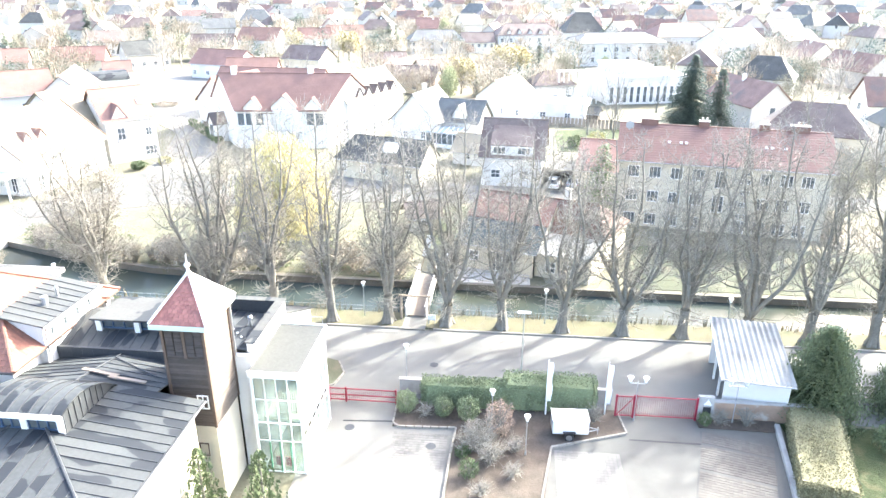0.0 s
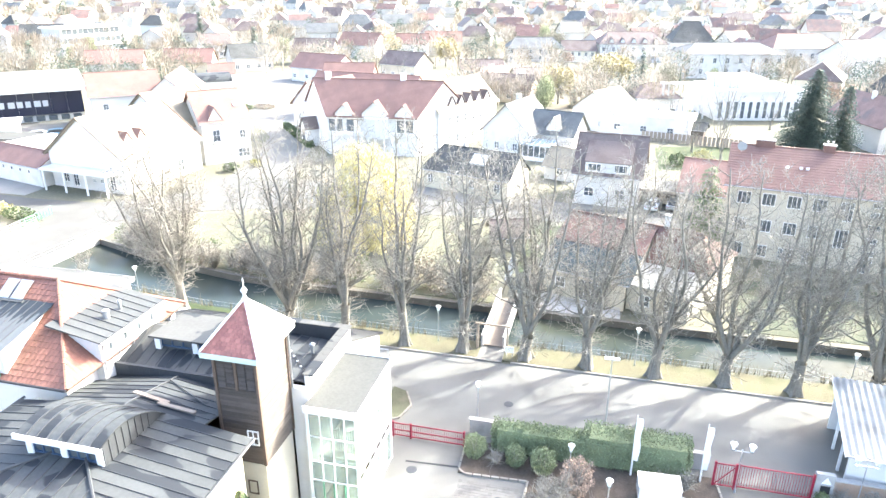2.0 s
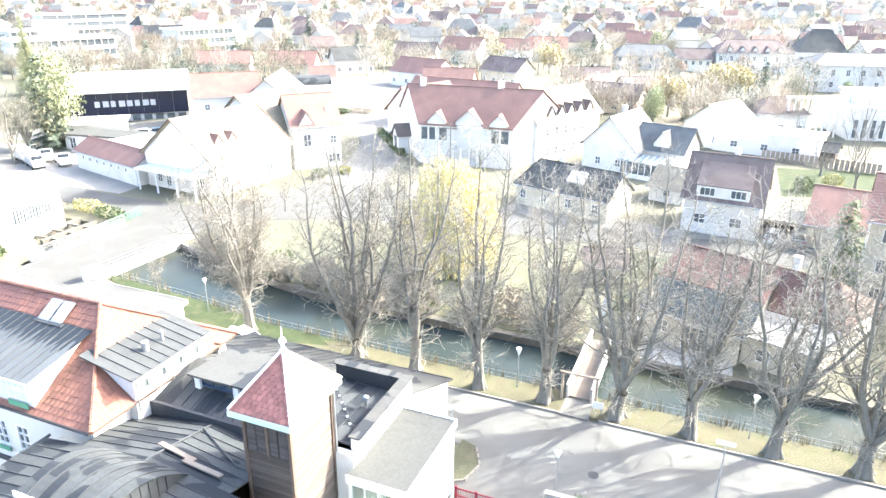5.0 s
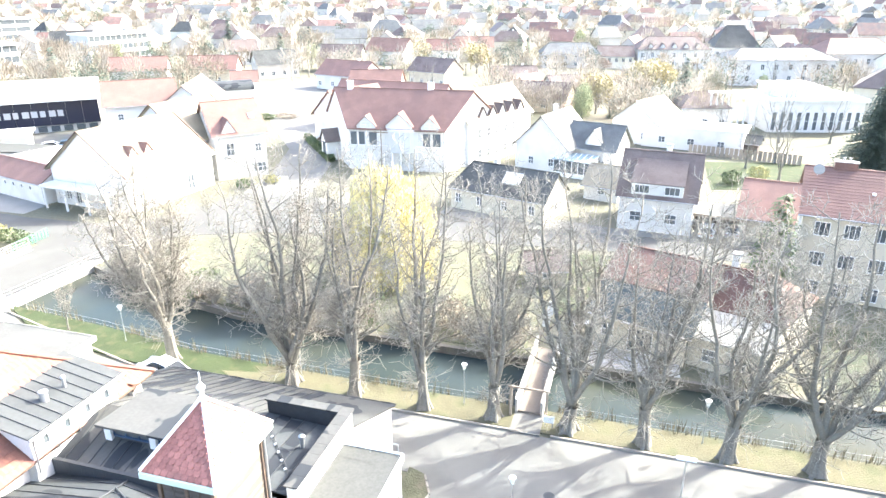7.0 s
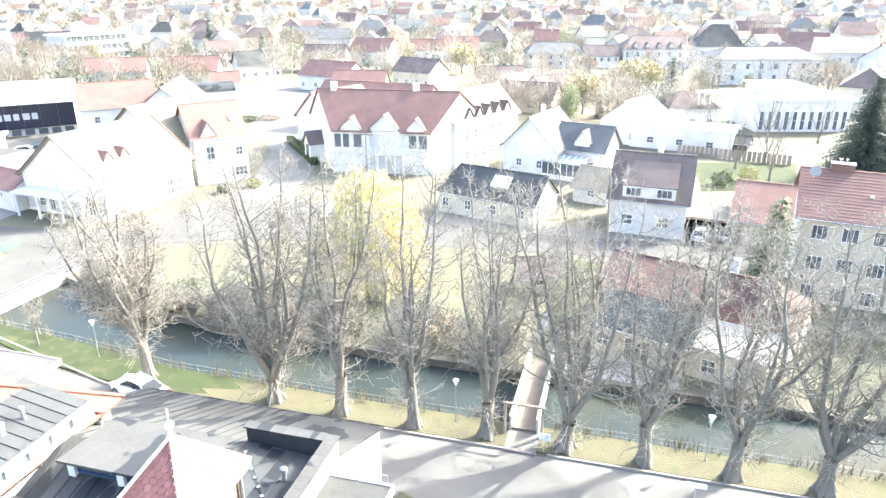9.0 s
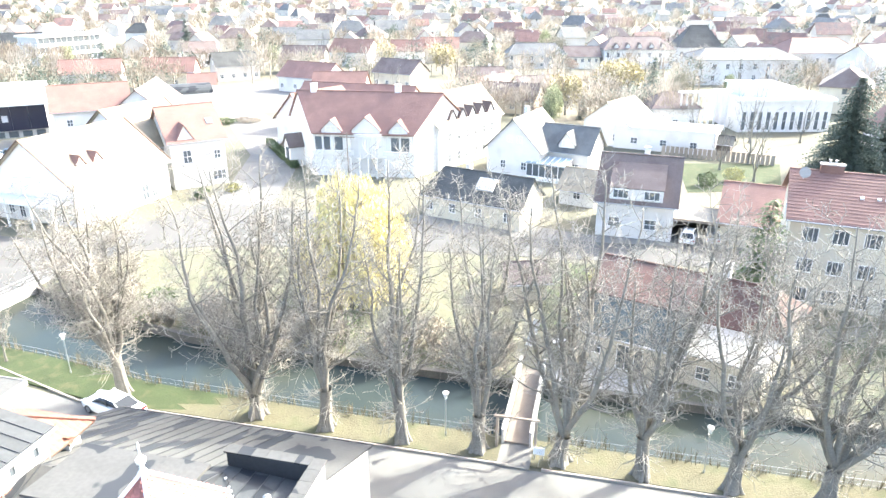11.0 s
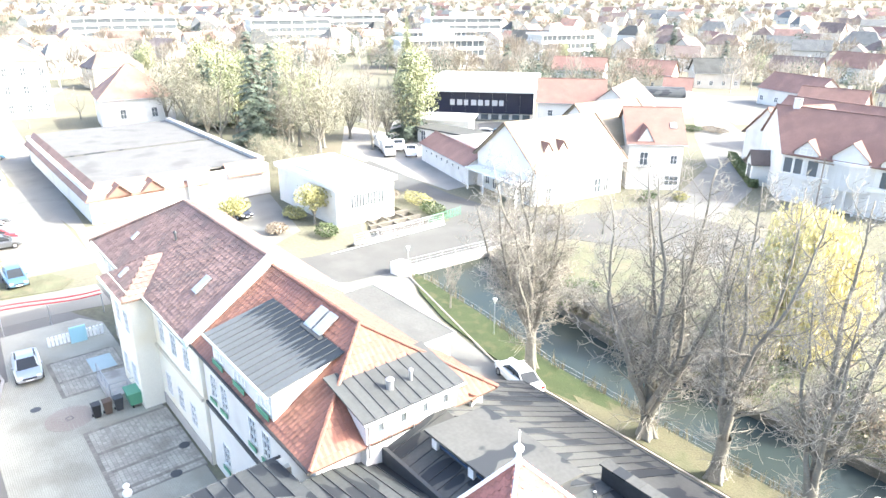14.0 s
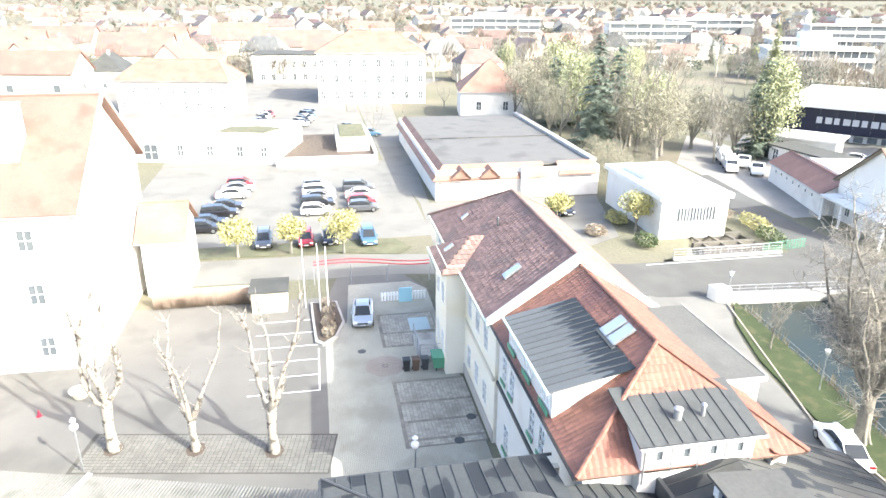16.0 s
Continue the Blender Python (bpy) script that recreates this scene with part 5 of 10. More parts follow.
# wide shed dormer with a dark sheet roof
gx0, gx1 = -37.0, -29.4
gy0, gz0, gy1, gz1 = RYF - 0.55, 10.15, 32.35, 11.02
clipped_seam_roof(org, [(gx0, gy0, gz0), (gx1, gy0, gz0), (gx1, gy1, gz1), (gx0, gy1, gz1)], (0, 1, 0), 0.55, ZINC_WET, seam_mat=ZINC_DARK)
Mesh().box(gx0 + 0.2, gx1 - 0.25, gy0 + 0.3, gy0 + 0.5, RE - 0.6, gz0 - 0.02).make("dormer_front", PLASTER_WHITE, org)
for x in (gx0 + 0.2, gx1 - 0.45):
    Mesh().side([(gy0 + 0.5, RE - 0.1), (gy1, gz1 - 0.1), (gy0 + 0.5, gz0 + 0.03)], "x", x, x + 0.2).make("dormer_cheek", PLASTER_WHITE, org)
for x in (-36.0, -33.3, -30.6):
    window(org, x, gy0 + 0.29, 8.85, 0, 1.3, 1.05, 3, 2)
    Mesh().box(x - 0.66, x + 0.66, gy0 + 0.16, gy0 + 0.2, 8.5, 8.8).make("sill_panel", GREEN_PAINT, org)
Mesh().tube([(gx0, gy0 - 0.06, gz0 - 0.04), (gx1, gy0 - 0.06, gz0 - 0.04)], 0.07, 8).make("gutter", MINT_PAINT, org)
skylight(org, -32.75, 32.75, RE + (32.75 - RYF) * rk + 0.1, math.degrees(math.atan(rk)), 0.75, 1.3)
skylight(org, -31.85, 32.75, RE + (32.75 - RYF) * rk + 0.1, math.degrees(math.atan(rk)), 0.75, 1.3)
Mesh().slab([(-33.3, 32.0, 11.0), (-31.3, 32.0, 11.0), (-31.3, 32.2, 11.1), (-33.3, 32.2, 11.1)], 0.12).make("flashing", ZINC_CLEAN, org)

annex = thing("annex", "white annexe with a low sheet metal roof", "building")
ax0, ax1, ay0, ay1 = -28.8, -25.45, 31.1, 36.15
clipped_seam_roof(annex, [(ax0, ay0 - 0.3, 10.5), (ax1, ay0 - 0.3, 9.85), (ax1, ay1 + 0.2, 9.85), (ax0, ay1 + 0.2, 10.5)], (1, 0, 0), 0.62, ZINC_CLEAN, seam_mat=ZINC_DARK)
s = Mesh()
rows = [(31.9, 8.75, 0.42, 0.6), (33.1, 8.75, 0.42, 0.6), (34.3, 8.75, 0.42, 0.6), (35.5, 8.75, 0.42, 0.6)]
wall_with_holes(s, ay0, ay1, 6.5, 9.75, [(u - w / 2, u + w / 2, z, z + hh) for u, z, w, hh in rows], lambda u, d, z: (ax1 - 0.35 - 0.25 * d, u, z))
s.make("wall", PLASTER_WHITE, annex)
for u, z, w, hh in rows:
    window(annex, ax1 - 0.35, u, z, 90, w, hh, 1, 1)
    Mesh().tube([(ax1 - 0.28, u + 0.5, 9.7), (ax1 - 0.28, u + 0.5, 8.2)], 0.03, 6).make("downpipe", STEEL, annex)
Mesh().side([(ax0, 7.0), (ax1 - 0.604, 7.0), (ax1 - 0.604, 9.8), (ax0, 10.4)], "y", ay0, ay0 + 0.25).make("wall", PLASTER_WHITE, annex)
Mesh().side([(ax0, 6), (ax1 - 0.604, 6), (ax1 - 0.604, 9.8), (ax0, 10.4)], "y", ay1 - 0.25, ay1).make("wall", PLASTER_WHITE, annex)
Mesh().tube([(ax1 + 0.07, ay0 - 0.3, 9.76), (ax1 + 0.07, ay1 + 0.2, 9.76)], 0.07, 8).make("gutter", STEEL, annex)
Mesh().tube([(ax1 + 0.05, ay0 - 0.1, 9.7), (ax1 - 0.25, ay0 + 0.1, 9.3), (ax1 - 0.25, ay0 + 0.1, 7.8)], 0.05, 8).make("downpipe", STEEL, annex)
Mesh().lathe([(0.18, 0), (0.18, 0.5), (0.21, 0.51), (0.21, 0.58), (0.08, 0.65)], 14, (-26.75, 33.05, 10.0)).make("vent", STEEL, annex)
Mesh().lathe([(0.09, 0), (0.09, 0.6), (0.13, 0.62), (0.05, 0.72)], 10, (-26.75, 34.2, 10.0)).make("vent_pipe", STEEL, annex)
# low orange lean-to roof behind the annexe
lean = thing("lean_to_roof", "small orange tiled lean-to roof", "roof")
tiled_slope(lean, [(-28.9, 37.1, 8.6), (-25.7, 37.1, 8.3), (-28.2, 40.5, 6.55), (-31.0, 40.5, 6.8)], (1, 0, 0), 0.30, 0.33, TILE_ORANGE_J)
Mesh().slab([(-28.9, 37.1, 8.5), (-25.75, 37.1, 8.2), (-28.25, 40.45, 6.45), (-31.0, 40.45, 6.7)], 2.4).make("wall", PLASTER_WHITE, lean)
Mesh().prism([(-28.8, 37.2), (-26.2, 37.2), (-28.4, 40.2), (-30.8, 40.2)], 0, 6.5).make("wall", PLASTER_WHITE, lean)
# flat-roofed rear wing of the orange-tiled house
gar = thing("rear_wing", "flat-roofed white rear wing of the orange-tiled house", "house wing")
Mesh().box(-38.25, -30.1, 35.6, 39.6, 9.2, 9.4).make("roof", mat("pale_felt", (0.125, 0.125, 0.117), 0.95, var=0.18, scale=0.35, fine=8, spec=0.15, stain=(0.10, 0.102, 0.097), stain_scale=0.3), gar)
Mesh().box(-38.3, -30.05, 39.6, 39.66, 9.14, 9.44).make("roof_edge", CONCRETE, gar)
Mesh().box(-30.1, -30.04, 35.6, 39.6, 9.14, 9.44).make("roof_edge", CONCRETE, gar)
Mesh().box(-38.1, -30.3, 39.15, 39.45, 0, 9.2).make("wall", PLASTER_WHITE, gar)
Mesh().box(-30.6, -30.3, 36.2, 39.15, 6.0, 9.2).make("wall", PLASTER_WHITE, gar)
Mesh().box(-38.1, -37.8, 36.2, 39.15, 6.0, 9.2).make("wall", PLASTER_WHITE, gar)
for x in (-36.6, -34.2, -31.8):
    window(gar, x, 39.45, 6.6, 180, 1.1, 1.5)
# cream terrace roof over the street side of the old house
ter = thing("porch_roof", "low cream tiled porch roof along the house", "roof")
tiled_slope(ter, [(-62, 39.0, 5.0), (-53.5, 39.0, 5.0), (-53.5, 44.6, 3.2), (-62, 44.6, 3.2)], (1, 0, 0), 0.30, 0.33, TILE_ORANGE_J)
Mesh().box(-61.8, -53.7, 39.0, 44.3, 0, 3.1).make("wall", PLASTER_WHITE, ter)


# ---- houses across the river and round about ----
def gable_house(name, label, x, y, rot, L, W, H, rise, wall, roof, wins=None, hips=(0, 0), chims=(), over=0.45, category="house", style=(2, 2), frame_mat=None):
    h = thing(name, label, category, m=at(x, y, 0, rot))
    house_walls(h, L, W, H, wins or {}, wall, gables=(0 if hips[0] else rise, 0 if hips[1] else rise), style=style, frame_mat=frame_mat)
    roof_gable(h, L, W, H, rise, roof, over, hips)
    for cx, cy, top in chims:
        chimney(h, cx, cy, H + rise * (1 - abs(cy) / (W / 2)) - 0.4, H + rise + top)
    return h


def gablet(h, x, y0, y1, zb, w, rise, wall, roof, glaze=True, face=-1):
    """A small gabled dormer on a slope that faces face * y; y0 is its front, y1 where it runs into the roof."""
    f = face
    Mesh().side([(x - w / 2, zb), (x + w / 2, zb), (x + w / 2, zb + 0.25 * rise), (x, zb + rise), (x - w / 2, zb + 0.25 * rise)], "y", y0, y0 - f * 0.2).make("dormer_front", wall, h)
    for sgn in (-1, 1):
        a, b = (x + sgn * (w / 2 + 0.2), zb + 0.25 * rise - 0.1), (x, zb + rise + 0.12)
        Mesh().slab([(a[0], y0 + f * 0.2, a[1]), (b[0], y0 + f * 0.2, b[1]), (b[0], y1, b[1]), (a[0], y1, a[1])], 0.1).make("dormer_roof", roof, h)
        Mesh().side([(y0, zb), (y1, zb + 0.25 * rise), (y0, zb + 0.25 * rise)], "x", x + sgn * (w / 2 - 0.06), x + sgn * w / 2).make("dormer_cheek", wall, h)
    if glaze:
        window(h, x, y0 + f * 0.01, zb + 0.12, 0 if f < 0 else 180, w * 0.55, rise * 0.5)


# apartment block with the long red roof
apt = gable_house("apartment_block", "three-storey cream apartment block with a long red tiled roof", 24.7, 82.5, -10, 22.6, 11, 8.1, 2.9, PLASTER_CREAM, TILE_RED,
                  {"s": [(u, z, 1.3, 1.35) for z in (0.3, 3.1, 6.0) for u in (-9.6, -7.2, -4.8, -2.45, 4.75, 6.8, 8.95)] + [(0.0, z, 1.2, 2.0) for z in (2.4, 5.3)] + [(2.65, z, 1.1, 0.55) for z in (1.9, 3.3, 4.7, 6.0, 7.0)] + [(2.65, 0.05, 1.1, 1.6)],
                   "w": [(-2.0, 3.1, 1.1, 1.3), (2.0, 3.1, 1.1, 1.3), (-2.0, 6.0, 1.1, 1.3), (2.0, 6.0, 1.1, 1.3)], "n": grid_windows(8, 22.6, (0.3, 3.1, 6.0), 1.1, 1.3)},
                  style=(3, 1))
for cx, w in ((-8.3, 1.9), (-2.1, 1.1), (4.5, 1.0), (8.3, 2.0)):
    c = Mesh().box(cx - w / 2, cx + w / 2, -0.3, 0.5, 10.4, 11.75).make("chimney", TILE_RED, apt)
    Mesh().box(cx - w / 2 - 0.07, cx + w / 2 + 0.07, -0.37, 0.57, 11.75, 11.84).make("cap", CONCRETE, c)
    for k in (-0.25, 0.25):
        Mesh().lathe([(0.09, 0), (0.09, 0.3), (0.13, 0.31), (0.13, 0.36)], 8, (cx + k, 0.1, 11.84)).make("chimney_pot", STEEL, c)
for cx in (-5.9, -4.6, -4.0, 4.6, 5.2, 6.6):
    Mesh().box(-0.15, 0.15, -0.12, 0.12, 0.12, 0.3).make("roof_vent", STEEL_WHITE, apt, m=pose(cx, -2.8, 9.5, math.degrees(math.atan(2.9 / 5.5)), 0, 0))
for r in range(15):                                  # lapped courses of the roof tiles
    y = -5.7 + 5.6 * r / 15
    Mesh().box(-11.74, 11.74, 0, 0.05, 0.135, 0.165).make("tile_course", TILE_RED, apt, m=pose(0, y, 8.1 + 2.9 * (1 + y / 5.5), math.degrees(math.atan(2.9 / 5.5)), 0, 0))
Mesh().lathe([(0.05, 0.0), (0.45, 0.12), (0.5, 0.2)], 14).make("satellite_dish", SHEET_PALE, apt, m=pose(-10.6, -1.6, 11.2, 70, 0, 10))
Mesh().tube([(-10.6, -1.2, 10.3), (-10.6, -1.2, 11.5)], 0.03).make("dish_mast", STEEL, apt)
garage = gable_house("garage", "low garage with a red tiled roof", 15.0, 97.6, -11, 9.4, 11.0, 2.9, 2.9, PLASTER_CREAM, TILE_RED, {}, category="garage")
port = thing("carport", "flat felt-roofed timber carport beside a red-roofed garage", "carport", m=at(7.6, 95.8, 0, -9))
Mesh().box(-3.2, 3.2, -2.7, 2.7, 2.45, 2.6).make("roof", SHEET_OLD, port)
for y in (-2.78, 2.7):
    Mesh().box(-3.28, 3.28, y, y + 0.08, 2.32, 2.64).make("fascia", WOOD_GREY, port)
for x in (-3.0, 0.0, 3.0):
    for y in (-2.5, 2.5):
        Mesh().box(x - 0.07, x + 0.07, y - 0.07, y + 0.07, 0, 2.45).make("post", WOOD_GREY, port)
Mesh().box(-3.1, 3.1, 2.56, 2.64, 0, 2.3).make("rear_boards", WOOD_DARK, port)

rh = thing("river_house", "low cream river house with an old red and slate roof", "house", m=at(-1.5, 70.5, 0, -19.1))
s = Mesh()
rows = [(0.4, 0.9, 1.0, 1.1, 2, 2), (3.1, 0.1, 2.0, 2.1, 3, 1)]
wall_with_holes(s, -1.2, 6.6, -1.4, 2.8, [(u - w / 2, u + w / 2, z, z + hh) for u, z, w, hh, *_ in rows], lambda u, d, z: (u, -6.9 + 0.3 * d, z))
s.make("wall", PLASTER_CREAM, rh)
for u, z, w, hh, a, b in rows:
    window(rh, u, -6.9, z, 0, w, hh, a, b)
s = Mesh()
rows = [(8.2, 0.6, 1.0, 1.1), (10.4, 0.6, 1.0, 1.1)]
wall_with_holes(s, 6.6, 12.05, -1.4, 2.55, [(u - w / 2, u + w / 2, z, z + hh) for u, z, w, hh in rows], lambda u, d, z: (u, -6.1 + 0.3 * d, z))
s.make("bay_wall", PLASTER_CREAM, rh)
for u, z, w, hh in rows:
    window(rh, u, -6.1, z, 0, w, hh)
Mesh().slab([(11.75, -5.8, 2.5), (12.05, -6.1, 2.5), (12.45, -2.8, 3.4), (13.5, 4.0, 3.4), (13.2, 4.0, 3.4), (12.15, -2.8, 3.4)], 4.0).make("end_wall", PLASTER_CREAM, rh)
Mesh().box(-1.2, 13.2, 3.7, 4.0, 0, 3.45).make("rear_wall", PLASTER_CREAM, rh)
Mesh().box(-1.2, -0.9, -6.6, 3.7, 0, 2.8).side([(-6.9, 2.8), (3.99, 3.5), (0, 6.1)], "x", -1.2, -0.9).make("gable_wall", PLASTER_CREAM, rh)
Mesh().side([(-6.9, 2.8), (0, 2.8), (0, 6.15), (-4.0, 4.45)], "x", 6.62, 6.9).make("cheek_wall", PLASTER_CREAM, rh)
Mesh().slab([(-1.7, -7.3, 2.8), (7.1, -7.3, 2.8), (7.1, -4.0, 4.5), (-1.7, -4.0, 4.5)], 0.14).make("slate_roof", TILE_BLUE_SLATE, rh, "blue-grey slates in a diamond lay")
Mesh().slab([(-1.7, -4.0, 4.56), (7.1, -4.0, 4.56), (7.1, 0, 6.25), (-1.7, 0, 6.25)], 0.14).make("roof", TILE_MOSSY, rh)
Mesh().slab([(7.1, -2.9, 3.62), (12.7, -2.9, 3.62), (11.2, 0, 6.25), (7.1, 0, 6.25)], 0.14).make("roof", TILE_MOSSY, rh)
Mesh().slab([(12.7, -2.9, 3.62), (13.8, 4.2, 3.62), (11.2, 0, 6.25)], 0.14).make("roof", TILE_MOSSY, rh)
Mesh().slab([(13.8, 4.2, 3.62), (-1.7, 4.2, 3.62), (-1.7, 0, 6.25), (11.2, 0, 6.25)], 0.14).make("roof", TILE_MOSSY, rh)
Mesh().tube([(-1.7, 0, 6.27), (11.2, 0, 6.27), (12.7, -2.9, 3.64)], 0.12, 6).make("ridge_cap", TILE_MOSSY, rh)
Mesh().slab([(6.91, -6.5, 2.62), (12.2, -6.5, 2.62), (12.65, -2.8, 3.58), (6.91, -2.8, 3.58)], 0.1).make("bay_roof", SHEET_PALE, rh, "pale grey sheet metal lean-to roof")
chimney(rh, 7.9, 0.2, 5.4, 7.4, 0.55, 0.55)
Mesh().tube([(-1.7, -7.38, 2.7), (7.1, -7.38, 2.7)], 0.07, 6).make("gutter", STEEL, rh)
terrace = thing("terrace", "concrete terrace with steel railing above the river", "terrace", kind="structure")
Mesh().prism([(-6.2, 60.2), (2.3, 60.2), (2.3, 61.9), (-5.6, 64.5)], -1.4, 0.05).make("slab", CONCRETE, terrace)
railing_run(terrace, [(-6.0, 60.35), (2.1, 60.35)], 0.95, 1.2, z=0.05)
wing = gable_house("garden_house", "small white garden house with pale roof", -10.2, 75.4, 20, 3.6, 3.2, 2.0, 1.1, PLASTER_CREAM, TILE_FAR_BROWN, {"s": [(0, 0.9, 1, 1)]})

dk = gable_house("dark_roof_house", "white house with a steep dark brown roof", 0.5, 97.2, -6, 8.4, 8.4, 4.5, 4.2, PLASTER_WHITE, TILE_FAR_BROWN,
                 {"s": [(-2.2, 1.2, 1.3, 1.2), (1.8, 1.2, 1.3, 1.2)], "e": [(-1.5, 1.3, 1.0, 1.2), (1.5, 4.2, 0.8, 0.7)], "w": [(0, 4.2, 1, .7)]}, chims=((0.5, 0.6, 0.9),))
Mesh().box(-2.9, 2.9, -4.3, -4.05, 4.35, 5.95).make("dormer_front", PLASTER_WHITE, dk)
Mesh().slab([(-3.0, -4.38, 5.93), (3.0, -4.38, 5.93), (3.0, -0.7, 8.1), (-3.0, -0.7, 8.1)], 0.1).make("dormer_roof", TILE_FAR_BROWN, dk)
for x in (-2.9, 2.7):
    Mesh().side([(-4.1, 4.6), (-0.9, 7.85), (-4.1, 5.93)], "x", x, x + 0.2).make("dormer_cheek", PLASTER_WHITE, dk)
for x in (-1.7, 1.7):
    window(dk, x, -4.42, 4.72, 0, 1.7, 1.0, 3, 1)

low = gable_house("low_house", "long low cream house with an almost black roof", -18.2, 97.3, -17, 13.4, 6.8, 2.9, 2.7, PLASTER_CREAM, TILE_DARK,
                  {"s": [(-5.6, 0.9, 0.9, 1.2), (-2.4, 0.9, 0.9, 1.2), (1.2, 0.9, 0.9, 1.2), (5.0, 0.9, 0.9, 1.2)], "e": [(0, 1, 0.9, 1.1)]}, hips=(1.4, 0), chims=((-2.0, 0.3, 0.7),), over=0.3)
Mesh().box(-1.2, -1.05, -3.75, 0.1, 3.0, 3.05).make("flashing", STEEL_WHITE, low)
s = Mesh().box(-1.15, 1.15, -0.9, 0.9, 0.16, 0.45)
s.make("roof_window", PLASTER_GREY, low, "wide pale roof window", pose(1.4, -1.5, 2.9 + 2.7 * (1 - 1.5 / 3.4), math.degrees(math.atan(2.7 / 3.4)), 0, 0))

gable_house("white_house", "white gabled house with a grey slate roof", -15.6, 122.0, 73, 10.5, 8.6, 4.4, 4.3, PLASTER_WHITE, TILE_SLATE,
                 {"w": [(-1.0, 5.2, 0.9, 1.1), (0.6, 5.2, 0.9, 1.1), (-1.8, 1.2, 0.9, 1.2), (1.6, 1.2, 0.9, 1.2)], "s": [(-3, 1.2, 1, 1.2), (2, 1.2, 1, 1.2)]}, chims=((1.2, 0.8, 0.9),))
wh2 = gable_house("house_wing", "white house wing with slate roof and gabled dormer", -8.8, 121.4, -17, 8.0, 7.0, 4.2, 3.0, PLASTER_WHITE, TILE_SLATE, {"s": [(-2, 1, 1.1, 1.3), (2, 1, 1.1, 1.3)], "e": [(0, 1.2, 1, 1.2)]})
gablet(wh2, 0.5, -3.5, -0.4, 4.6, 2.4, 2.2, PLASTER_WHITE, TILE_SLATE)
cons = thing("conservatory", "white framed glazed conservatory on a house", "conservatory", m=at(-11.6, 116.4, 0, -17))
for i in range(7):
    Mesh().box(-3.0 + i * 1.0 - 0.05, -3.0 + i * 1.0 + 0.05, -1.5, -1.4, 0, 2.6).make("mullion", WHITE_PAINT, cons)
    if i < 6:
        Mesh().box(-2.95 + i, -2.05 + i, -1.46, -1.44, 0.7, 2.45).make("pane", PANE, cons)
Mesh().box(-3.05, 3.05, -1.5, -1.38, 0, 0.7).make("plinth", WHITE_PAINT, cons)
Mesh().slab([(-3.2, -1.6, 2.65), (3.2, -1.6, 2.65), (3.2, 1.4, 3.2), (-3.2, 1.4, 3.2)], 0.1).make("roof", PANE_SKY, cons)
for i in range(8):
    Mesh().slab([(-3.2 + i * 0.9, -1.62, 2.72), (-3.1 + i * 0.9, -1.62, 2.72), (-3.1 + i * 0.9, 1.4, 3.27), (-3.2 + i * 0.9, 1.4, 3.27)], 0.06).make("glazing_bar", WHITE_PAINT, cons)
for sx in (-3.05, 2.95):
    Mesh().box(sx, sx + 0.1, -1.4, 1.4, 0, 2.6).make("side_frame", WHITE_PAINT, cons)

gable_house("bungalow", "white bungalow with a pale tiled roof", -6.0, 107.0, -17, 4.8, 6.0, 2.2, 2.0, PLASTER_WHITE, TILE_CREAM, {"s": [(0, .9, 1, 1.1)], "e": [(0, 0.9, 1, 1.1)]})
gable_house("gabled_house", "white gabled house with pale tiled roof", -1.5, 147.0, 62, 10, 9, 4.2, 3.4, PLASTER_WHITE, TILE_CREAM, {"w": [(0, 4.4, 1, 1), (-2, 1, 1, 1.2), (2, 1, 1, 1.2)]})
lb = thing("long_outbuilding", "long white flat-roofed outbuilding", "building", m=at(6.8, 142.5, 0, -13))
house_walls(lb, 17, 7, 3.8, {"s": [(-5, 1, 1.2, 1.1), (0, 1, 1.2, 1.1), (5, 1, 1.2, 1.1)]}, PLASTER_WHITE)
Mesh().box(-8.8, 8.8, -3.8, 3.8, 3.8, 4.05).make("roof", FLAT_WHITE, lb)
gable_house("villa", "white villa with a brown hipped roof", 8.5, 163.0, 12, 9, 9, 4.6, 2.4, PLASTER_WHITE, TILE_FAR_BROWN, {"s": grid_windows(3, 9, (1.0,), 1.1, 1.3)}, hips=(3, 3))
gable_house("garden_shed", "dark wooden garden shed", 14.5, 141.0, -15, 6, 3.5, 2.0, 0.9, WOOD_DARK, TILE_DARK, {})
fen = thing("garden_fence", "grey board fence behind a back garden", "fence")
for i in range(24):
    place("board", shared("fence_board", lambda: Mesh().box(-0.3, 0.3, -0.02, 0.02, 0, 1.7).data("board", WOOD_GREY)), fen, "", at(6 + i * 0.72, 136.5 - i * 0.17, 0, -13))

# modern pavilion
mod = thing("modern_hall", "white modern flat-roofed hall with tall window strips", "building", m=at(28.5, 168.5, 0, 14))
house_walls(mod, 18, 13, 6.0, {"s": [(-8 + 1.6 * i, 0.4, 0.9, 3.6, 1, 2) for i in range(11)]}, PLASTER_WHITE)
Mesh().box(-9.6, 9.6, -7.1, 7.1, 6.0, 6.5).make("roof", FLAT_WHITE, mod)
Mesh().box(-7.0, 2.0, -4.0, 6.0, 6.5, 8.2).make("roof_house", PLASTER_WHITE, mod)
Mesh().box(-7.4, 2.4, -4.4, 6.4, 8.2, 8.45).make("roof", FLAT_WHITE, mod)
for i in range(9):
    place("column", shared("mod_col", lambda: Mesh().box(-0.15, 0.15, -0.15, 0.15, 0, 7.4).data("column", PLASTER_WHITE)), mod, "", at(-20 + i * 1.15, -4.5))
Mesh().box(-20.6, -10.2, -5.2, -3.8, 7.4, 7.7).make("canopy", FLAT_WHITE, mod)

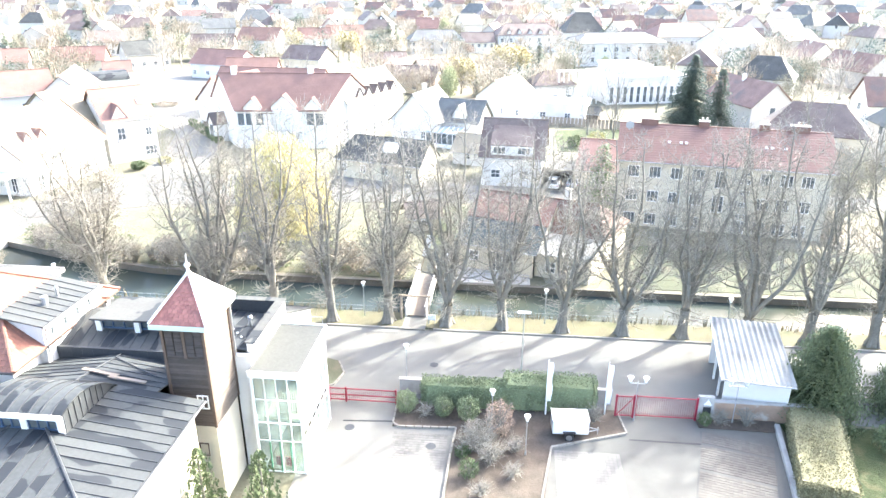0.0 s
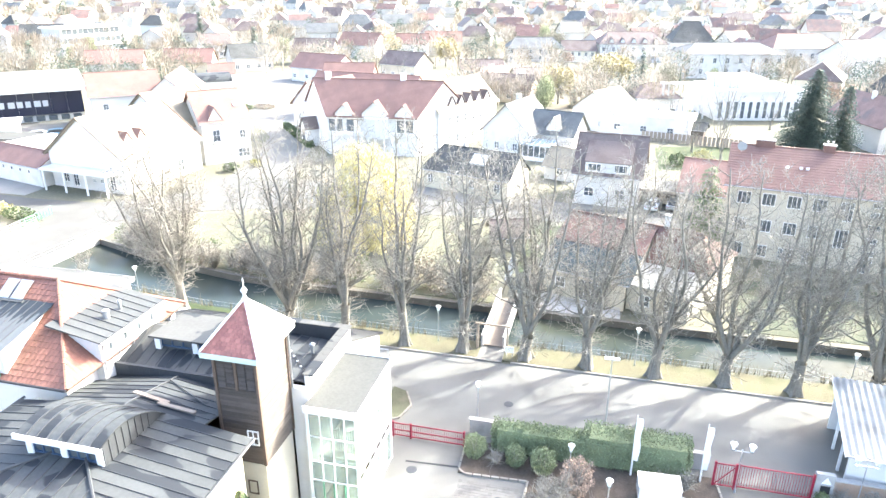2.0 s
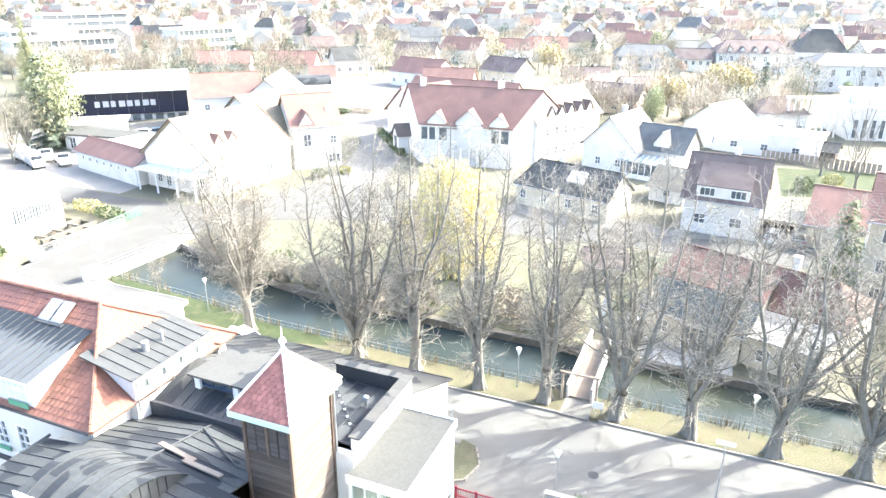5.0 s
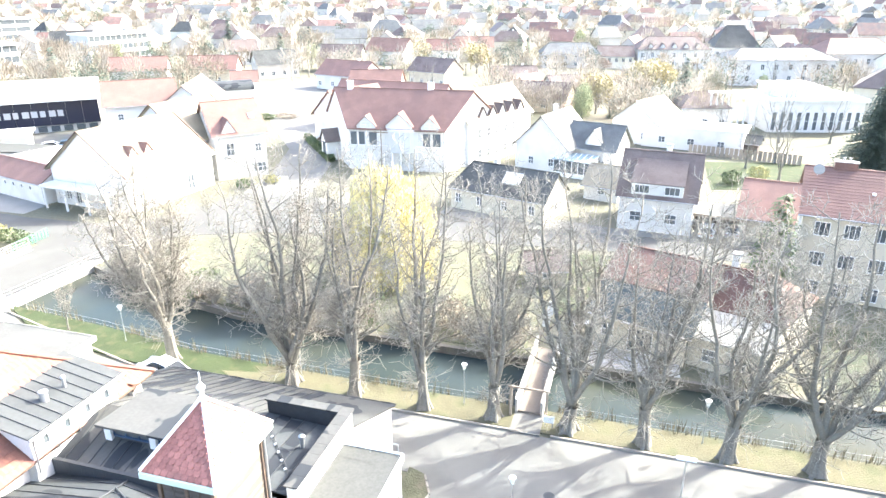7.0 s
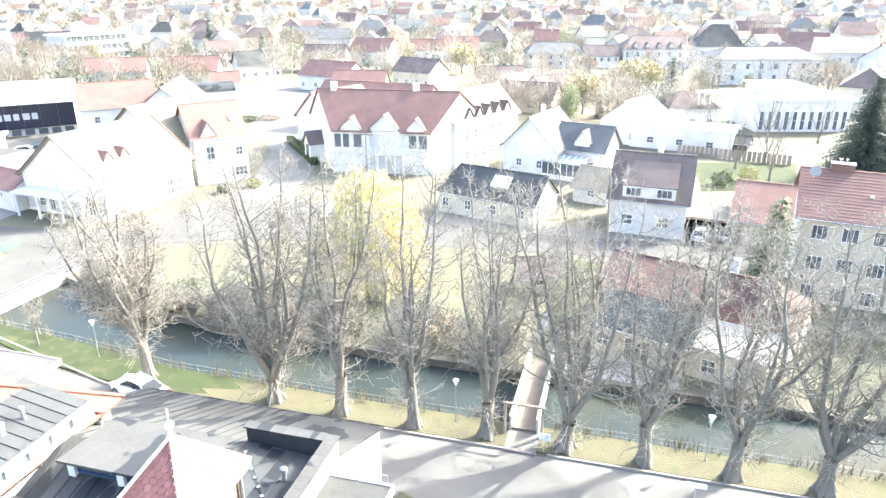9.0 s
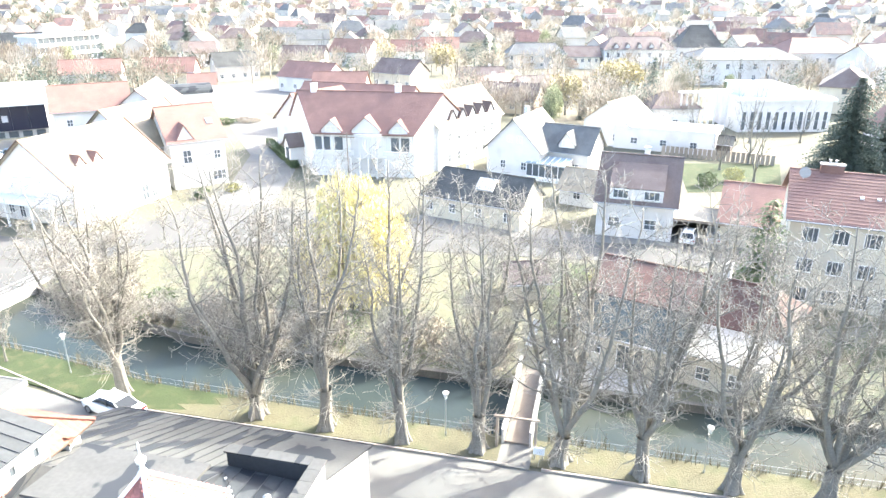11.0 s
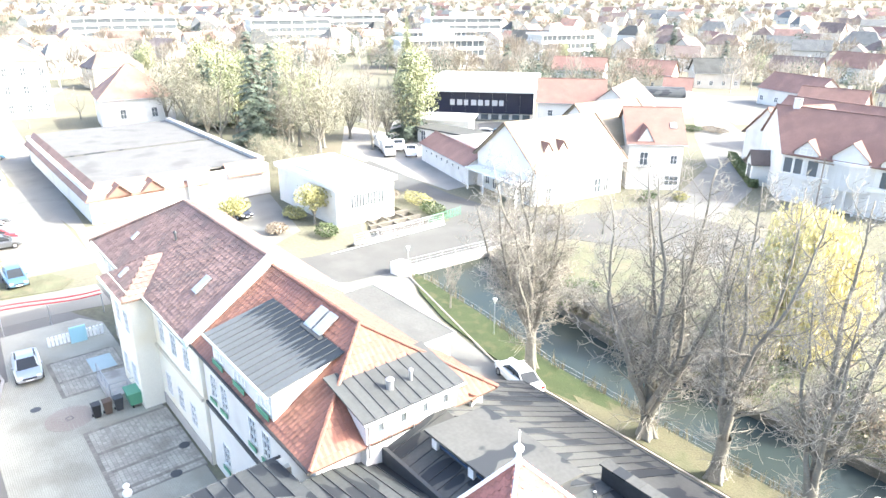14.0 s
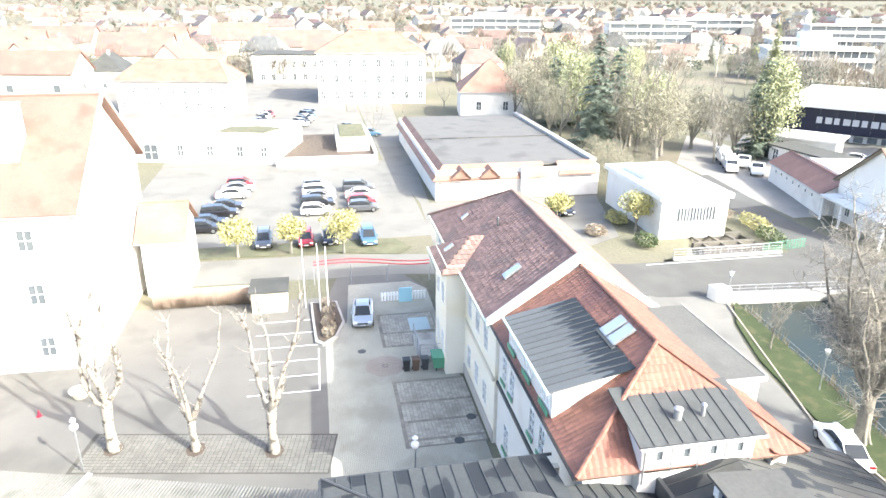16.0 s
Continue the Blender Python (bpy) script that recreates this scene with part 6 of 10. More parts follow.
# hotel: a wide gabled block with a skew left end, and a wing with dormers
HA, HB, HR, HL, HEZ, HRZ = Vector((-46.8, 111.3)), Vector((-31.3, 112.8)), Vector((-28.6, 119.0)), Vector((-51.5, 117.6)), 6.8, 11.85
HROT = math.degrees(math.atan2(HB.y - HA.y, HB.x - HA.x))
hot = thing("hotel", "white hotel block with a large red-brown tiled roof", "hotel", m=at(HA.x, HA.y, 0, HROT))
hinv = at(HA.x, HA.y, 0, HROT).inverted()


def hloc(p, z=0.0):
    return hinv @ Vector((p.x, p.y, z))


hD, hC = HB + (HR - HB) * 2, HA + (HL - HA) * 2
base4 = [hloc(p) for p in (HA, HB, hD, hC)]
Mesh().prism([(p.x, p.y) for p in base4], 0, HEZ).make("wall", PLASTER_WHITE, hot)
for p, q, r in ((HB, hD, HR), (hC, HA, HL)):
    pts = [hloc(p, HEZ), hloc(q, HEZ), hloc(r, HRZ - 0.1)]
    inner = (hloc(HA.lerp(hD, 0.5)) - hloc(r)).normalized() * 0.3
    Mesh().add(pts + [w + inner for w in pts], [(0, 1, 2), (5, 4, 3), (0, 3, 4, 1), (1, 4, 5, 2), (2, 5, 3, 0)]).make("gable_wall", PLASTER_WHITE, hot)
kf = (HRZ - HEZ) / (HL - HA).length
over = 0.6
eA, eB = HA + (HA - HL).normalized() * over + (HL - HR).normalized() * 0.35, HB + (HB - HR).normalized() * over - (HL - HR).normalized() * 0.35
eC, eD = hC + (HL - HA).normalized() * over + (HL - HR).normalized() * 0.35, hD + (HR - HB).normalized() * over - (HL - HR).normalized() * 0.35
rL, rR = HL + (HL - HR).normalized() * 0.35, HR - (HL - HR).normalized() * 0.35
ez = HEZ - over * kf + 0.12
Mesh().slab([hloc(eA, ez), hloc(eB, ez), hloc(rR, HRZ), hloc(rL, HRZ)], 0.14).make("roof", TILE_RED, hot)
Mesh().slab([hloc(eD, ez), hloc(eC, ez), hloc(rL, HRZ), hloc(rR, HRZ)], 0.14).make("roof", TILE_RED, hot)
Mesh().tube([hloc(rL, HRZ + 0.02), hloc(rR, HRZ + 0.02)], 0.11, 6).make("ridge", TILE_RED, hot)
for x, w, rs in ((3.0, 3.0, 1.9), (8.3, 4.2, 2.4), (13.2, 2.8, 1.9)):
    gablet(hot, x, -0.35, 2.6, 6.6, w, rs, PLASTER_WHITE, TILE_RED, glaze=x != 8.3)
for x, y in ((-1.5, 6.6), (12.0, 6.4)):
    chimney(hot, x, y, 11.0, 12.9, 0.9, 0.7)
cen = [(5.6, 0.2)] + [(5.6 + 6.0 * i / 8, 0.2 - 1.3 * math.sin(math.pi * i / 8)) for i in range(1, 8)] + [(11.6, 0.2)]
Mesh().prism(cen, 3.0, 6.3).make("bay", PLASTER_GREY, hot)
Mesh().prism([(x, y - 0.15) for x, y in cen], 6.3, 6.6).make("bay_cornice", PLASTER_WHITE, hot)
for i in range(5):
    Mesh().lathe([(0.16, 0), (0.16, 3.0)], 8, (5.9 + 1.35 * i, -0.9, 0)).make("column", PLASTER_WHITE, hot)
for x in (0.9, 2.2, 4.0, 12.6, 14.2):
    Mesh().box(x - 0.62, x + 0.62, -0.03, 0.06, 4.0, 6.0).make("loggia_glazing", PANE, hot)
for x in (0.2, 1.55, 2.85, 5.0, 11.9, 13.4, 15.0):
    Mesh().box(x - 0.14, x + 0.14, -0.16, 0.05, 3.9, 6.3).make("pier", PLASTER_WHITE, hot)
Mesh().box(-0.1, 15.7, -0.3, 0.05, 3.3, 3.95).make("balcony_band", PLASTER_WHITE, hot)
for x in (1.5, 3.5, 13.0):
    window(hot, x, 0.0, 0.7, 0, 1.2, 1.7)
gd = (hloc(hD) - hloc(HB)).normalized()
gang = math.degrees(math.atan2(gd.y, gd.x))
for u, z in ((2.0, 4.2), (5.0, 4.2), (8.0, 4.2), (2.0, 1.0), (5.0, 1.0), (6.6, 7.4), (8.2, 7.4)):
    p = hloc(HB) + gd * u
    window(hot, p.x, p.y, z, gang, 0.9, 1.5)
gd = (hloc(HA) - hloc(hC)).normalized()
gang = math.degrees(math.atan2(gd.y, gd.x))
for u, z in ((3.0, 4.0), (6.0, 4.0), (9.0, 4.0), (12.5, 4.0), (6.0, 7.3), (9.0, 7.3), (10.5, 1.0)):
    p = hloc(hC) + gd * u
    window(hot, p.x, p.y, z, gang, 0.9, 1.5)
porch = thing("hotel_porch", "small white gabled porch with a brown roof at the hotel", "porch", m=at(-52.6, 116.8, 0, HROT - 52))
Mesh().box(-1.4, 1.4, -1.2, 1.6, 0, 3.4).side([(-1.4, 3.4), (1.4, 3.4), (0, 5.0)], "y", -1.2, 1.6).make("wall", PLASTER_WHITE, porch)
for sg in (-1, 1):
    Mesh().slab([(sg * 1.7, -1.5, 3.2), (0, -1.5, 5.15), (0, 1.6, 5.15), (sg * 1.7, 1.6, 3.2)], 0.12).make("roof", TILE_FAR_BROWN, porch)
Mesh().box(-0.7, 0.7, -1.26, -1.18, 0.1, 3.0).make("door_glass", PANE, porch)
# the sun on the wing's roof is painted in as cream tile
hot2 = gable_house("hotel_wing", "white hotel wing with a row of gabled dormers", -29.2, 127.0, 65, 17, 9, 7.0, 4.1, PLASTER_WHITE, TILE_CREAM,
                   {"s": [(-5.6 + 2.3 * i, z, 0.9, 1.5) for i in range(6) for z in (0.9, 4.2)], "e": [(-2, 4.2, .9, 1.5), (2, 4.2, .9, 1.5), (0, 7.6, .9, 1.2)]}, over=0.4)
for i in range(5):
    gablet(hot2, -4.6 + 2.6 * i, -4.2, -1.4, 7.2, 1.7, 1.8, PLASTER_WHITE, TILE_FAR_BROWN)
gable_house("hotel_side_house", "white hotel side wing with red roof", -54.5, 131.5, 68, 12, 9, 5.6, 4.2, PLASTER_WHITE, TILE_RED, {"s": grid_windows(4, 13, (0.9, 3.5), 1, 1.4), "w": [(-2, 1, 1, 1.4), (2, 1, 1, 1.4)]})
gable_house("rear_house", "white house with a long red roof behind the hotel", -51.8, 145.7, -6, 23.6, 10, 5.5, 3.6, PLASTER_WHITE, TILE_RED, {"s": grid_windows(7, 23.6, (3.2,), 1, 1.3)})

# big gabled house on the corner
yel = gable_house("corner_house", "large white gabled house with a pale cream roof", -70.0, 90.2, 83, 15.5, 13.6, 5.0, 5.1, PLASTER_WHITE, TILE_CREAM,
                  {"w": [(-4.4, 0.4, 1.0, 2.1), (-2.4, 1.2, 0.6, 0.6), (-1.0, 1.2, 0.6, 0.6), (2.4, 0.4, 1.0, 2.1), (4.2, 0.8, 1.0, 1.4)], "s": [(-5.6, 0.5, 1.1, 2.0), (3.2, 0.5, 1.3, 2.1), (4.8, 0.5, 1.0, 2.1)]}, over=0.5)
def verge(h, L, W, H, rise, over, material, ends=(-1, 1)):
    """Dark verge boards up the gables and a ridge line."""
    k = rise / (W / 2)
    for e in ends:
        x = e * (L / 2 + over)
        for sg in (-1, 1):
            y, z = sg * (W / 2 + over), H - k * over
            Mesh().add([(x - 0.13, y, z + 0.16), (x + 0.13, y, z + 0.16), (x + 0.13, 0, H + rise + 0.16), (x - 0.13, 0, H + rise + 0.16), (x - 0.13, y, z + 0.28), (x + 0.13, y, z + 0.28), (x + 0.13, 0, H + rise + 0.28), (x - 0.13, 0, H + rise + 0.28)],
                       [(0, 3, 2, 1), (4, 5, 6, 7), (0, 1, 5, 4), (1, 2, 6, 5), (2, 3, 7, 6), (3, 0, 4, 7)]).make("verge", material, h)


verge(yel, 15.5, 13.6, 5.0, 5.1, 0.5, WOOD_TRIM)
for x in (-4.2, -1.6):
    gablet(yel, x, -4.6, -1.2, 6.0, 1.8, 1.9, PLASTER_WHITE, TILE_RED)
Mesh().box(-10.4, -7.9, -6.0, 6.2, 3.0, 3.25).make("canopy", FLAT_WHITE, yel)
for y in (-5.6, -2.0, 2.0, 5.8):
    Mesh().box(-10.2, -10.0, y - 0.1, y + 0.1, 0, 3.0).make("post", WHITE_PAINT, yel)
yb2 = gable_house("gabled_townhouse", "white gabled house with pale cream roof", -71.5, 104.0, 83, 12, 12.0, 6.0, 5.0, PLASTER_WHITE, TILE_CREAM, {"w": [(0, 7.6, 1, 1.2)], "s": [(0, 3, 1, 1.4)]})
verge(yb2, 12, 12.0, 6.0, 5.0, 0.45, WOOD_TRIM)
yb = gable_house("balcony_house", "white house with red tiled roof and small balcony", -64.2, 105.4, 47, 7.6, 11, 6.9, 4.0, PLASTER_WHITE, TILE_RED,
                 {"s": [(2.6, 0.7, 1.9, 1.4, 3, 2), (-1.6, 3.6, 1.2, 1.9), (2.6, 3.8, 1.0, 1.3)], "e": [(-3, 0.4, 1, 2), (1, 0.4, 1, 2), (-2, 3.8, 1, 1.4)]})
gablet(yb, -1.6, -5.5, -1.8, 6.4, 2.2, 2.6, PLASTER_WHITE, TILE_RED)
skylight(yb, 2.6, -3.0, 6.9 + 4.0 * (1 - 3.0 / 5.5) + 0.14, math.degrees(math.atan(4.0 / 5.5)), 0.9, 1.1)
bal = Mesh().box(-2.5, -0.7, -6.4, -5.5, 3.4, 3.55).make("balcony", CONCRETE, yb)
for i in range(8):
    Mesh().box(-2.5 + i * 0.25, -2.46 + i * 0.25, -6.4, -6.36, 3.55, 4.45).make("baluster", BLACK_METAL, bal)
rw = gable_house("red_wing", "low white wing with a red tiled pent roof", -86.2, 86.6, -15, 17.5, 5.2, 3.0, 1.5, PLASTER_WHITE, TILE_RED, {"s": [(-6.6 + 2.1 * i, 1.7, 0.6, 0.6, 1, 1) for i in range(7)]}, over=0.35)
fw = thing("flat_wing", "white flat-roofed shop wing", "building", m=at(-84.5, 92.5, 0, -15))
house_walls(fw, 15, 7, 3.6, {}, PLASTER_WHITE)
Mesh().box(-7.8, 7.8, -3.8, 3.8, 3.6, 3.9).make("roof", FLAT_WHITE, fw)
gable_house("red_roof_house", "pale house with red tiled roof", -98.5, 127.0, 42, 13, 11, 6.4, 3.8, PLASTER_GREY, TILE_RED, {"s": [(-4, 3.6, 1, 1.2), (-4, 1, 1, 1.2), (1, 3.6, 1, 1.2)], "w": [(0, 3.5, 1, 1.2)]})
gable_house("grey_gable_house", "white gabled house with dark brown roof", -91.0, 134.0, 114, 19, 10, 5.4, 4.2, PLASTER_WHITE, TILE_FAR_BROWN, {"w": [(0, 6.2, 0.9, 1.1), (-2, 3, 1, 1.3), (2, 3, 1, 1.3)]})
gable_house("grey_gable_house", "white gabled house with dark brown roof", -84.5, 127.5, 114, 10, 8, 4.4, 3.6, PLASTER_WHITE, TILE_FAR_BROWN, {"w": [(0, 5.0, 0.9, 1.1)]})
cylr = thing("barrel_roof_hall", "hall with a grey ribbed barrel roof", "building", m=at(-99, 158, 0, 40))
house_walls(cylr, 11, 8, 4.6, {"s": grid_windows(4, 11, (1.2,), 1, 1.2)}, PLASTER_GREY)
s = Mesh()
bow = [(-4.2 * math.cos(math.pi * i / 10), 4.6 + 1.7 * math.sin(math.pi * i / 10)) for i in range(11)]
s.band([(-5.7, y, z) for y, z in bow], [(5.7, y, z) for y, z in bow], 0.12)
s.make("barrel_roof", ZINC, cylr)
for sx in (-5.5, 5.2):
    Mesh().side([(-4.0 * math.cos(math.pi * i / 10), 4.6 + 1.6 * math.sin(math.pi * i / 10)) for i in range(11)], "x", sx, sx + 0.3).make("gable_wall", PLASTER_GREY, cylr)
gable_house("small_red_house", "small white house with red roof", -99.5, 166.5, 30, 6, 6, 5.4, 2.2, PLASTER_WHITE, TILE_RED, {"s": [(0, 2, 1, 1)]})

# supermarket with a dark sign wall
mk = thing("supermarket", "supermarket hall with a navy front panel under a white roof", "building", m=at(-129.5, 131.5, 0, 43))
house_walls(mk, 24, 32, 6.0, {}, PLASTER_WHITE)
Mesh().box(-13.0, 13.0, -18.4, 16.4, 6.3, 6.9).make("roof", FLAT_WHITE, mk)
Mesh().box(-11.9, 11.9, -15.8, 15.8, 6.0, 6.3).make("roof_base", PLASTER_GREY, mk)
for i in range(8):
    Mesh().box(-12 + 3.0 * i + 0.015, -9 + 3.0 * i - 0.015, -16.5, -16.25, 1.5, 6.1).make("front_panel", NAVY, mk)
sgn = thing("sign", "row of pale grey sign shapes on a dark panel", "sign", m=at(-129.5, 131.5, 0, 43))
for i in range(8):
    x = -6.4 + 1.55 * i
    w = (1.0, 1.15, 0.9, 1.2, 1.1, 0.95, 1.2, 1.0)[i]
    Mesh().box(x, x + w, -16.62, -16.5, 3.2, 4.4).make("sign_bar", SIGN_GREY, sgn)
for i in range(10):
    Mesh().box(-11 + 2.3 * i, -9.4 + 2.3 * i, -16.35, -16.26, 0.2, 1.3).make("shop_window", PANE, mk)
can = thing("shop_canopy", "low white flat-roofed canopy building", "building", m=at(-113.5, 105.5, 0, 40))
house_walls(can, 12, 7, 2.7, {"s": [(-3, 0.2, 1.2, 2.0)]}, PLASTER_GREY)
Mesh().box(-6.6, 6.6, -4.2, 4.2, 2.7, 3.0).make("roof", FLAT_WHITE, can)
for i in range(11):
    Mesh().box(-6.4 + 1.2 * i, -6.3 + 1.2 * i, -4.1, 4.1, 3.0, 3.1).make("rib", STEEL, can)
can2 = thing("shop_canopy", "long white flat-roofed shed", "building", m=at(-101, 98.5, 0, 8))
house_walls(can2, 15, 5, 2.6, {"s": [(-6, 0.2, 1.2, 2.0)]}, PLASTER_WHITE)
Mesh().box(-7.8, 7.8, -2.9, 2.9, 2.6, 2.85).make("roof", FLAT_ROOF, can2)


def office(x, y, rot, L, W, floors, label, bay=2.2):
    o = thing("office_block", label, "office building", m=at(x, y, 0, rot))
    H = 3.3 * floors
    Mesh().box(-L / 2 + 0.4, L / 2 - 0.4, -W / 2 + 0.4, W / 2 - 0.4, 0, H).make("core", PLASTER_GREY, o)
    for f in range(floors):
        z = 3.3 * f
        Mesh().box(-L / 2, L / 2, -W / 2, W / 2, z, z + 1.15).make("spandrel", PLASTER_WHITE, o)
        n = int(L / bay)
        for i in range(n):
            a = -L / 2 + 0.4 + (L - 0.8) * i / n
            b = a + (L - 0.8) / n
            Mesh().box(a + 0.12, b - 0.12, -W / 2 + 0.3, -W / 2 + 0.38, z + 1.2, z + 3.2).make("pane", PANE, o)
            if i % 3 == 0:
                Mesh().box(a - 0.15, a + 0.1, -W / 2 + 0.05, -W / 2 + 0.39, z + 1.15, z + 3.3).make("pier", PLASTER_WHITE, o)
        for i in range(5):
            b = -W / 2 + 0.6 + (W - 1.2) * i / 5
            Mesh().box(L / 2 - 0.38, L / 2 - 0.3, b, b + (W - 1.2) / 5 - 0.3, z + 1.2, z + 3.2).make("pane", PANE, o)
    Mesh().box(-L / 2 - 0.3, L / 2 + 0.3, -W / 2 - 0.3, W / 2 + 0.3, H, H + 0.6).make("roof", FLAT_WHITE, o)
    Mesh().box(-L / 6, L / 6, -W / 5, W / 5, H + 0.6, H + 3.0).make("roof_house", PLASTER_WHITE, o)
    return o


office(-212, 182, 66, 32, 15, 3, "white office block with dark window bands")
office(-209, 246, 74, 26, 13, 3, "white office block with dark window bands and flat roof")
office(-255, 214, 70, 34, 14, 3, "pale office block with ribbon windows behind trees")

# white box by the channel
bx = thing("white_box_building", "plain white flat-roofed building with a glazed strip", "building")
s = Mesh()
wall_with_holes(s, 57.0, 65.3, 0, 4.7, [(59.0, 63.8, 2.0, 3.7)], lambda u, d, z: (-73.2 - 0.3 * d, u, z))
s.box(-88.5, -73.5, 57.0, 57.3, 0, 4.7).box(-88.5, -73.5, 65.0, 65.3, 0, 4.7).box(-88.5, -88.2, 57.3, 65.0, 0, 4.7)
s.make("wall", PLASTER_WHITE, bx)
Mesh().box(-88.9, -72.9, 56.6, 65.7, 4.7, 5.25).make("roof", FLAT_WHITE, bx)
Mesh().box(-86, -80, 58, 60.5, 5.25, 5.9).make("roof_light", FLAT_WHITE, bx)
for i in range(12):
    Mesh().box(-73.36, -73.32, 59.02 + 0.4 * i, 59.38 + 0.4 * i, 2.02, 3.68).make("pane", PANE, bx)
    Mesh().box(-73.34, -73.18, 59.36 + 0.4 * i, 59.42 + 0.4 * i, 2.0, 3.7).make("mullion", WHITE_PAINT, bx)
weir = thing("weir", "concrete sluice channel beside the bridge", "weir", kind="structure")
for x in (-73.5, -70.8, -68.6):
    Mesh().box(x - 0.25, x + 0.25, 60.0, 67.6, -2.2, 0.3).make("pier", BANK_STONE, weir)
for y in (61.2, 63.4, 65.6):
    Mesh().box(-73.2, -68.8, y - 0.15, y + 0.15, 0.0, 0.22).make("beam", BANK_STONE, weir)

# market hall with a felt roof
mh = thing("market_hall", "low white market hall with flat felt roof and red tiled edge", "building")
for a in ((-134, -92.6, 34.2, 34.5), (-134, -92.6, 57.2, 57.5), (-134, -133.7, 34.5, 57.2), (-92.9, -92.6, 34.5, 57.2)):
    Mesh().box(*a, 0, 4.2).make("wall", PLASTER_WHITE, mh)
Mesh().box(-133.8, -94.0, 35.3, 57.0, 4.2, 4.45).make("roof", FLAT_GREY, mh)
Mesh().box(-133.8, -94.0, 56.6, 57.5, 4.45, 4.9).make("parapet", CONCRETE, mh)
Mesh().box(-112.6, -112.2, 35.3, 56.6, 4.45, 4.6).make("roof_joint", ZINC_LIGHT, mh)
Mesh().slab([(-134, 33.7, 3.0), (-92.0, 33.7, 3.0), (-93.8, 35.4, 4.75), (-134, 35.4, 4.75)], 0.12).make("tiled_edge", TILE_FAR_ORANGE, mh)
Mesh().slab([(-92.0, 33.7, 3.0), (-92.0, 49.5, 3.0), (-93.8, 49.5, 4.75), (-93.8, 35.4, 4.75)], 0.12).make("tiled_edge", TILE_FAR_ORANGE, mh)
Mesh().slab([(-92.0, 51.5, 3.2), (-92.0, 57.0, 3.2), (-93.8, 57.0, 4.75), (-93.8, 51.5, 4.75)], 0.12).make("tiled_edge", TILE_FAR_ORANGE, mh)
for y in (37.6, 41.6):
    for sg in (-1, 1):
        Mesh().slab([(-91.4, y + sg * 1.5, 3.3), (-91.4, y, 4.7), (-94.0, y, 4.7), (-94.0, y + sg * 1.5, 3.3)], 0.1).make("gablet_roof", TILE_FAR_ORANGE, mh)
    Mesh().side([(y - 1.35, 3.2), (y + 1.35, 3.2), (y, 4.5)], "x", -91.9, -91.7).make("gablet_front", TILE_FAR_ORANGE, mh)
Mesh().box(-92.5, -92.3, 38.0, 45.5, 2.5, 3.6).make("name_board", WHITE_PAINT, mh, "long white board with faint grey writing")
for i in range(9):
    Mesh().box(-92.29, -92.26, 38.5 + 0.72 * i, 38.95 + 0.72 * i, 2.8, 3.3).make("letter_bar", PLASTER_GREY, mh)
for y in (34.9, 36.0, 37.1):
    window(mh, -92.6, y, 0.4, 90, 0.95, 2.1, 1, 2, BLUE_PAINT)
for y in (47.0, 53.0, 54.2):
    window(mh, -92.6, y, 2.2, 90, 0.9, 0.6, 1, 1)
Mesh().lathe([(0.5, 0), (0.5, 4.6)], 10, (-92.0, 46.4, 0)).make("column", PLASTER_WHITE, mh)

gable_house("pyramid_roof_house", "white house with an orange tiled pyramid roof", -160.5, 58.5, 82, 14, 13.5, 6.3, 6.0, PLASTER_WHITE, TILE_FAR_ORANGE, {"s": [(-3, 2.0, 1.2, 2.0), (3, 2.0, 1.2, 2.0)]}, hips=(6.7, 6.7))

# tall house at the yard
tal = gable_house("town_house", "tall white three-storey house with an orange tiled roof", -63.0, -15.1, 90, 34, 18.4, 12.5, 6.4, PLASTER_WHITE, TILE_SALMON,
                  {"s": [(u, z, 1.1, 1.6) for z in (1.2, 5.4, 9.5) for u in (-12, -8.5, -5, -1.5, 2.5, 6, 9.5, 13.6)], "e": [(u, z, 1.1, 1.6) for z in (1.2, 5.4, 9.5) for u in (-6.5, -2.2, 2.2, 6.5)]}, over=0.6)
verge(tal, 34, 18.4, 12.5, 6.4, 0.6, PLASTER_WHITE)
chimney(tal, 11.6, -4.6, 14.0, 19.0, 2.6, 2.2)
gable_house("side_annex", "low white annexe with an orange roof", -69.8, 4.4, 90, 3.6, 6.8, 5.6, 2.4, PLASTER_WHITE, TILE_FAR_ORANGE, {"e": [(0, 1, 1, 1.3)]})
lw = thing("low_white_building", "long low white building with planted flat roof", "building", m=at(-127, 0, 0, 76))
house_walls(lw, 30, 13, 4.6, {"s": [(-12, 0.4, 2.0, 2.6), (-7, 0.4, 2.4, 2.6), (-2, 1.2, 1.1, 1.8), (3, 1.2, 1.1, 1.8), (8, 1.2, 1.1, 1.8), (12, 1.2, 1.1, 1.8)]}, PLASTER_WHITE)
Mesh().box(-15.4, 15.4, -6.9, 6.9, 4.6, 4.95).make("roof", FLAT_WHITE, lw)
Mesh().prism([(4, -5), (12, -5.4), (13.5, -1), (9, 0.5), (4.5, -1)], 4.95, 5.1).make("roof_planting", GRASS, lw)
pl = thing("terrace_wall", "white terrace walls with planted beds", "wall", kind="structure")
Mesh().box(-116, -115.6, 12, 28.4, 0, 1.5).box(-136, -116, 28.0, 28.4, 0, 2.0).make("wall", PLASTER_WHITE, pl)
Mesh().box(-135.5, -116.1, 12.2, 27.9, 0, 1.3).make("bed", SOIL, pl)
Mesh().box(-132, -120, 22, 27.5, 1.3, 3.6).make("low_block", PLASTER_WHITE, pl)
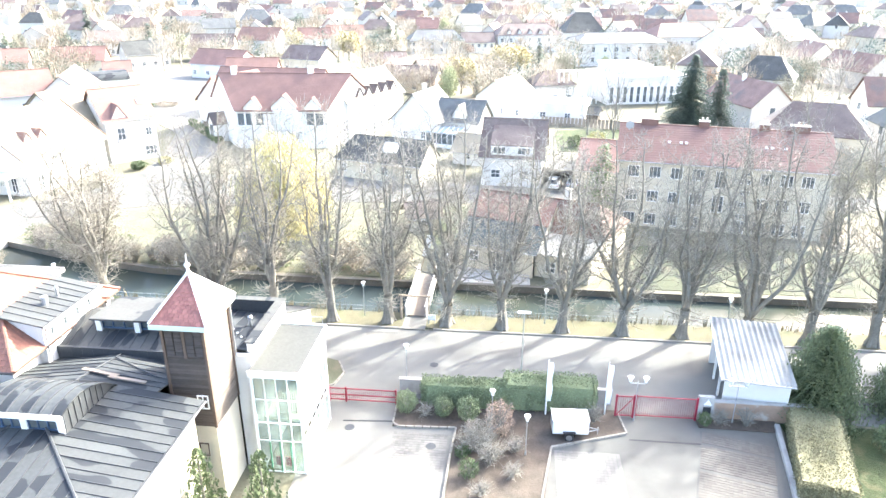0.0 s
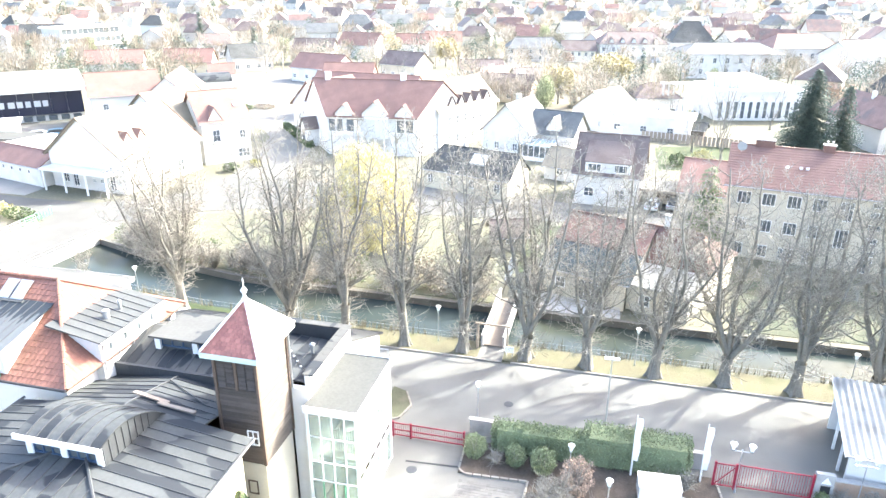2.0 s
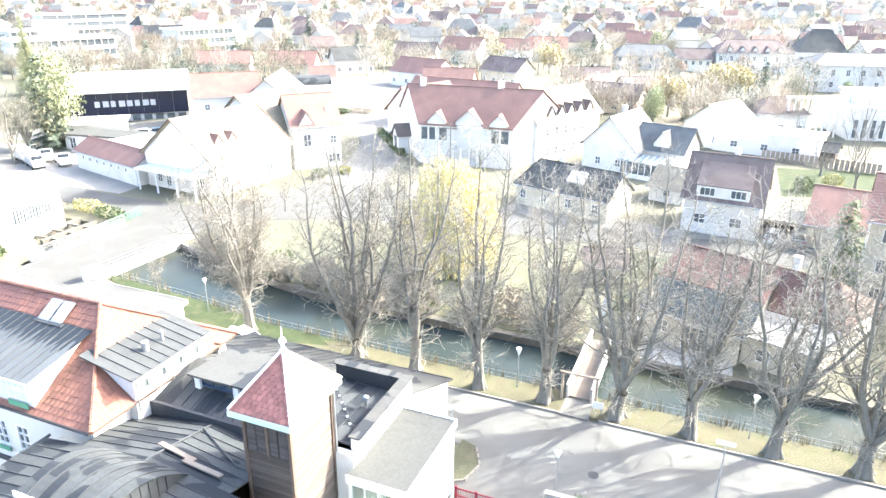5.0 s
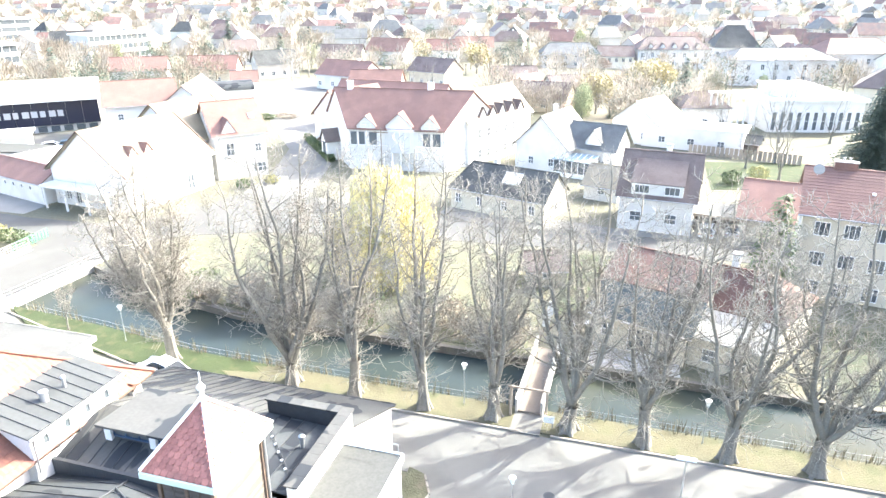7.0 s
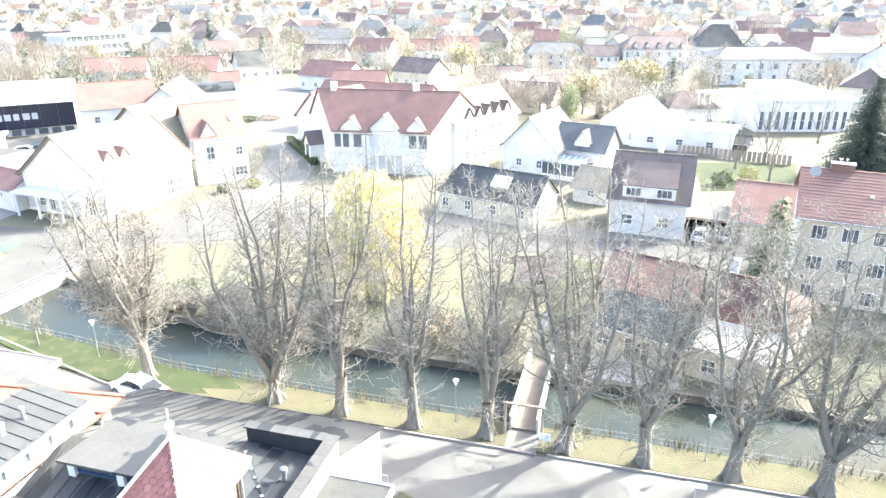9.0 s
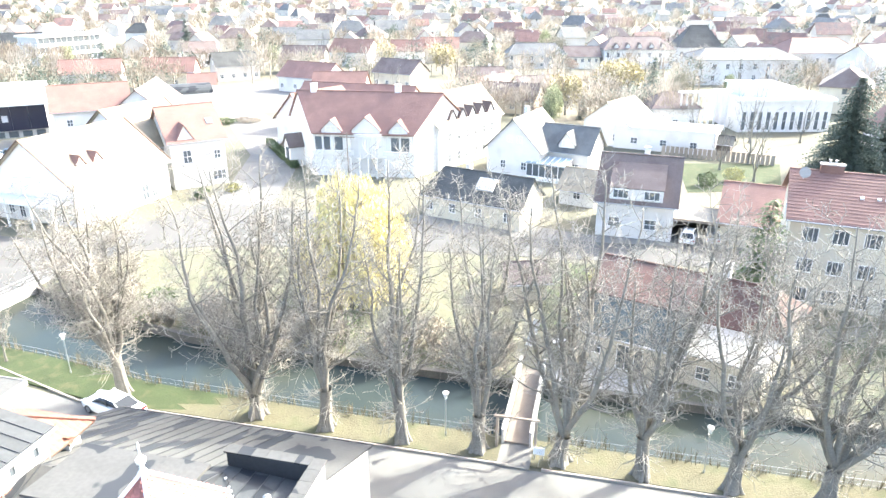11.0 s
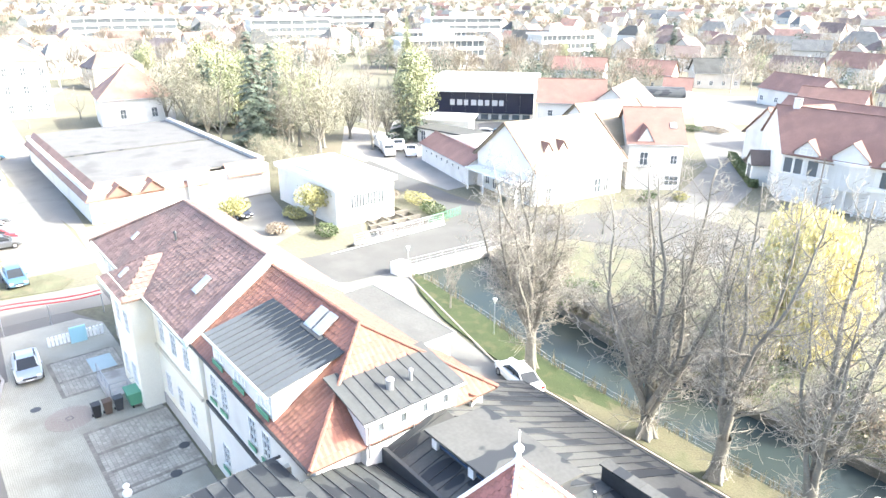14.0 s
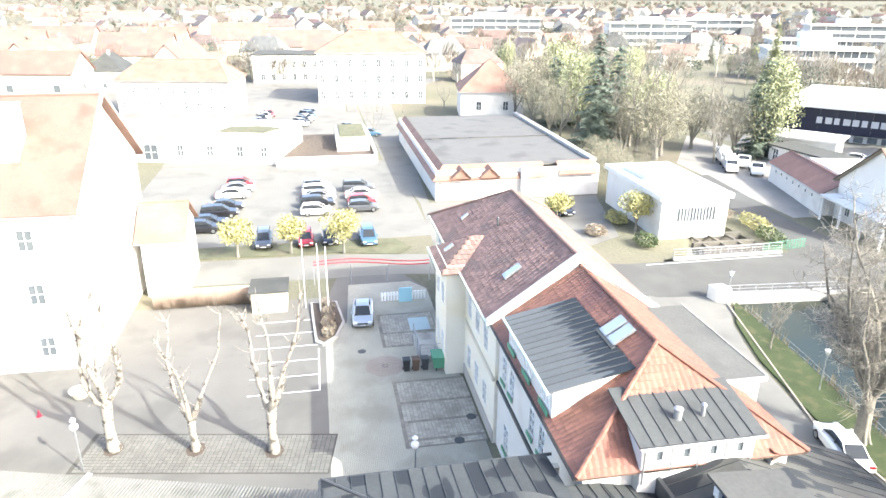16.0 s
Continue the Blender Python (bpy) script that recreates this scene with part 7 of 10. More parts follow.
Mesh().box(-131.5, -120.5, 22.5, 27.0, 3.6, 3.8).make("green_roof", GRASS, pl)
gable_house("school_building", "large white three-storey building with pale hipped roof", -190, 34, 84, 27, 18, 12.6, 4.6, PLASTER_WHITE, TILE_FAR_ORANGE, {"s": grid_windows(8, 27, (1.2, 5.2, 9.0), 1.1, 1.9)}, hips=(8, 8), category="building")
gable_house("red_roof_block", "white two-storey block with orange tiled roof", -178, -12, 78, 26, 13, 7.6, 4.0, PLASTER_WHITE, TILE_FAR_ORANGE, {"s": grid_windows(9, 26, (1.2, 4.6), 1.0, 1.5)}, hips=(4, 4), category="building")
gb = thing("grey_block", "grey two-storey flat-roofed block with red door", "building", m=at(-232, 12, 0, 84))
house_walls(gb, 22, 14, 8.5, {"s": [(-8 + 3.2 * i, z, 1.2, 2.0) for i in range(6) for z in (1.0, 4.8)]}, PLASTER_GREY)
Mesh().box(-11.3, 11.3, -7.3, 7.3, 8.5, 8.9).make("roof", FLAT_ROOF, gb)

# far villas
gable_house("far_villa", "white villa with grey hipped roof", -30.5, 268, 15, 20, 11, 4.9, 3.2, PLASTER_DULL, TILE_SLATE, {"s": grid_windows(6, 20, (0.8, 3.0), 1.0, 1.3)}, hips=(3, 3))
gable_house("far_villa", "long pale villa with dark roof", -14.5, 270, 12, 12, 9, 4.2, 3.0, PLASTER_YELLOW, TILE_FAR_BROWN, {"s": grid_windows(5, 12, (2.2,), 1.0, 1.3)})
gable_house("far_villa", "pale house with a long red gable roof", -9.0, 286, 80, 16, 10, 5.0, 4.5, PLASTER_DULL, TILE_RED, {"w": [(-2, 2.2, 1, 1.4), (2, 2.2, 1, 1.4)]})
man = gable_house("far_mansion", "large white mansion with brown mansard roof", 4.0, 276, 12, 24, 14, 6.6, 3.6, PLASTER_WHITE, TILE_FAR_BROWN, {"s": grid_windows(7, 24, (1.0, 3.9), 1.0, 1.5)}, hips=(4, 4), category="building")
for i in range(5):
    gablet(man, -8 + 4 * i, -6.6, -3.4, 7.0, 1.6, 1.5, PLASTER_WHITE, TILE_FAR_BROWN)
gable_house("far_mansion", "white block with low slate roof", 33, 240, 14, 30, 14, 7.2, 2.6, PLASTER_WHITE, TILE_SLATE, {"s": grid_windows(8, 30, (1.2, 4.4), 1.1, 1.6)}, hips=(5, 5), category="building")
gable_house("far_mansion", "white block with red-brown roof", 57, 258, 16, 22, 14, 8.0, 3.8, PLASTER_WHITE, TILE_RED, {"s": grid_windows(6, 22, (1.2, 4.8), 1.1, 1.6)}, hips=(4, 4), category="building")
gable_house("far_mansion", "white block with dark gabled roof", 72, 246, 40, 20, 12, 7.0, 4.0, PLASTER_WHITE, TILE_SLATE, {"s": grid_windows(6, 20, (1.2, 4.2), 1.1, 1.5)})
gable_house("far_tower_house", "house with a steep dark roof and white chimney", 27, 300, 10, 16, 13, 6, 7, PLASTER_WHITE, TILE_DARK, {"s": grid_windows(5, 16, (2.6,), 1.1, 1.5)}, hips=(5, 5), chims=((5, 2, 1.5),))
for x, y, r, a, b, H, q, roof in ((-38, 203, 20, 12, 9, 3.6, 3, TILE_FAR_BROWN), (-26, 176, -10, 14, 9, 3.2, 3, TILE_FAR_BROWN), (-33, 186, 60, 12, 8, 3.4, 3, TILE_RED), (-22, 194, 30, 11, 8, 3.2, 2.6, TILE_FAR_BROWN),
                                  (-78, 270, 10, 12, 9, 5.0, 3.4, TILE_RED), (-68, 279, 15, 14, 9, 5.5, 3.4, TILE_FAR_ORANGE), (-150, 246, 40, 11, 9, 5, 3.6, TILE_FAR_BROWN), (-236, 255, 30, 16, 11, 5, 5, TILE_DARK),
                                  (-150, 190, 30, 16, 10, 4.2, 3.4, TILE_RED), (-128, 196, 20, 14, 9, 4.6, 3.4, TILE_RED), (-118, 214, 45, 13, 9, 4.6, 3.6, TILE_DARK), (-104, 236, 10, 14, 9, 5, 3.6, TILE_FAR_BROWN),
                                  (-84, 196, -15, 16, 10, 4.2, 3.4, TILE_RED), (-70, 182, 10, 13, 9, 3.8, 3.2, TILE_RED), (-62, 208, -20, 13, 9, 4.5, 3.2, TILE_FAR_BROWN), (-96, 262, -10, 16, 10, 5, 4, TILE_FAR_ORANGE)):
    gable_house("detached_house", "pale detached house with a tiled gable roof", x, y, r, a, b, H, q, (PLASTER_WHITE, PLASTER_DULL, PLASTER_CREAM)[int(abs(x)) % 3], roof, {"s": grid_windows(4, a, (1.0,), 1.1, 1.2), "w": [(0, H + 0.2, 1, 1)]}, chims=((a * 0.2, 0.4, 0.7),))

# the town beyond, houses drawn from a few types
kinds = []


def far_house(label, x, y, rot, L, W, H, rise, wall, roof, hip):
    h = thing("detached_house", label, "house", "houses of the far town", m=at(x, y, 0, rot))
    s = Mesh().box(-L / 2, L / 2, -W / 2, W / 2, 0, H)
    if not hip:
        s.side([(-W / 2, H), (W / 2, H), (0, H + rise)], "x", -L / 2, L / 2)
    s.make("wall", wall, h)
    q, o = (W * 0.35 if hip else -0.4), 0.4
    k = rise / (W / 2)
    zE = H - k * o
    A, B, C, D = (-L / 2 - o, -W / 2 - o, zE), (L / 2 + o, -W / 2 - o, zE), (L / 2 + o, W / 2 + o, zE), (-L / 2 - o, W / 2 + o, zE)
    E, F = (-L / 2 + q, 0, H + rise), (L / 2 - q, 0, H + rise)
    r = Mesh().slab([A, B, F, E], 0.12).slab([C, D, E, F], 0.12)
    if hip:
        r.slab([D, A, E], 0.12).slab([B, C, F], 0.12)
    for a in (r,):
        a.v = [(p[0], p[1], p[2] + 0.14) for p in a.v]
    r.make("roof", roof, h)
    Mesh().box(1.2, 1.8, 0.2, 0.8, H + rise * 0.6, H + rise + 0.8).make("chimney", PLASTER_WHITE, h)
    pane = shared(("far_pane", 1), lambda: Mesh().box(-0.5, 0.5, -0.06, 0.0, 0, 1.2).data("window", PANE))
    for u in (-L * 0.3, L * 0.3):
        place("window", pane, h, "", at(u, -W / 2, 1.2))
    place("window", pane, h, "", at(L / 2, 0, 1.2, 90))
    place("window", pane, h, "", at(-L / 2, 0, H - 1.6, -90))
    return h


for i, (wall, roof) in enumerate(((PLASTER_DULL, TILE_RED), (PLASTER_CREAM, TILE_FAR_BROWN), (PLASTER_DULL, TILE_OLD), (PLASTER_GREY, TILE_DARK), (PLASTER_YELLOW, TILE_OLD), (PLASTER_DULL, TILE_SLATE))):
    a, b, H, q = 12 + 2 * (i % 3), 9 + (i % 2), 4.6 + 1.4 * (i % 2), 3.4 + 0.3 * i
    lab = ("pale house with red tiled roof", "cream house with brown tiled roof", "pale house with old red roof", "grey house with dark tiled roof", "yellow house with red tiled roof", "pale house with slate roof")[i]
    kinds.append(far_house("distant " + lab, -40 + 36 * i, 330 + 11 * (i % 3), 7 * i, a, b, H, q, wall, roof, bool(i % 2)))
rng = random.Random(5)
taken = [(-38, 203, 13), (-26, 176, 13), (-33, 186, 13), (-22, 194, 13), (-78, 270, 13), (-68, 279, 13), (-150, 246, 13), (-236, 255, 13), (-150, 190, 13), (-128, 196, 13), (-118, 214, 13), (-104, 236, 13), (-84, 196, 13), (-70, 182, 13), (-62, 208, 13), (-96, 262, 13), (27, 300, 16), (-14, 270, 12), (-9, 286, 14), (72, 246, 16), (4, 276, 18), (33, 240, 20), (0, 283, 22), (30, 244, 20), (57, 258, 16), (-30, 268, 14), (28, 168, 20), (-212, 182, 30), (-209, 246, 25), (-255, 214, 28), (-190, 34, 26), (-178, -12, 24), (-232, 12, 20), (-160, 58, 18)]


def scatter(n, x0, x1, y0, y1, gap=17.0):
    tries, out = 0, []
    while len(out) < n and tries < n * 30:
        tries += 1
        x, y = rng.uniform(x0, x1), rng.uniform(y0, y1)
        if all((x - a) ** 2 + (y - b) ** 2 > max(r, gap) ** 2 for a, b, r in taken):
            taken.append((x, y, gap))
            out.append((x, y))
    return out


for x, y in scatter(26, 45, 190, 100, 300, 19) + scatter(62, -250, 260, 295, 520, 21) + scatter(36, -430, -215, -120, 160, 21) + scatter(20, -420, -260, 160, 330, 23) + scatter(18, -330, 330, 520, 800, 30):
    copy_thing(rng.choice(kinds), at(x, y, 0, rng.choice((0, 90, 15, 105, -20, 70)) + rng.uniform(-6, 6)))
for x, y, r in ((-207, -52, 80), (-238, -62, 170), (-262, -40, 84), (-301, -42, 86), (-332, -85, 80), (-282, -88, 100), (-338, -13, 92), (-214, -18, 172), (-262, 30, 85), (-296, 12, 88)):
    taken.append((x, y, 16))
    o = copy_thing(rng.choice((kinds[0], kinds[2], kinds[4])), at(x, y, 0, r))
    o.scale = (1.7, 1.4, 1.45)
for x, y, r, a in ((-372, 238, 75, 44), (-330, 180, 80, 40), (-300, 268, 70, 40), (-395, 120, 80, 50)):
    office(x, y, r, a, 13, 4, "long pale apartment slab in the far town", 6.0)


# ---- trees and shrubs ----
def grow(rnd, limbs, twigs, p, d, r, length, level, top, up, bend, wide=0.9):
    """One branch: a kinked, tapering line, with its children."""
    n = (0, 15, 7, 4, 3, 3)[level]
    keep = (0, 0.84, 0.75, 0.55, 0.4, 0.4)[level]
    pts, rad, q, w = [p], [r], p, d
    for i in range(n):
        kink = bend * (1.5 if rnd.random() < 0.3 else 0.8)
        w = (w + Vector((rnd.uniform(-1, 1), rnd.uniform(-1, 1), rnd.uniform(-0.5, 0.5))) * kink + Vector((0, 0, up * (0.4 + 1.2 * i / n)))).normalized()
        q = q + w * (length / n)
        pts.append(q)
        rad.append(max(0.012, r * (1 - keep * (i + 1) / n) * (rnd.uniform(0.92, 1.14) if level < 3 else 1)))
    (limbs if level < 3 else twigs).tube(pts, rad, (0, 7, 5, 3, 3, 3)[level], caps=level < 3)
    if level >= top:
        return
    count = (0, 20, 6, 4, 2)[level] if top > 3 else (0, 8, 6)[level]
    for k in range(count):
        f = (0.12 if level == 1 else 0.2) + 0.85 * (k + rnd.random()) / count
        f = min(f, 0.99)
        i = min(n - 1, int(f * n))
        base = pts[i].lerp(pts[i + 1], f * n - i)
        a = 2.4 * k + rnd.uniform(-0.9, 0.9)
        axis = (pts[i + 1] - pts[i]).normalized()
        u = axis.orthogonal().normalized()
        side = u * math.cos(a) + axis.cross(u) * math.sin(a)
        ratio = (0, 0.21, 0.50, 0.6, 0.6)[level] * rnd.uniform(0.5, 1.25) * (1.2 - 0.6 * f)
        grow(rnd, limbs, twigs, base, (side * wide * 0.78 + axis * 0.5).normalized(), max((0, 0.034, 0.021, 0.014, 0.013)[level], rad[i] * 0.38), max(0.45, length * ratio), level + 1, top, 0.17, bend * 1.15 + 0.03, wide)


def bare_tree(name, label, seed, height, trunk_r, fork, limbs_n, spread, x, y, top=4, bark=None, group="", lean=0.0, twig=None, wide=0.9):
    rnd = random.Random(seed)
    t = thing(name, label, "tree", group, m=at(x, y, 0.05))
    trunk, twigs = Mesh(), Mesh()
    base = [(0, 0, -0.3), (0, 0, 0.15), (0.05 * lean, 0, 0.8), (lean * 0.5, 0.05, fork * 0.6), (lean, 0, fork)]
    trunk.tube(base, [trunk_r * 1.7, trunk_r * 1.3, trunk_r, trunk_r * 0.9, trunk_r * 0.98], 10, caps=False)
    for k in range(5):                               # root flare and ribs of the trunk
        a = 1.26 * k + rnd.random()
        ca, sa = math.cos(a) * trunk_r, math.sin(a) * trunk_r
        trunk.tube([(ca * 0.6 + lean * 0.5, sa * 0.6, fork * 0.6), (ca * 0.75, sa * 0.75, 0.7), (ca * 1.3, sa * 1.3, 0.12), (ca * 2.2, sa * 2.2, -0.15)], [trunk_r * 0.35, trunk_r * 0.4, trunk_r * 0.4, 0.05], 6, caps=False)
    for k in range(limbs_n):
        a = 2 * math.pi * k / max(1, limbs_n - 1) + rnd.uniform(-0.4, 0.4)
        tilt = spread * (rnd.uniform(0.7, 1.25) if k else 0.12)
        d = Vector((math.cos(a) * tilt, math.sin(a) * tilt, 1)).normalized()
        z = fork * (1 - 0.3 * rnd.random() * (k > 0))
        grow(rnd, trunk, twigs, Vector((lean * z / fork, 0, z)), d, trunk_r * rnd.uniform(0.40, 0.52) * (1.2 if k == 0 else 1), (height - z) * (1.08 if k == 0 else rnd.uniform(0.72, 1.1)) * (1 + 0.12 * tilt), 1, top, 0.15, 0.165, wide)
    for k in range(26 if top > 3 else 0):            # water shoots low on the trunk
        a, z = rnd.uniform(0, 6.28), rnd.uniform(0.45, 1.15) * fork
        grow(rnd, trunk, twigs, Vector((lean * min(1, z / fork), 0, z)), Vector((math.cos(a), math.sin(a), 0.1)), 0.028, rnd.uniform(0.8, 2.4), 3, 4, 0.04, 0.25)
    trunk.make("trunk", bark or BARK, t, fix=False, smooth=True)
    twigs.make("crown", twig or TWIG, t, fix=False)
    return t


bank_x = ((-35.8, 51.9, 0), (-25.2, 51.6, 1), (-20.1, 51.3, 2), (-14.9, 51.2, 3), (-10.0, 51.4, 4), (-5.0, 51.4, 5), (-0.2, 51.2, 6), (4.75, 51.1, 8), (9.75, 51.2, 7), (14.6, 51.2, 4), (19.6, 51.3, 5), (24.6, 51.3, 6), (29.6, 51.3, 2), (34.8, 51.3, 1), (40, 51.3, 7))
spec = [(14.8, 0.40, 3.4, 12, 0.46, 1.6), (16.3, 0.46, 1.7, 10, 0.40, 1.2), (16.8, 0.40, 3.0, 7, 0.20, 1.2), (17.0, 0.38, 3.0, 5, 0.18, 1.1), (15.8, 0.40, 2.6, 7, 0.30, 1.1), (17.0, 0.46, 2.0, 8, 0.36, 1.1), (16.0, 0.40, 2.8, 6, 0.28, 1.15), (15.4, 0.42, 2.4, 7, 0.44, 1.2), (15.6, 0.40, 2.6, 6, 0.40, 1.15)]

made = {}
for i, (x, y, k) in enumerate(bank_x):
    if k in made:
        copy_thing(made[k], at(x, y, 0.05, 70 * i + 25))
    else:
        h, r, fork, n, sp, wide = spec[k]
        made[k] = bare_tree("bank_tree", "tall bare grey-barked tree with dense fine twigs on the river bank", 40 + k, h, r, fork, n, sp, x, y, group="bare trees along the river", lean=0.15 * (k % 3 - 1), wide=wide)

for i, (x, y) in enumerate(((-47.5, 53.6), (-52.0, 80.5))):
    bare_tree("young_tree", "thin young bare tree on the grass bank", 90 + i, 4.2, 0.07, 1.5, 4, 0.5, x, y, top=3)


def leaf_mass(mesh, rnd, centre, size, count, leaf, droop=0.0, shell=0.55, thin=0.55, boxy=False):
    """Small leaf quads filling an uneven ball."""
    cx, cy, cz = centre
    sx, sy, sz = size
    for _ in range(count):
        a, u = rnd.uniform(0, 6.283), rnd.uniform(-1, 1)
        r = shell + (1 - shell) * rnd.random() ** 0.7
        k = math.sqrt(1 - u * u)
        p = Vector((math.cos(a) * k, math.sin(a) * k, u))
        if boxy:
            p = p / max(abs(p.x), abs(p.y), abs(p.z))
        lump = 1 + (0.05 if boxy else 0.28) * noise.noise(p * 2.3 + Vector(centre))
        c = Vector((cx + p.x * sx * r * lump, cy + p.y * sy * r * lump, cz + p.z * sz * r * lump))
        d1 = Vector((rnd.uniform(-1, 1), rnd.uniform(-1, 1), rnd.uniform(-1, 1) - droop)).normalized()
        d2 = d1.orthogonal().normalized()
        if rnd.random() < 0.5:
            d2 = d1.cross(d2)
        s = leaf * rnd.uniform(0.6, 1.4)
        mesh.add([c - d1 * s, c + d2 * s * thin, c + d1 * s, c - d2 * s * thin], [(0, 1, 2, 3)])


def leafy_tree(name, label, seed, height, width, x, y, leaf_mat, trunk_h=1.4, count=1500, leaf=0.16, group="", trunk_r=0.14, blobs=7, thin=0.55):
    rnd = random.Random(seed)
    t = thing(name, label, "tree", group, m=at(x, y, 0.0))
    s = Mesh().tube([(0, 0, -0.1), (0.03, 0, trunk_h * 0.6), (0, 0.04, trunk_h + 0.4)], [trunk_r * 1.3, trunk_r, trunk_r * 0.8], 8, caps=False)
    crown = Mesh()
    ch = height - trunk_h
    for i in range(blobs):
        a = 2.4 * i
        rr = width * 0.30 * (0.3 + 0.7 * rnd.random())
        c = (math.cos(a) * rr, math.sin(a) * rr, trunk_h + ch * (0.35 + 0.35 * rnd.random()))
        s.tube([(0, 0, trunk_h * 0.8), (c[0] * 0.5, c[1] * 0.5, (trunk_h + c[2]) / 2), c], [trunk_r * 0.6, trunk_r * 0.4, 0.02], 5, caps=False)
        leaf_mass(crown, rnd, c, (width * 0.33, width * 0.33, ch * 0.36), count // blobs, leaf, thin=thin)
    s.make("trunk", BARK, t, fix=False, smooth=True)
    crown.make("crown", leaf_mat, t, fix=False)
    return t


def conifer(name, label, seed, height, width, x, y, leaf_mat=None, levels=26, trunk_r=0.22, per=9, leaf=0.42, group="", taper=0.85, step=0.4):
    rnd = random.Random(seed)
    t = thing(name, label, "tree", group, m=at(x, y, 0.0))
    Mesh().tube([(0, 0, -0.1), (0, 0, height * 0.5), (0, 0, height * 0.97)], [trunk_r, trunk_r * 0.6, 0.03], 8, caps=False).make("trunk", BARK, t, fix=False)
    c = Mesh()
    for i in range(levels):
        k = i / levels
        z = height * (0.07 + 0.93 * k)
        R = width / 2 * (1 - k) ** taper * rnd.uniform(0.8, 1.15) + 0.15
        n = max(4, int(per * (1 - 0.5 * k)))
        for j in range(n):
            a = rnd.uniform(0, 6.283)
            r = R * rnd.uniform(0.75, 1.15)
            tip = Vector((math.cos(a) * r, math.sin(a) * r, z - 0.28 * r + rnd.uniform(-0.2, 0.2)))
            root = Vector((0, 0, z + 0.1))
            side = Vector((-math.sin(a), math.cos(a), 0))
            m = max(2, int(r / step))
            for q in range(m):
                f = (q + 0.7) / m
                p = root.lerp(tip, f)
                w = leaf * (1.15 - 0.5 * f) * rnd.uniform(0.7, 1.2)
                o = (tip - root).normalized()
                for sgn in (-1, 1):
                    e = p + side * sgn * w + o * w * 0.7 + Vector((0, 0, -0.25 * w + rnd.uniform(-0.1, 0.1)))
                    c.add([p, p + o * w * 0.5 + Vector((0, 0, 0.08)), e, p + side * sgn * w * 0.6 - Vector((0, 0, 0.1))], [(0, 1, 2, 3)])
    c.make("crown", leaf_mat or LEAF_DARK, t, fix=False)
    return t


def shrub(name, label, seed, w, h, x, y, leaf_mat, count=700, leaf=0.10, twiggy=False, group="", z=0.1, d=None, boxy=False):
    rnd = random.Random(seed)
    t = thing(name, label, "shrub", group, m=at(x, y, z))
    d = d or w
    st = Mesh()
    for i in range(9 if not twiggy else 36):
        a, k = rnd.uniform(0, 6.283), rnd.uniform(0.3, 0.95)
        e = Vector((math.cos(a) * w / 2 * k, math.sin(a) * d / 2 * k, h * rnd.uniform(0.6, 1.0)))
        st.tube([(0, 0, -0.05), (e.x * 0.4, e.y * 0.4, e.z * 0.55), e], [0.03, 0.02, 0.008], 4, caps=False)
    st.make("branching", TWIG, t, fix=False)
    if count:
        c = Mesh()
        if boxy:
            c.box(-w / 2 * 0.9, w / 2 * 0.9, -d / 2 * 0.9, d / 2 * 0.9, 0.1, h * 0.88)
        leaf_mass(c, rnd, (0, 0, h * 0.5), (w / 2, d / 2, h * 0.52), count, leaf, shell=0.85 if boxy else 0.6, boxy=boxy)
        c.make("foliage", leaf_mat, t, fix=False)
    return t


def tangle(label, seed, w, h, x, y, stems=38, group=""):
    """A bare shrub: arching thin stems from one stool, each with finer side twigs."""
    rnd = random.Random(seed)
    t = thing("bare_shrub", label, "shrub", group, m=at(x, y, 0.1))
    st, fine = Mesh(), Mesh()
    for i in range(stems):
        a, k = rnd.uniform(0, 6.283), rnd.uniform(0.15, 1.0)
        e = Vector((math.cos(a) * w / 2 * k, math.sin(a) * w / 2 * k, h * rnd.uniform(0.55, 1.05) * (1.1 - 0.4 * k)))
        root = Vector((e.x * 0.12, e.y * 0.12, -0.05))
        mid = Vector((e.x * rnd.uniform(0.3, 0.6), e.y * rnd.uniform(0.3, 0.6), e.z * rnd.uniform(0.55, 0.8)))
        st.tube([root, mid, e], [0.026, 0.018, 0.009], 4, caps=False)
        for j in range(7):
            f = rnd.uniform(0.3, 1.0)
            p = root.lerp(mid, f * 2) if f < 0.5 else mid.lerp(e, f * 2 - 1)
            d = Vector((rnd.uniform(-1, 1), rnd.uniform(-1, 1), rnd.uniform(-0.4, 0.8))).normalized() * rnd.uniform(0.25, 0.7)
            q = p + d * 0.5 + Vector((rnd.uniform(-0.08, 0.08), rnd.uniform(-0.08, 0.08), 0.03))
            fine.tube([p, q, p + d], [0.012, 0.009, 0.006], 3, caps=False)
    st.make("branching", BARK, t, fix=False)
    fine.make("crown", TWIG, t, fix=False)
    return t


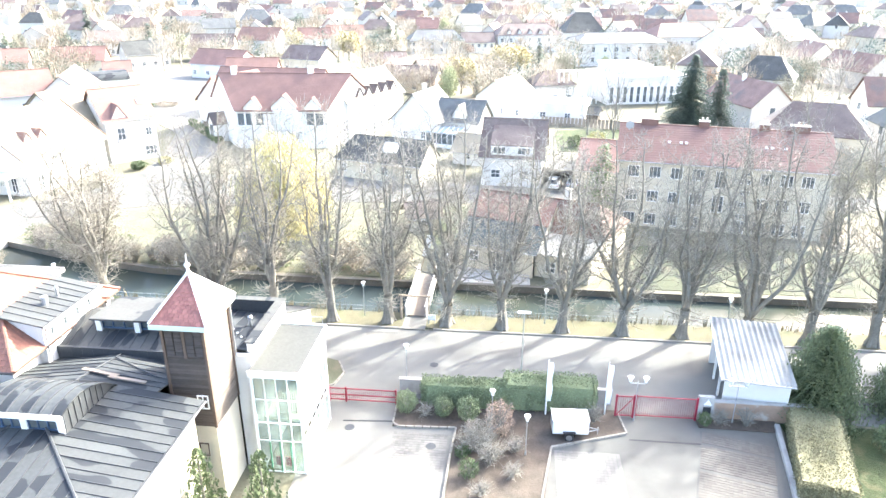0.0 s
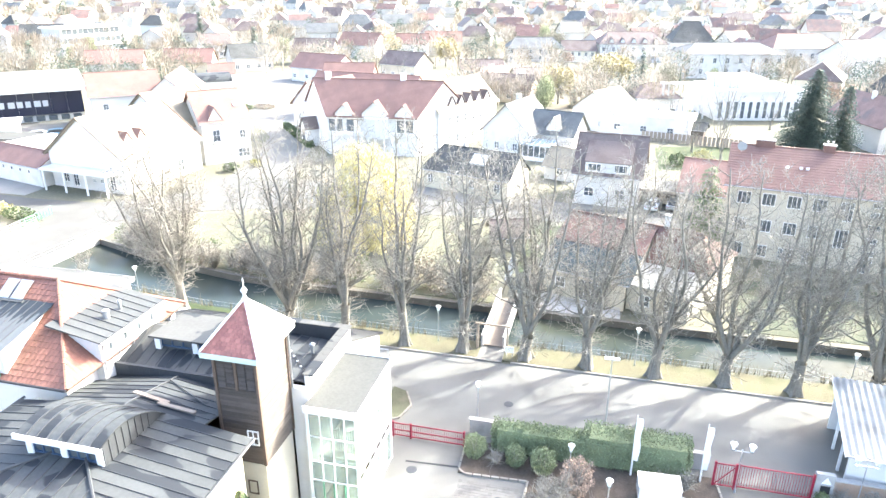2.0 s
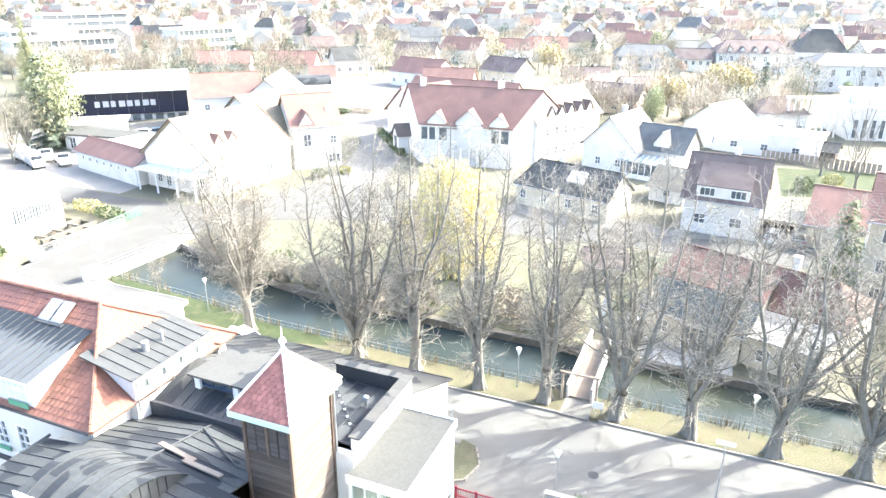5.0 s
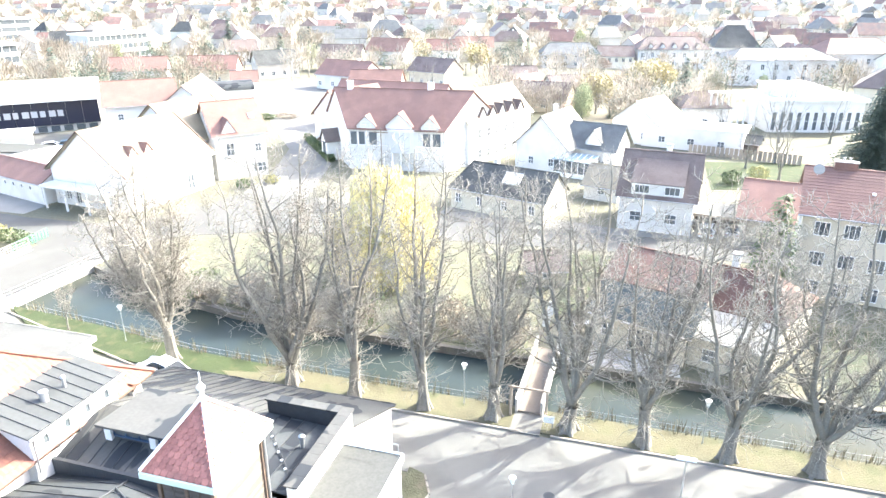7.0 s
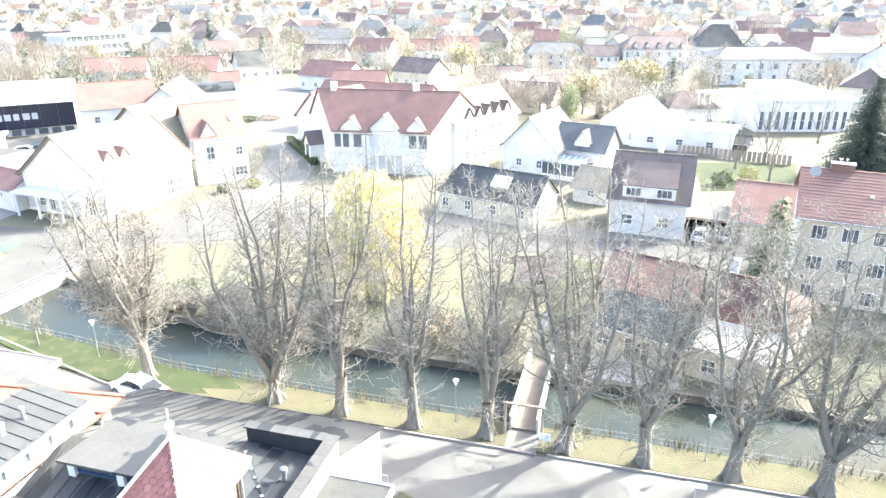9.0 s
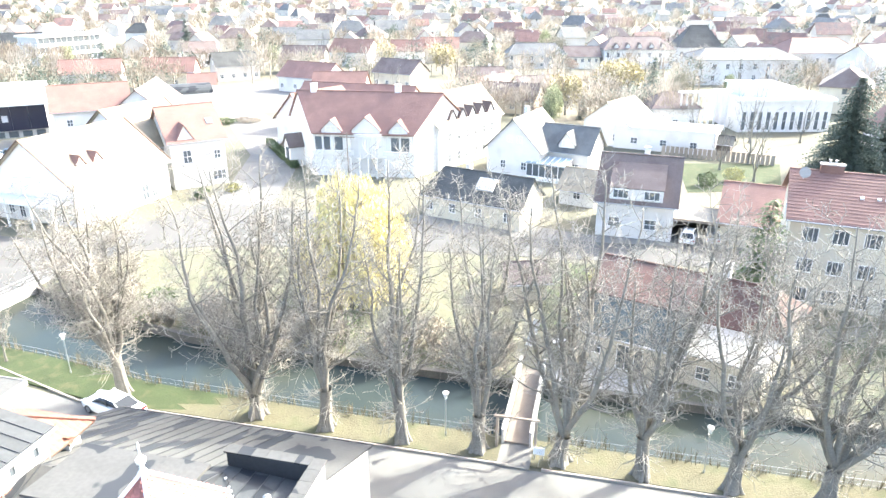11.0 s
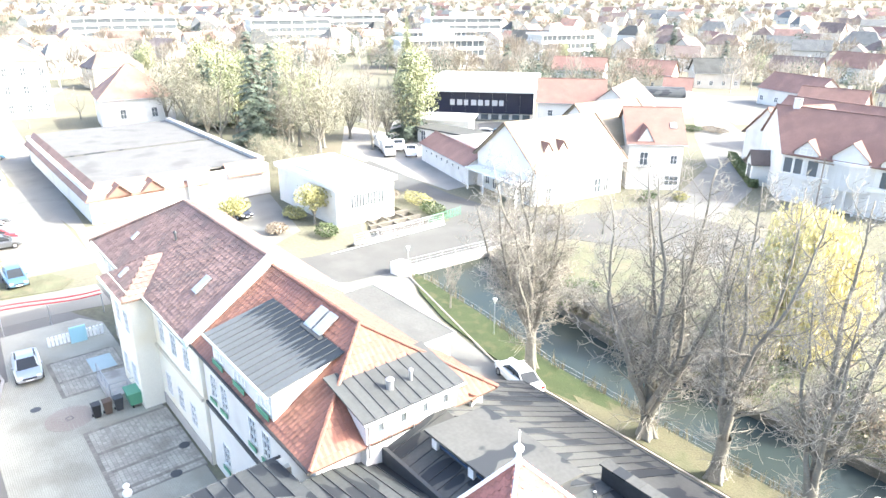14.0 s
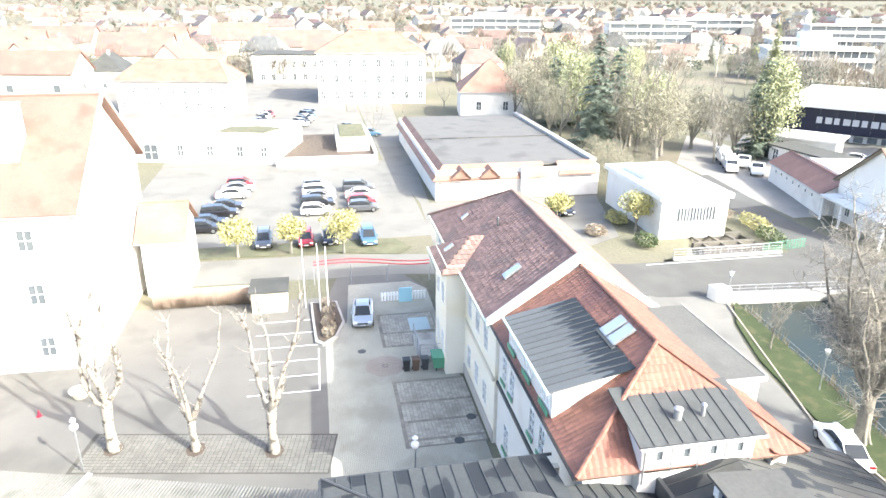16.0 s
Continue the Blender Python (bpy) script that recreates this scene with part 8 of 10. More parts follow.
# golden willow
rnd = random.Random(8)
wil = thing("willow_tree", "golden yellow weeping willow in the meadow", "tree", m=at(-25.2, 70.8))
wt, wl = Mesh(), Mesh()
wt.tube([(0, 0, -0.2), (0.1, 0, 1.6), (0, 0.1, 3.2)], [0.55, 0.42, 0.4], 9, caps=False)
for i in range(92):
    a = rnd.uniform(0, 6.283)
    R = 4.7 * math.sqrt(rnd.random())
    zt = 12.4 * math.sqrt(max(0.0, 1 - (R / 6.2) ** 2)) * rnd.choice((rnd.uniform(0.82, 1.0), rnd.uniform(0.5, 0.8)))
    e = Vector((math.cos(a) * R, math.sin(a) * R, zt))
    arm = [Vector((0, 0, 3.0)), Vector((e.x * 0.45, e.y * 0.45, 3 + (zt - 3) * 0.75)), Vector((e.x * 0.75, e.y * 0.75, zt)), Vector((e.x * 1.05, e.y * 1.05, zt - 0.5))]
    wt.tube(arm, [0.15, 0.09, 0.05, 0.02], 5, caps=False)
    for k in range(34):
        b = rnd.uniform(0, 6.283)
        p = arm[2].lerp(arm[3], rnd.random()) if rnd.random() < 0.75 else arm[1].lerp(arm[2], rnd.random())
        p = p + Vector((math.cos(b), math.sin(b), 0)) * rnd.uniform(0.1, 1.0) + Vector((0, 0, rnd.uniform(-0.5, 0.3)))
        length = min(p.z - 0.6, rnd.uniform(3.0, 9.5))
        sway = Vector((e.x, e.y, 0)).normalized() * rnd.uniform(0.0, 0.7) + Vector((rnd.uniform(-0.3, 0.3), rnd.uniform(-0.3, 0.3), 0))
        n = max(2, int(length / 0.36))
        for q in range(n):
            c = p + sway * (q / n) - Vector((0, 0, q * 0.36))
            w = Vector((math.cos(b + q), math.sin(b + q), 0)) * rnd.uniform(0.06, 0.13)
            wl.add([c - w, c + w * 0.2 + Vector((0, 0, -0.24)), c + w, c + Vector((0, 0, 0.18))], [(0, 1, 2, 3)])
wt.make("trunk", BARK_PALE, wil, fix=False, smooth=True)
wl.make("crown", LEAF_WILLOW, wil, fix=False)

# round yellow-green street trees by the car park
for i, (x, y, h, w) in enumerate(((-75.3, 9.8, 4.6, 3.6), (-75.4, 15.4, 4.2, 3.4), (-74.6, 21.0, 4.9, 4.4), (-76.3, 55.6, 5.0, 4.4), (-81.5, 47.5, 4.0, 4.0))):
    leafy_tree("street_tree", "small round tree with sparse yellow-green leaves", 200 + i, h, w, x, y, LEAF_YELLOW, count=1700, leaf=0.15, group="round street trees")
# pollarded trees in the yard
def pollard(seed, height, trunk_r, fork, limbs_n, x, y):
    """A cut-back tree: pale trunk, a few steep knobbly limbs, thin shoots on the knobs."""
    rnd = random.Random(seed)
    t = thing("yard_tree", "pale pollarded tree with knobbly bare limbs in the yard", "tree", "pollarded yard trees", m=at(x, y))
    trunk = Mesh()
    zs = [-0.2, 0.1, 0.6, fork * 0.5, fork * 0.85, fork]
    trunk.tube([(0.06 * math.sin(3 * z), 0.05 * math.cos(2 * z), z) for z in zs], [trunk_r * k for k in (1.8, 1.4, 1.05, 0.92, 1.05, 1.15)], 10)
    for k in range(limbs_n):
        a = 2 * math.pi * k / limbs_n + rnd.uniform(-0.5, 0.5)
        w = Vector((math.cos(a) * 0.75, math.sin(a) * 0.75, 0.8)).normalized()
        q, length, n = Vector((0, 0, fork * rnd.uniform(0.85, 1.0))), (height - fork) * rnd.uniform(0.72, 1.05), 13
        pts, rad = [q], [trunk_r * 0.62]
        for i in range(n):
            w = (w + Vector((rnd.uniform(-1, 1), rnd.uniform(-1, 1), rnd.uniform(-0.3, 0.3))) * 0.26 + Vector((0, 0, 0.34))).normalized()
            q = q + w * (length / n)
            knob = rnd.random() < 0.4 or i == n - 1
            pts.append(q)
            rad.append(max(0.05, trunk_r * 0.58 * (1 - 0.8 * (i + 1) / n)) * (1.5 if knob else 0.9))
            if knob:
                for _ in range(5):
                    d = Vector((rnd.uniform(-1, 1), rnd.uniform(-1, 1), rnd.uniform(0.1, 1))).normalized()
                    e = q + d * rnd.uniform(0.3, 1.1)
                    trunk.tube([q, q.lerp(e, 0.5) + Vector((0, 0, -0.05)), e + Vector((0, 0, 0.15))], [0.035, 0.022, 0.012], 4, caps=False)
        trunk.tube(pts, rad, 7)
    trunk.make("trunk", BARK_PALE, t, fix=False, smooth=True)


pollard(300, 13.0, 0.34, 3.6, 4, -43.0, 5.4)
pollard(301, 9.6, 0.24, 2.2, 3, -42.1, 10.4)
pollard(302, 12.0, 0.30, 3.2, 3, -41.1, 15.2)
# garden evergreens by the hall and the gate
conifer("fir", "bushy green fir beside the hall", 311, 6.3, 3.4, -15.0, 26.1, LEAF_GREEN, 30, 0.14, 20, 0.17)
conifer("fir", "bushy green fir beside the hall", 312, 6.3, 3.4, -11.9, 26.3, LEAF_GREEN, 30, 0.14, 20, 0.17)
conifer("cypress", "large dense green cypress beside the shed", 313, 6.6, 6.6, 21.4, 41.6, LEAF_CYPRESS, 42, 0.25, 58, 0.16, taper=0.5, step=0.26)
conifer("cypress", "large dense green cypress in the garden", 314, 7.0, 6.0, 27.6, 42.0, LEAF_CYPRESS, 36, 0.25, 44, 0.17, step=0.28)
conifer("pine", "green pine between bank and garage", 315, 10.6, 5.0, 10.4, 76.6, LEAF_GREEN, 26, 0.2, 13, 0.5, taper=0.6)
conifer("large_fir", "very tall dark fir in the gardens", 316, 14.6, 11.5, 32.8, 131.5, LEAF_DARK, 48, 0.4, 30, 0.5, taper=0.75, step=0.5)
conifer("large_fir", "tall dark fir in the gardens", 317, 11.8, 7.5, 38.6, 133.5, LEAF_DARK, 42, 0.35, 22, 0.45, taper=0.8, step=0.5)
tmpl_fir = conifer("far_fir", "dark fir among the houses", 318, 12.0, 6.0, -47.4, 263.3, LEAF_DARK, 22, 0.3, 9, 0.8, group="far firs")
for x, y, sc in ((-44, 259, 0.9), (6.8, 199, 0.9), (-122, 226, 1.1), (-165, 214, 0.9), (-161, 217, 0.8), (-152, 160, 1.1), (-146, 74, 1.0), (-149, 70, 1.2), (-9, 168, 0.45), (-190, 300, 1.2)):
    o = copy_thing(tmpl_fir, at(x, y, 0, 37 * x))
    o.scale = (sc, sc, sc)
conifer("spruce", "tall narrow green spruce behind the parking square", 319, 20.0, 8.5, -169.5, 137, LEAF_FIR_PALE, 64, 0.35, 26, 0.26, step=0.3)
tmpl_yel = leafy_tree("autumn_tree", "yellow-leaved garden tree between far houses", 330, 9, 7, -13.0, 172, LEAF_GOLD, 2.0, 1500, 0.35, trunk_r=0.22, group="yellow garden trees")
for x, y, sc in ((-3.2, 199, 1.1), (1.2, 202, 1.0), (-80, 250, 1.0), (-57, 238, 1.1)):
    o = copy_thing(tmpl_yel, at(x, y, 0, 50 * x))
    o.scale = (sc, sc, sc)

# woods and loose trees further off, from a few bare and leafy types
far_bare = [bare_tree("far_tree", "bare winter tree in the distance", 400 + i, 11 + i, 0.22, 2.2, 4, 0.55, -115 - 9 * i, 90 + 4 * i, top=3, group="bare trees beyond", twig=LEAF_BROWN if i == 1 else TWIG) for i in range(3)]
ivy = leafy_tree("ivy_tree", "tree overgrown with green ivy", 410, 11, 5.5, -128, 79, LEAF_FIR_PALE, 1.0, 6000, 0.16, trunk_r=0.3, group="ivy trees", blobs=9)
hazel = leafy_tree("brown_tree", "tree with fine brown winter twigs", 411, 10, 8, -120, 74, GROVE, 1.5, 4200, 0.34, trunk_r=0.25, group="brown trees", blobs=9, thin=0.08)
pinkish = leafy_tree("pinkish_tree", "reddish brown bare crown between houses", 412, 6, 6, -16, 160, LEAF_PINK, 1.2, 1800, 0.4, trunk_r=0.15, group="brown trees", thin=0.09)
rng = random.Random(11)


def strew(types, spots, lo=0.8, hi=1.25):
    for x, y in spots:
        o = copy_thing(rng.choice(types), at(x, y, 0, rng.uniform(0, 360)))
        sc = rng.uniform(lo, hi)
        o.scale = (sc, sc, sc)


strew([far_bare[0], far_bare[1], ivy, hazel, far_bare[2], tmpl_fir], [(rng.uniform(-160, -110), 62 + 34 * rng.random()) for _ in range(38)], 1.1, 1.6)
strew([hazel, far_bare[1]], [(-95, 61), (-98, 64), (-101, 60.5), (-104, 66), (-97, 68)], 0.5, 0.8)
strew([far_bare[0], far_bare[2]], [(-106.9, 84), (-137, 119), (-141, 117), (-66, 196), (-58, 190), (18, 122), (14, 128), (19, 133), (12, 152), (22, 150), (31, 152), (38, 150)], 0.6, 0.95)
spots = []
for _ in range(80):
    x, y = rng.uniform(-230, 170), 150 + 150 * rng.random()
    if all((x - a) ** 2 + (y - b) ** 2 > 90 for a, b, _ in taken) and not (-120 < x < -40 and y < 205) and not (-50 < x < -15 and y < 160) and not (15 < x < 45 and y < 180):
        spots.append((x, y))
strew([far_bare[0], far_bare[1], hazel, hazel, pinkish, ivy, far_bare[2]], spots, 0.55, 1.1)
spots = []
for _ in range(36):
    x, y = rng.uniform(-290, -195), rng.uniform(-130, 300)
    if all((x - a) ** 2 + (y - b) ** 2 > 110 for a, b, _ in taken):
        spots.append((x, y))
strew([far_bare[0], hazel, ivy, far_bare[2], tmpl_fir], spots, 0.55, 1.1)
strew([far_bare[0], far_bare[2], hazel, pinkish], [(rng.uniform(42, 110), rng.uniform(64, 125)) for _ in range(26)] + [(rng.uniform(20, 130), rng.uniform(150, 240)) for _ in range(18)], 0.6, 1.0)
for x, y in ((-170, 26), (-168, 33), (-166, 39), (-172, 50), (-140, 30)):
    o = copy_thing(far_bare[0], at(x, y, 0, x))
    o.scale = (0.6, 0.6, 0.6)

# shrubs and hedges near the gates
for i, (x, y, w, h) in enumerate(((-6.5, 38.7, 1.5, 1.6), (-3.9, 38.5, 1.3, 1.4), (-2.2, 38.2, 1.6, 1.7))):
    shrub("clipped_bush", "round clipped evergreen bush in the planting bed", 500 + i, w, h, x, y, LEAF_CYPRESS, 3600, 0.045, group="clipped bushes")
shrub("hedge", "long dark green clipped hedge along the wall", 510, 7.6, 1.9, -1.8, 40.0, LEAF_CYPRESS, 13000, 0.062, d=1.2, boxy=True)
shrub("hedge", "tall green hedge beside the flag poles", 511, 6.4, 2.3, 3.2, 40.3, LEAF_CYPRESS, 13000, 0.062, d=1.7, boxy=True)
shrub("clipped_shrub", "pale pinkish clipped ball shrub with dry leaves", 512, 1.9, 2.5, -0.1, 36.9, LEAF_PINK, 2600, 0.05, twiggy=True)
for i, (x, y, w, h) in enumerate(((-1.0, 35.6, 3.0, 2.2), (-0.6, 34.2, 3.2, 1.7), (-1.9, 34.9, 2.4, 1.6))):
    tangle("sprawling bare shrub with pale tangled twigs", 513 + 40 * i, w, h, x, y, group="bare bed shrubs")
for i, (x, y, w, h, m2) in enumerate(((-1.9, 36.2, 1.6, 1.3, LEAF_BROWN), (0.9, 35.2, 1.6, 1.0, LEAF_BROWN), (-0.6, 33.8, 1.8, 1.2, LEAF_BROWN), (-1.8, 32.6, 1.3, 1.2, LEAF_GREEN), (0.8, 32.8, 1.3, 0.8, LEAF_BROWN), (-5.1, 38.3, 1.1, 0.8, LEAF_BROWN),
                                      (6.2, 38.8, 1.6, 1.1, LEAF_BROWN), (4.8, 38.6, 1.4, 0.9, LEAF_BROWN), (14.5, 39.4, 1.5, 1.0, LEAF_BROWN), (16.2, 39.3, 1.6, 1.3, LEAF_BROWN), (13.5, 39.2, 0.9, 0.9, LEAF_GREEN), (-1.0, 31.0, 1.4, 0.9, LEAF_BROWN), (-2.3, 34.4, 1.0, 0.7, LEAF_GREEN))):
    if m2 is LEAF_BROWN:
        tangle("low bare winter shrub in the planting bed", 520 + i, w, h, x, y, 26, "bed shrubs")
    else:
        shrub("garden_shrub", "low evergreen shrub in the planting bed", 520 + i, w, h, x, y, m2, 900, 0.055, group="bed shrubs")
shrub("box_hedge", "wide flat-topped hedge with brownish winter leaves", 540, 3.2, 1.4, 19.5, 36.0, LEAF_HEDGE, 26000, 0.055, d=8.4, boxy=True).matrix_basis = at(19.5, 36.0, 0.1, -14.6)
shrub("hedge", "low green hedge along the hotel drive", 545, 20.0, 1.1, -57.6, 121.9, LEAF_GREEN, 6000, 0.12, d=1.4, boxy=True).matrix_basis = at(-57.6, 121.9, 0.02, 128.5)
shrub("garden_bush", "round dark green garden bush", 541, 2.6, 1.7, 24.6, 37.6, LEAF_GREEN, 900, 0.1)
# bare thickets hanging over the far water edge
rng = random.Random(31)
thicket = None
for i in range(16):
    x = -51 + 1.75 * i
    y = smooth_steps(RIVER, x)[1] + rng.uniform(0.3, 1.6)
    if thicket is None:
        thicket = tangle("bare brown thicket at the far water edge", 560, 4.2, 3.0, x, y, 70, "thickets on the far bank")
    else:
        o = copy_thing(thicket, at(x, y, 0.05, rng.uniform(0, 360)))
        sc = rng.uniform(0.7, 1.15)
        o.scale = (sc, sc, sc * rng.uniform(0.7, 1.0))
# shrubs along the far bank and in gardens
rng = random.Random(21)
for i in range(34):
    x = -52 + 43 * rng.random()
    s2 = smooth_steps(RIVER, x)[1]
    shrub("bank_shrub", "tangled brown shrub on the far river bank", 600 + i, rng.uniform(2, 4), rng.uniform(1.4, 3.0), x, s2 + rng.uniform(0.8, 4.0), LEAF_BROWN if rng.random() < 0.7 else LEAF_GREEN, 420, 0.12, twiggy=True, group="shrubs on the far bank", z=0.03)
for i, (x, y, w, h) in enumerate(((-70.5, 69.5, 5, 1.5), (-75, 70.5, 6, 1.6), (-80.5, 68.8, 6, 1.6), (-71.5, 54.6, 3.5, 1.4), (-80, 54.8, 4, 1.3), (-76, 50.5, 3, 1.1), (-53.0, 118.5, 3, 1.6), (-55.5, 122, 3, 1.6), (-58.0, 125.5, 3.5, 1.6), (-57, 96.5, 2.4, 1.3), (-54.5, 100, 2.2, 1.2),
                                  (-78, 148, 6, 1.2), (-82, 146, 5, 1.2), (-3, 79, 3, 1.6), (3, 77, 3.5, 1.8), (11, 118, 3, 2.0), (15, 121, 3, 2.2), (36, 76, 3, 2), (-85, -4, 6, 3.5), (-83, 1, 4, 3), (-125.5, 25, 5, 1.2), (-127, 15, 6, 1.2))):
    shrub("hedge_clump", "clump of mixed green and brown hedge", 660 + i, w, h, x, y, (LEAF_GREEN, LEAF_YELLOW, LEAF_BROWN)[i % 3], 900, 0.13, group="hedge clumps", z=0.03, d=min(w, 2.6))
# reeds on the near bank: grass tufts as one strewn mass
rd = Mesh()
for i in range(900):
    x = rng.uniform(-34, 45) if rng.random() < 0.8 else rng.uniform(-54, -34)
    n = smooth_steps(RIVER, x)[0]
    y = n - rng.uniform(-0.5, 0.5)
    if abs(x + 7.7) < 1.4:
        continue
    dens = noise.noise(Vector((x * 0.35, 3.1, 0)))
    if dens < -0.05 and rng.random() < 0.8:
        continue
    h = rng.uniform(0.35, 1.0)
    for k in range(4):
        a = rng.uniform(0, 6.283)
        e = Vector((x + math.cos(a) * 0.3 * h, y + math.sin(a) * 0.3 * h, 0.0 + h))
        w = Vector((-math.sin(a), math.cos(a), 0)) * 0.03
        b = Vector((x, y, -0.25))
        rd.add([b - w, b + w, e], [(0, 1, 2)])
tagged(rd.make("reeds", REED, fix=False), "dry straw-coloured reeds along the water's edge", "reeds", kind="stuff")
# far gardens and belts of woodland out to the horizon, as masses
def far_crowns(mesh, rnd, x, y, h, w, count, size, bare):
    """A crown of slivers that fan up and out of a short trunk (bare) or of small leaves."""
    base = Vector((x, y, h * 0.15))
    mesh.box(x - 0.15, x + 0.15, y - 0.15, y + 0.15, 0, h * 0.5)
    for _ in range(count):
        a, u, r = rnd.uniform(0, 6.283), rnd.uniform(-0.75, 1), 0.45 + 0.55 * rnd.random()
        k = math.sqrt(1 - u * u) * r
        c = Vector((x + math.cos(a) * k * w / 2, y + math.sin(a) * k * w / 2, h * (0.56 + 0.42 * u * r)))
        if bare:
            d1 = (c - base).normalized() * size * 2.2
            d2 = d1.orthogonal().normalized() * size * 0.22
        else:
            d1 = Vector((rnd.uniform(-1, 1), rnd.uniform(-1, 1), rnd.uniform(-0.7, 0.7))).normalized() * size
            d2 = d1.orthogonal() * 0.7
        mesh.add([c - d1, c - d2, c + d1, c + d2], [(0, 1, 2, 3)])


far_walls, far_roofs = Mesh(), (Mesh(), Mesh(), Mesh())
rng = random.Random(78)
for _ in range(900):
    ang = radians(rng.uniform(-114, 60))
    r = 300 + 900 * rng.random() ** 1.4
    x, y, rot = -30 + math.sin(ang) * r, 20 + math.cos(ang) * r, rng.choice((0.1, 1.67, 0.4, 1.97)) + rng.uniform(-0.1, 0.1)
    if any((x - a) ** 2 + (y - b) ** 2 < max(c, 15) ** 2 for a, b, c in taken):
        continue
    taken.append((x, y, 15))
    L, W, H, rise = rng.uniform(9, 17) * (1.5 if ang < -1.2 else 1), rng.uniform(8, 11), rng.uniform(3.5, 7.5), rng.uniform(2.6, 4.5)
    m = pose(x, y, 0, 0, 0, math.degrees(rot))
    far_walls.add([m @ Vector(p) for p in ((-L / 2, -W / 2, 0), (L / 2, -W / 2, 0), (L / 2, W / 2, 0), (-L / 2, W / 2, 0), (-L / 2, -W / 2, H), (L / 2, -W / 2, H), (L / 2, W / 2, H), (-L / 2, W / 2, H), (-L / 2, 0, H + rise), (L / 2, 0, H + rise))],
                  [(0, 1, 5, 4), (2, 3, 7, 6), (1, 2, 6, 9, 5), (3, 0, 4, 8, 7)])
    o, k = 0.5, rise / (W / 2)
    for sg in (-1, 1):
        pts = [(-L / 2 - o, sg * (W / 2 + o), H - k * o + 0.15), (L / 2 + o, sg * (W / 2 + o), H - k * o + 0.15), (L / 2 + o, 0, H + rise + 0.15), (-L / 2 - o, 0, H + rise + 0.15)]
        rng_roof = far_roofs[int(abs(x * 7 + y * 3)) % 3]
        rng_roof.slab([m @ Vector(p) for p in pts], 0.12)
tagged(far_walls.make("far_house_walls", PLASTER_DULL, fix=False), "pale plastered houses of the distant town", "houses", kind="stuff")
for mesh, m3, words in zip(far_roofs, (TILE_OLD, TILE_FAR_BROWN, TILE_SLATE), ("old red", "brown", "grey slate")):
    tagged(mesh.make("far_roofs", m3, fix=False), words + " tiled roofs of the distant town", "roofs", kind="stuff")
masses = {"brown": Mesh(), "grey": Mesh(), "green": Mesh()}
rng = random.Random(77)
done = 0
while done < 3000:
    ang = radians(rng.uniform(-112, 60))
    r = 145 + 1900 * rng.random() ** 2.3
    x, y = -30 + math.sin(ang) * r, 20 + math.cos(ang) * r
    if y < 150 and x > -215 or (-120 < x < -40 and y < 205) or (-50 < x < -15 and y < 160) or (12 < x < 48 and y < 190) or (x > -20 and y < 158) or any((x - a) ** 2 + (y - b) ** 2 < 81 for a, b, _ in taken):
        continue
    done += 1
    kind = rng.choice(("brown", "brown", "grey", "grey", "green"))
    h, w = rng.uniform(5, 12), rng.uniform(6, 13)
    far = r / 400
    far_crowns(masses[kind], rng, x, y, h, w, max(30, min(220, int(130 / far))), (0.4 if kind == "green" else 0.6) * far ** 0.8, kind != "green")
for kind, m3, words in (("brown", LEAF_BROWN, "brown"), ("grey", TWIG_PALE, "grey"), ("green", LEAF_DARK, "dark evergreen")):
    tagged(masses[kind].make("far_woods", m3, fix=False), words + " winter trees between the far houses out to the horizon", "woods", kind="stuff")


# ---- vehicles ----
def loft(sections):
    """Skins closed rings of equal length."""
    s = Mesh()
    n = len(sections[0])
    for ring in sections:
        s.v += [tuple(p) for p in ring]
    for i in range(len(sections) - 1):
        for k in range(n):
            a, b = i * n + k, i * n + (k + 1) % n
            s.f.append((a, b, b + n, a + n))
    s.f.append(tuple(range(n)))
    s.f.append(tuple((len(sections) - 1) * n + k for k in range(n - 1, -1, -1)))
    return s


def ring(x, w, z0, z1, r=0.12):
    return [(x, -w + r * 0.5, z0), (x, w - r * 0.5, z0), (x, w, z0 + r), (x, w, z1 - r), (x, w - r, z1), (x, -w + r, z1), (x, -w, z1 - r), (x, -w, z0 + r)]


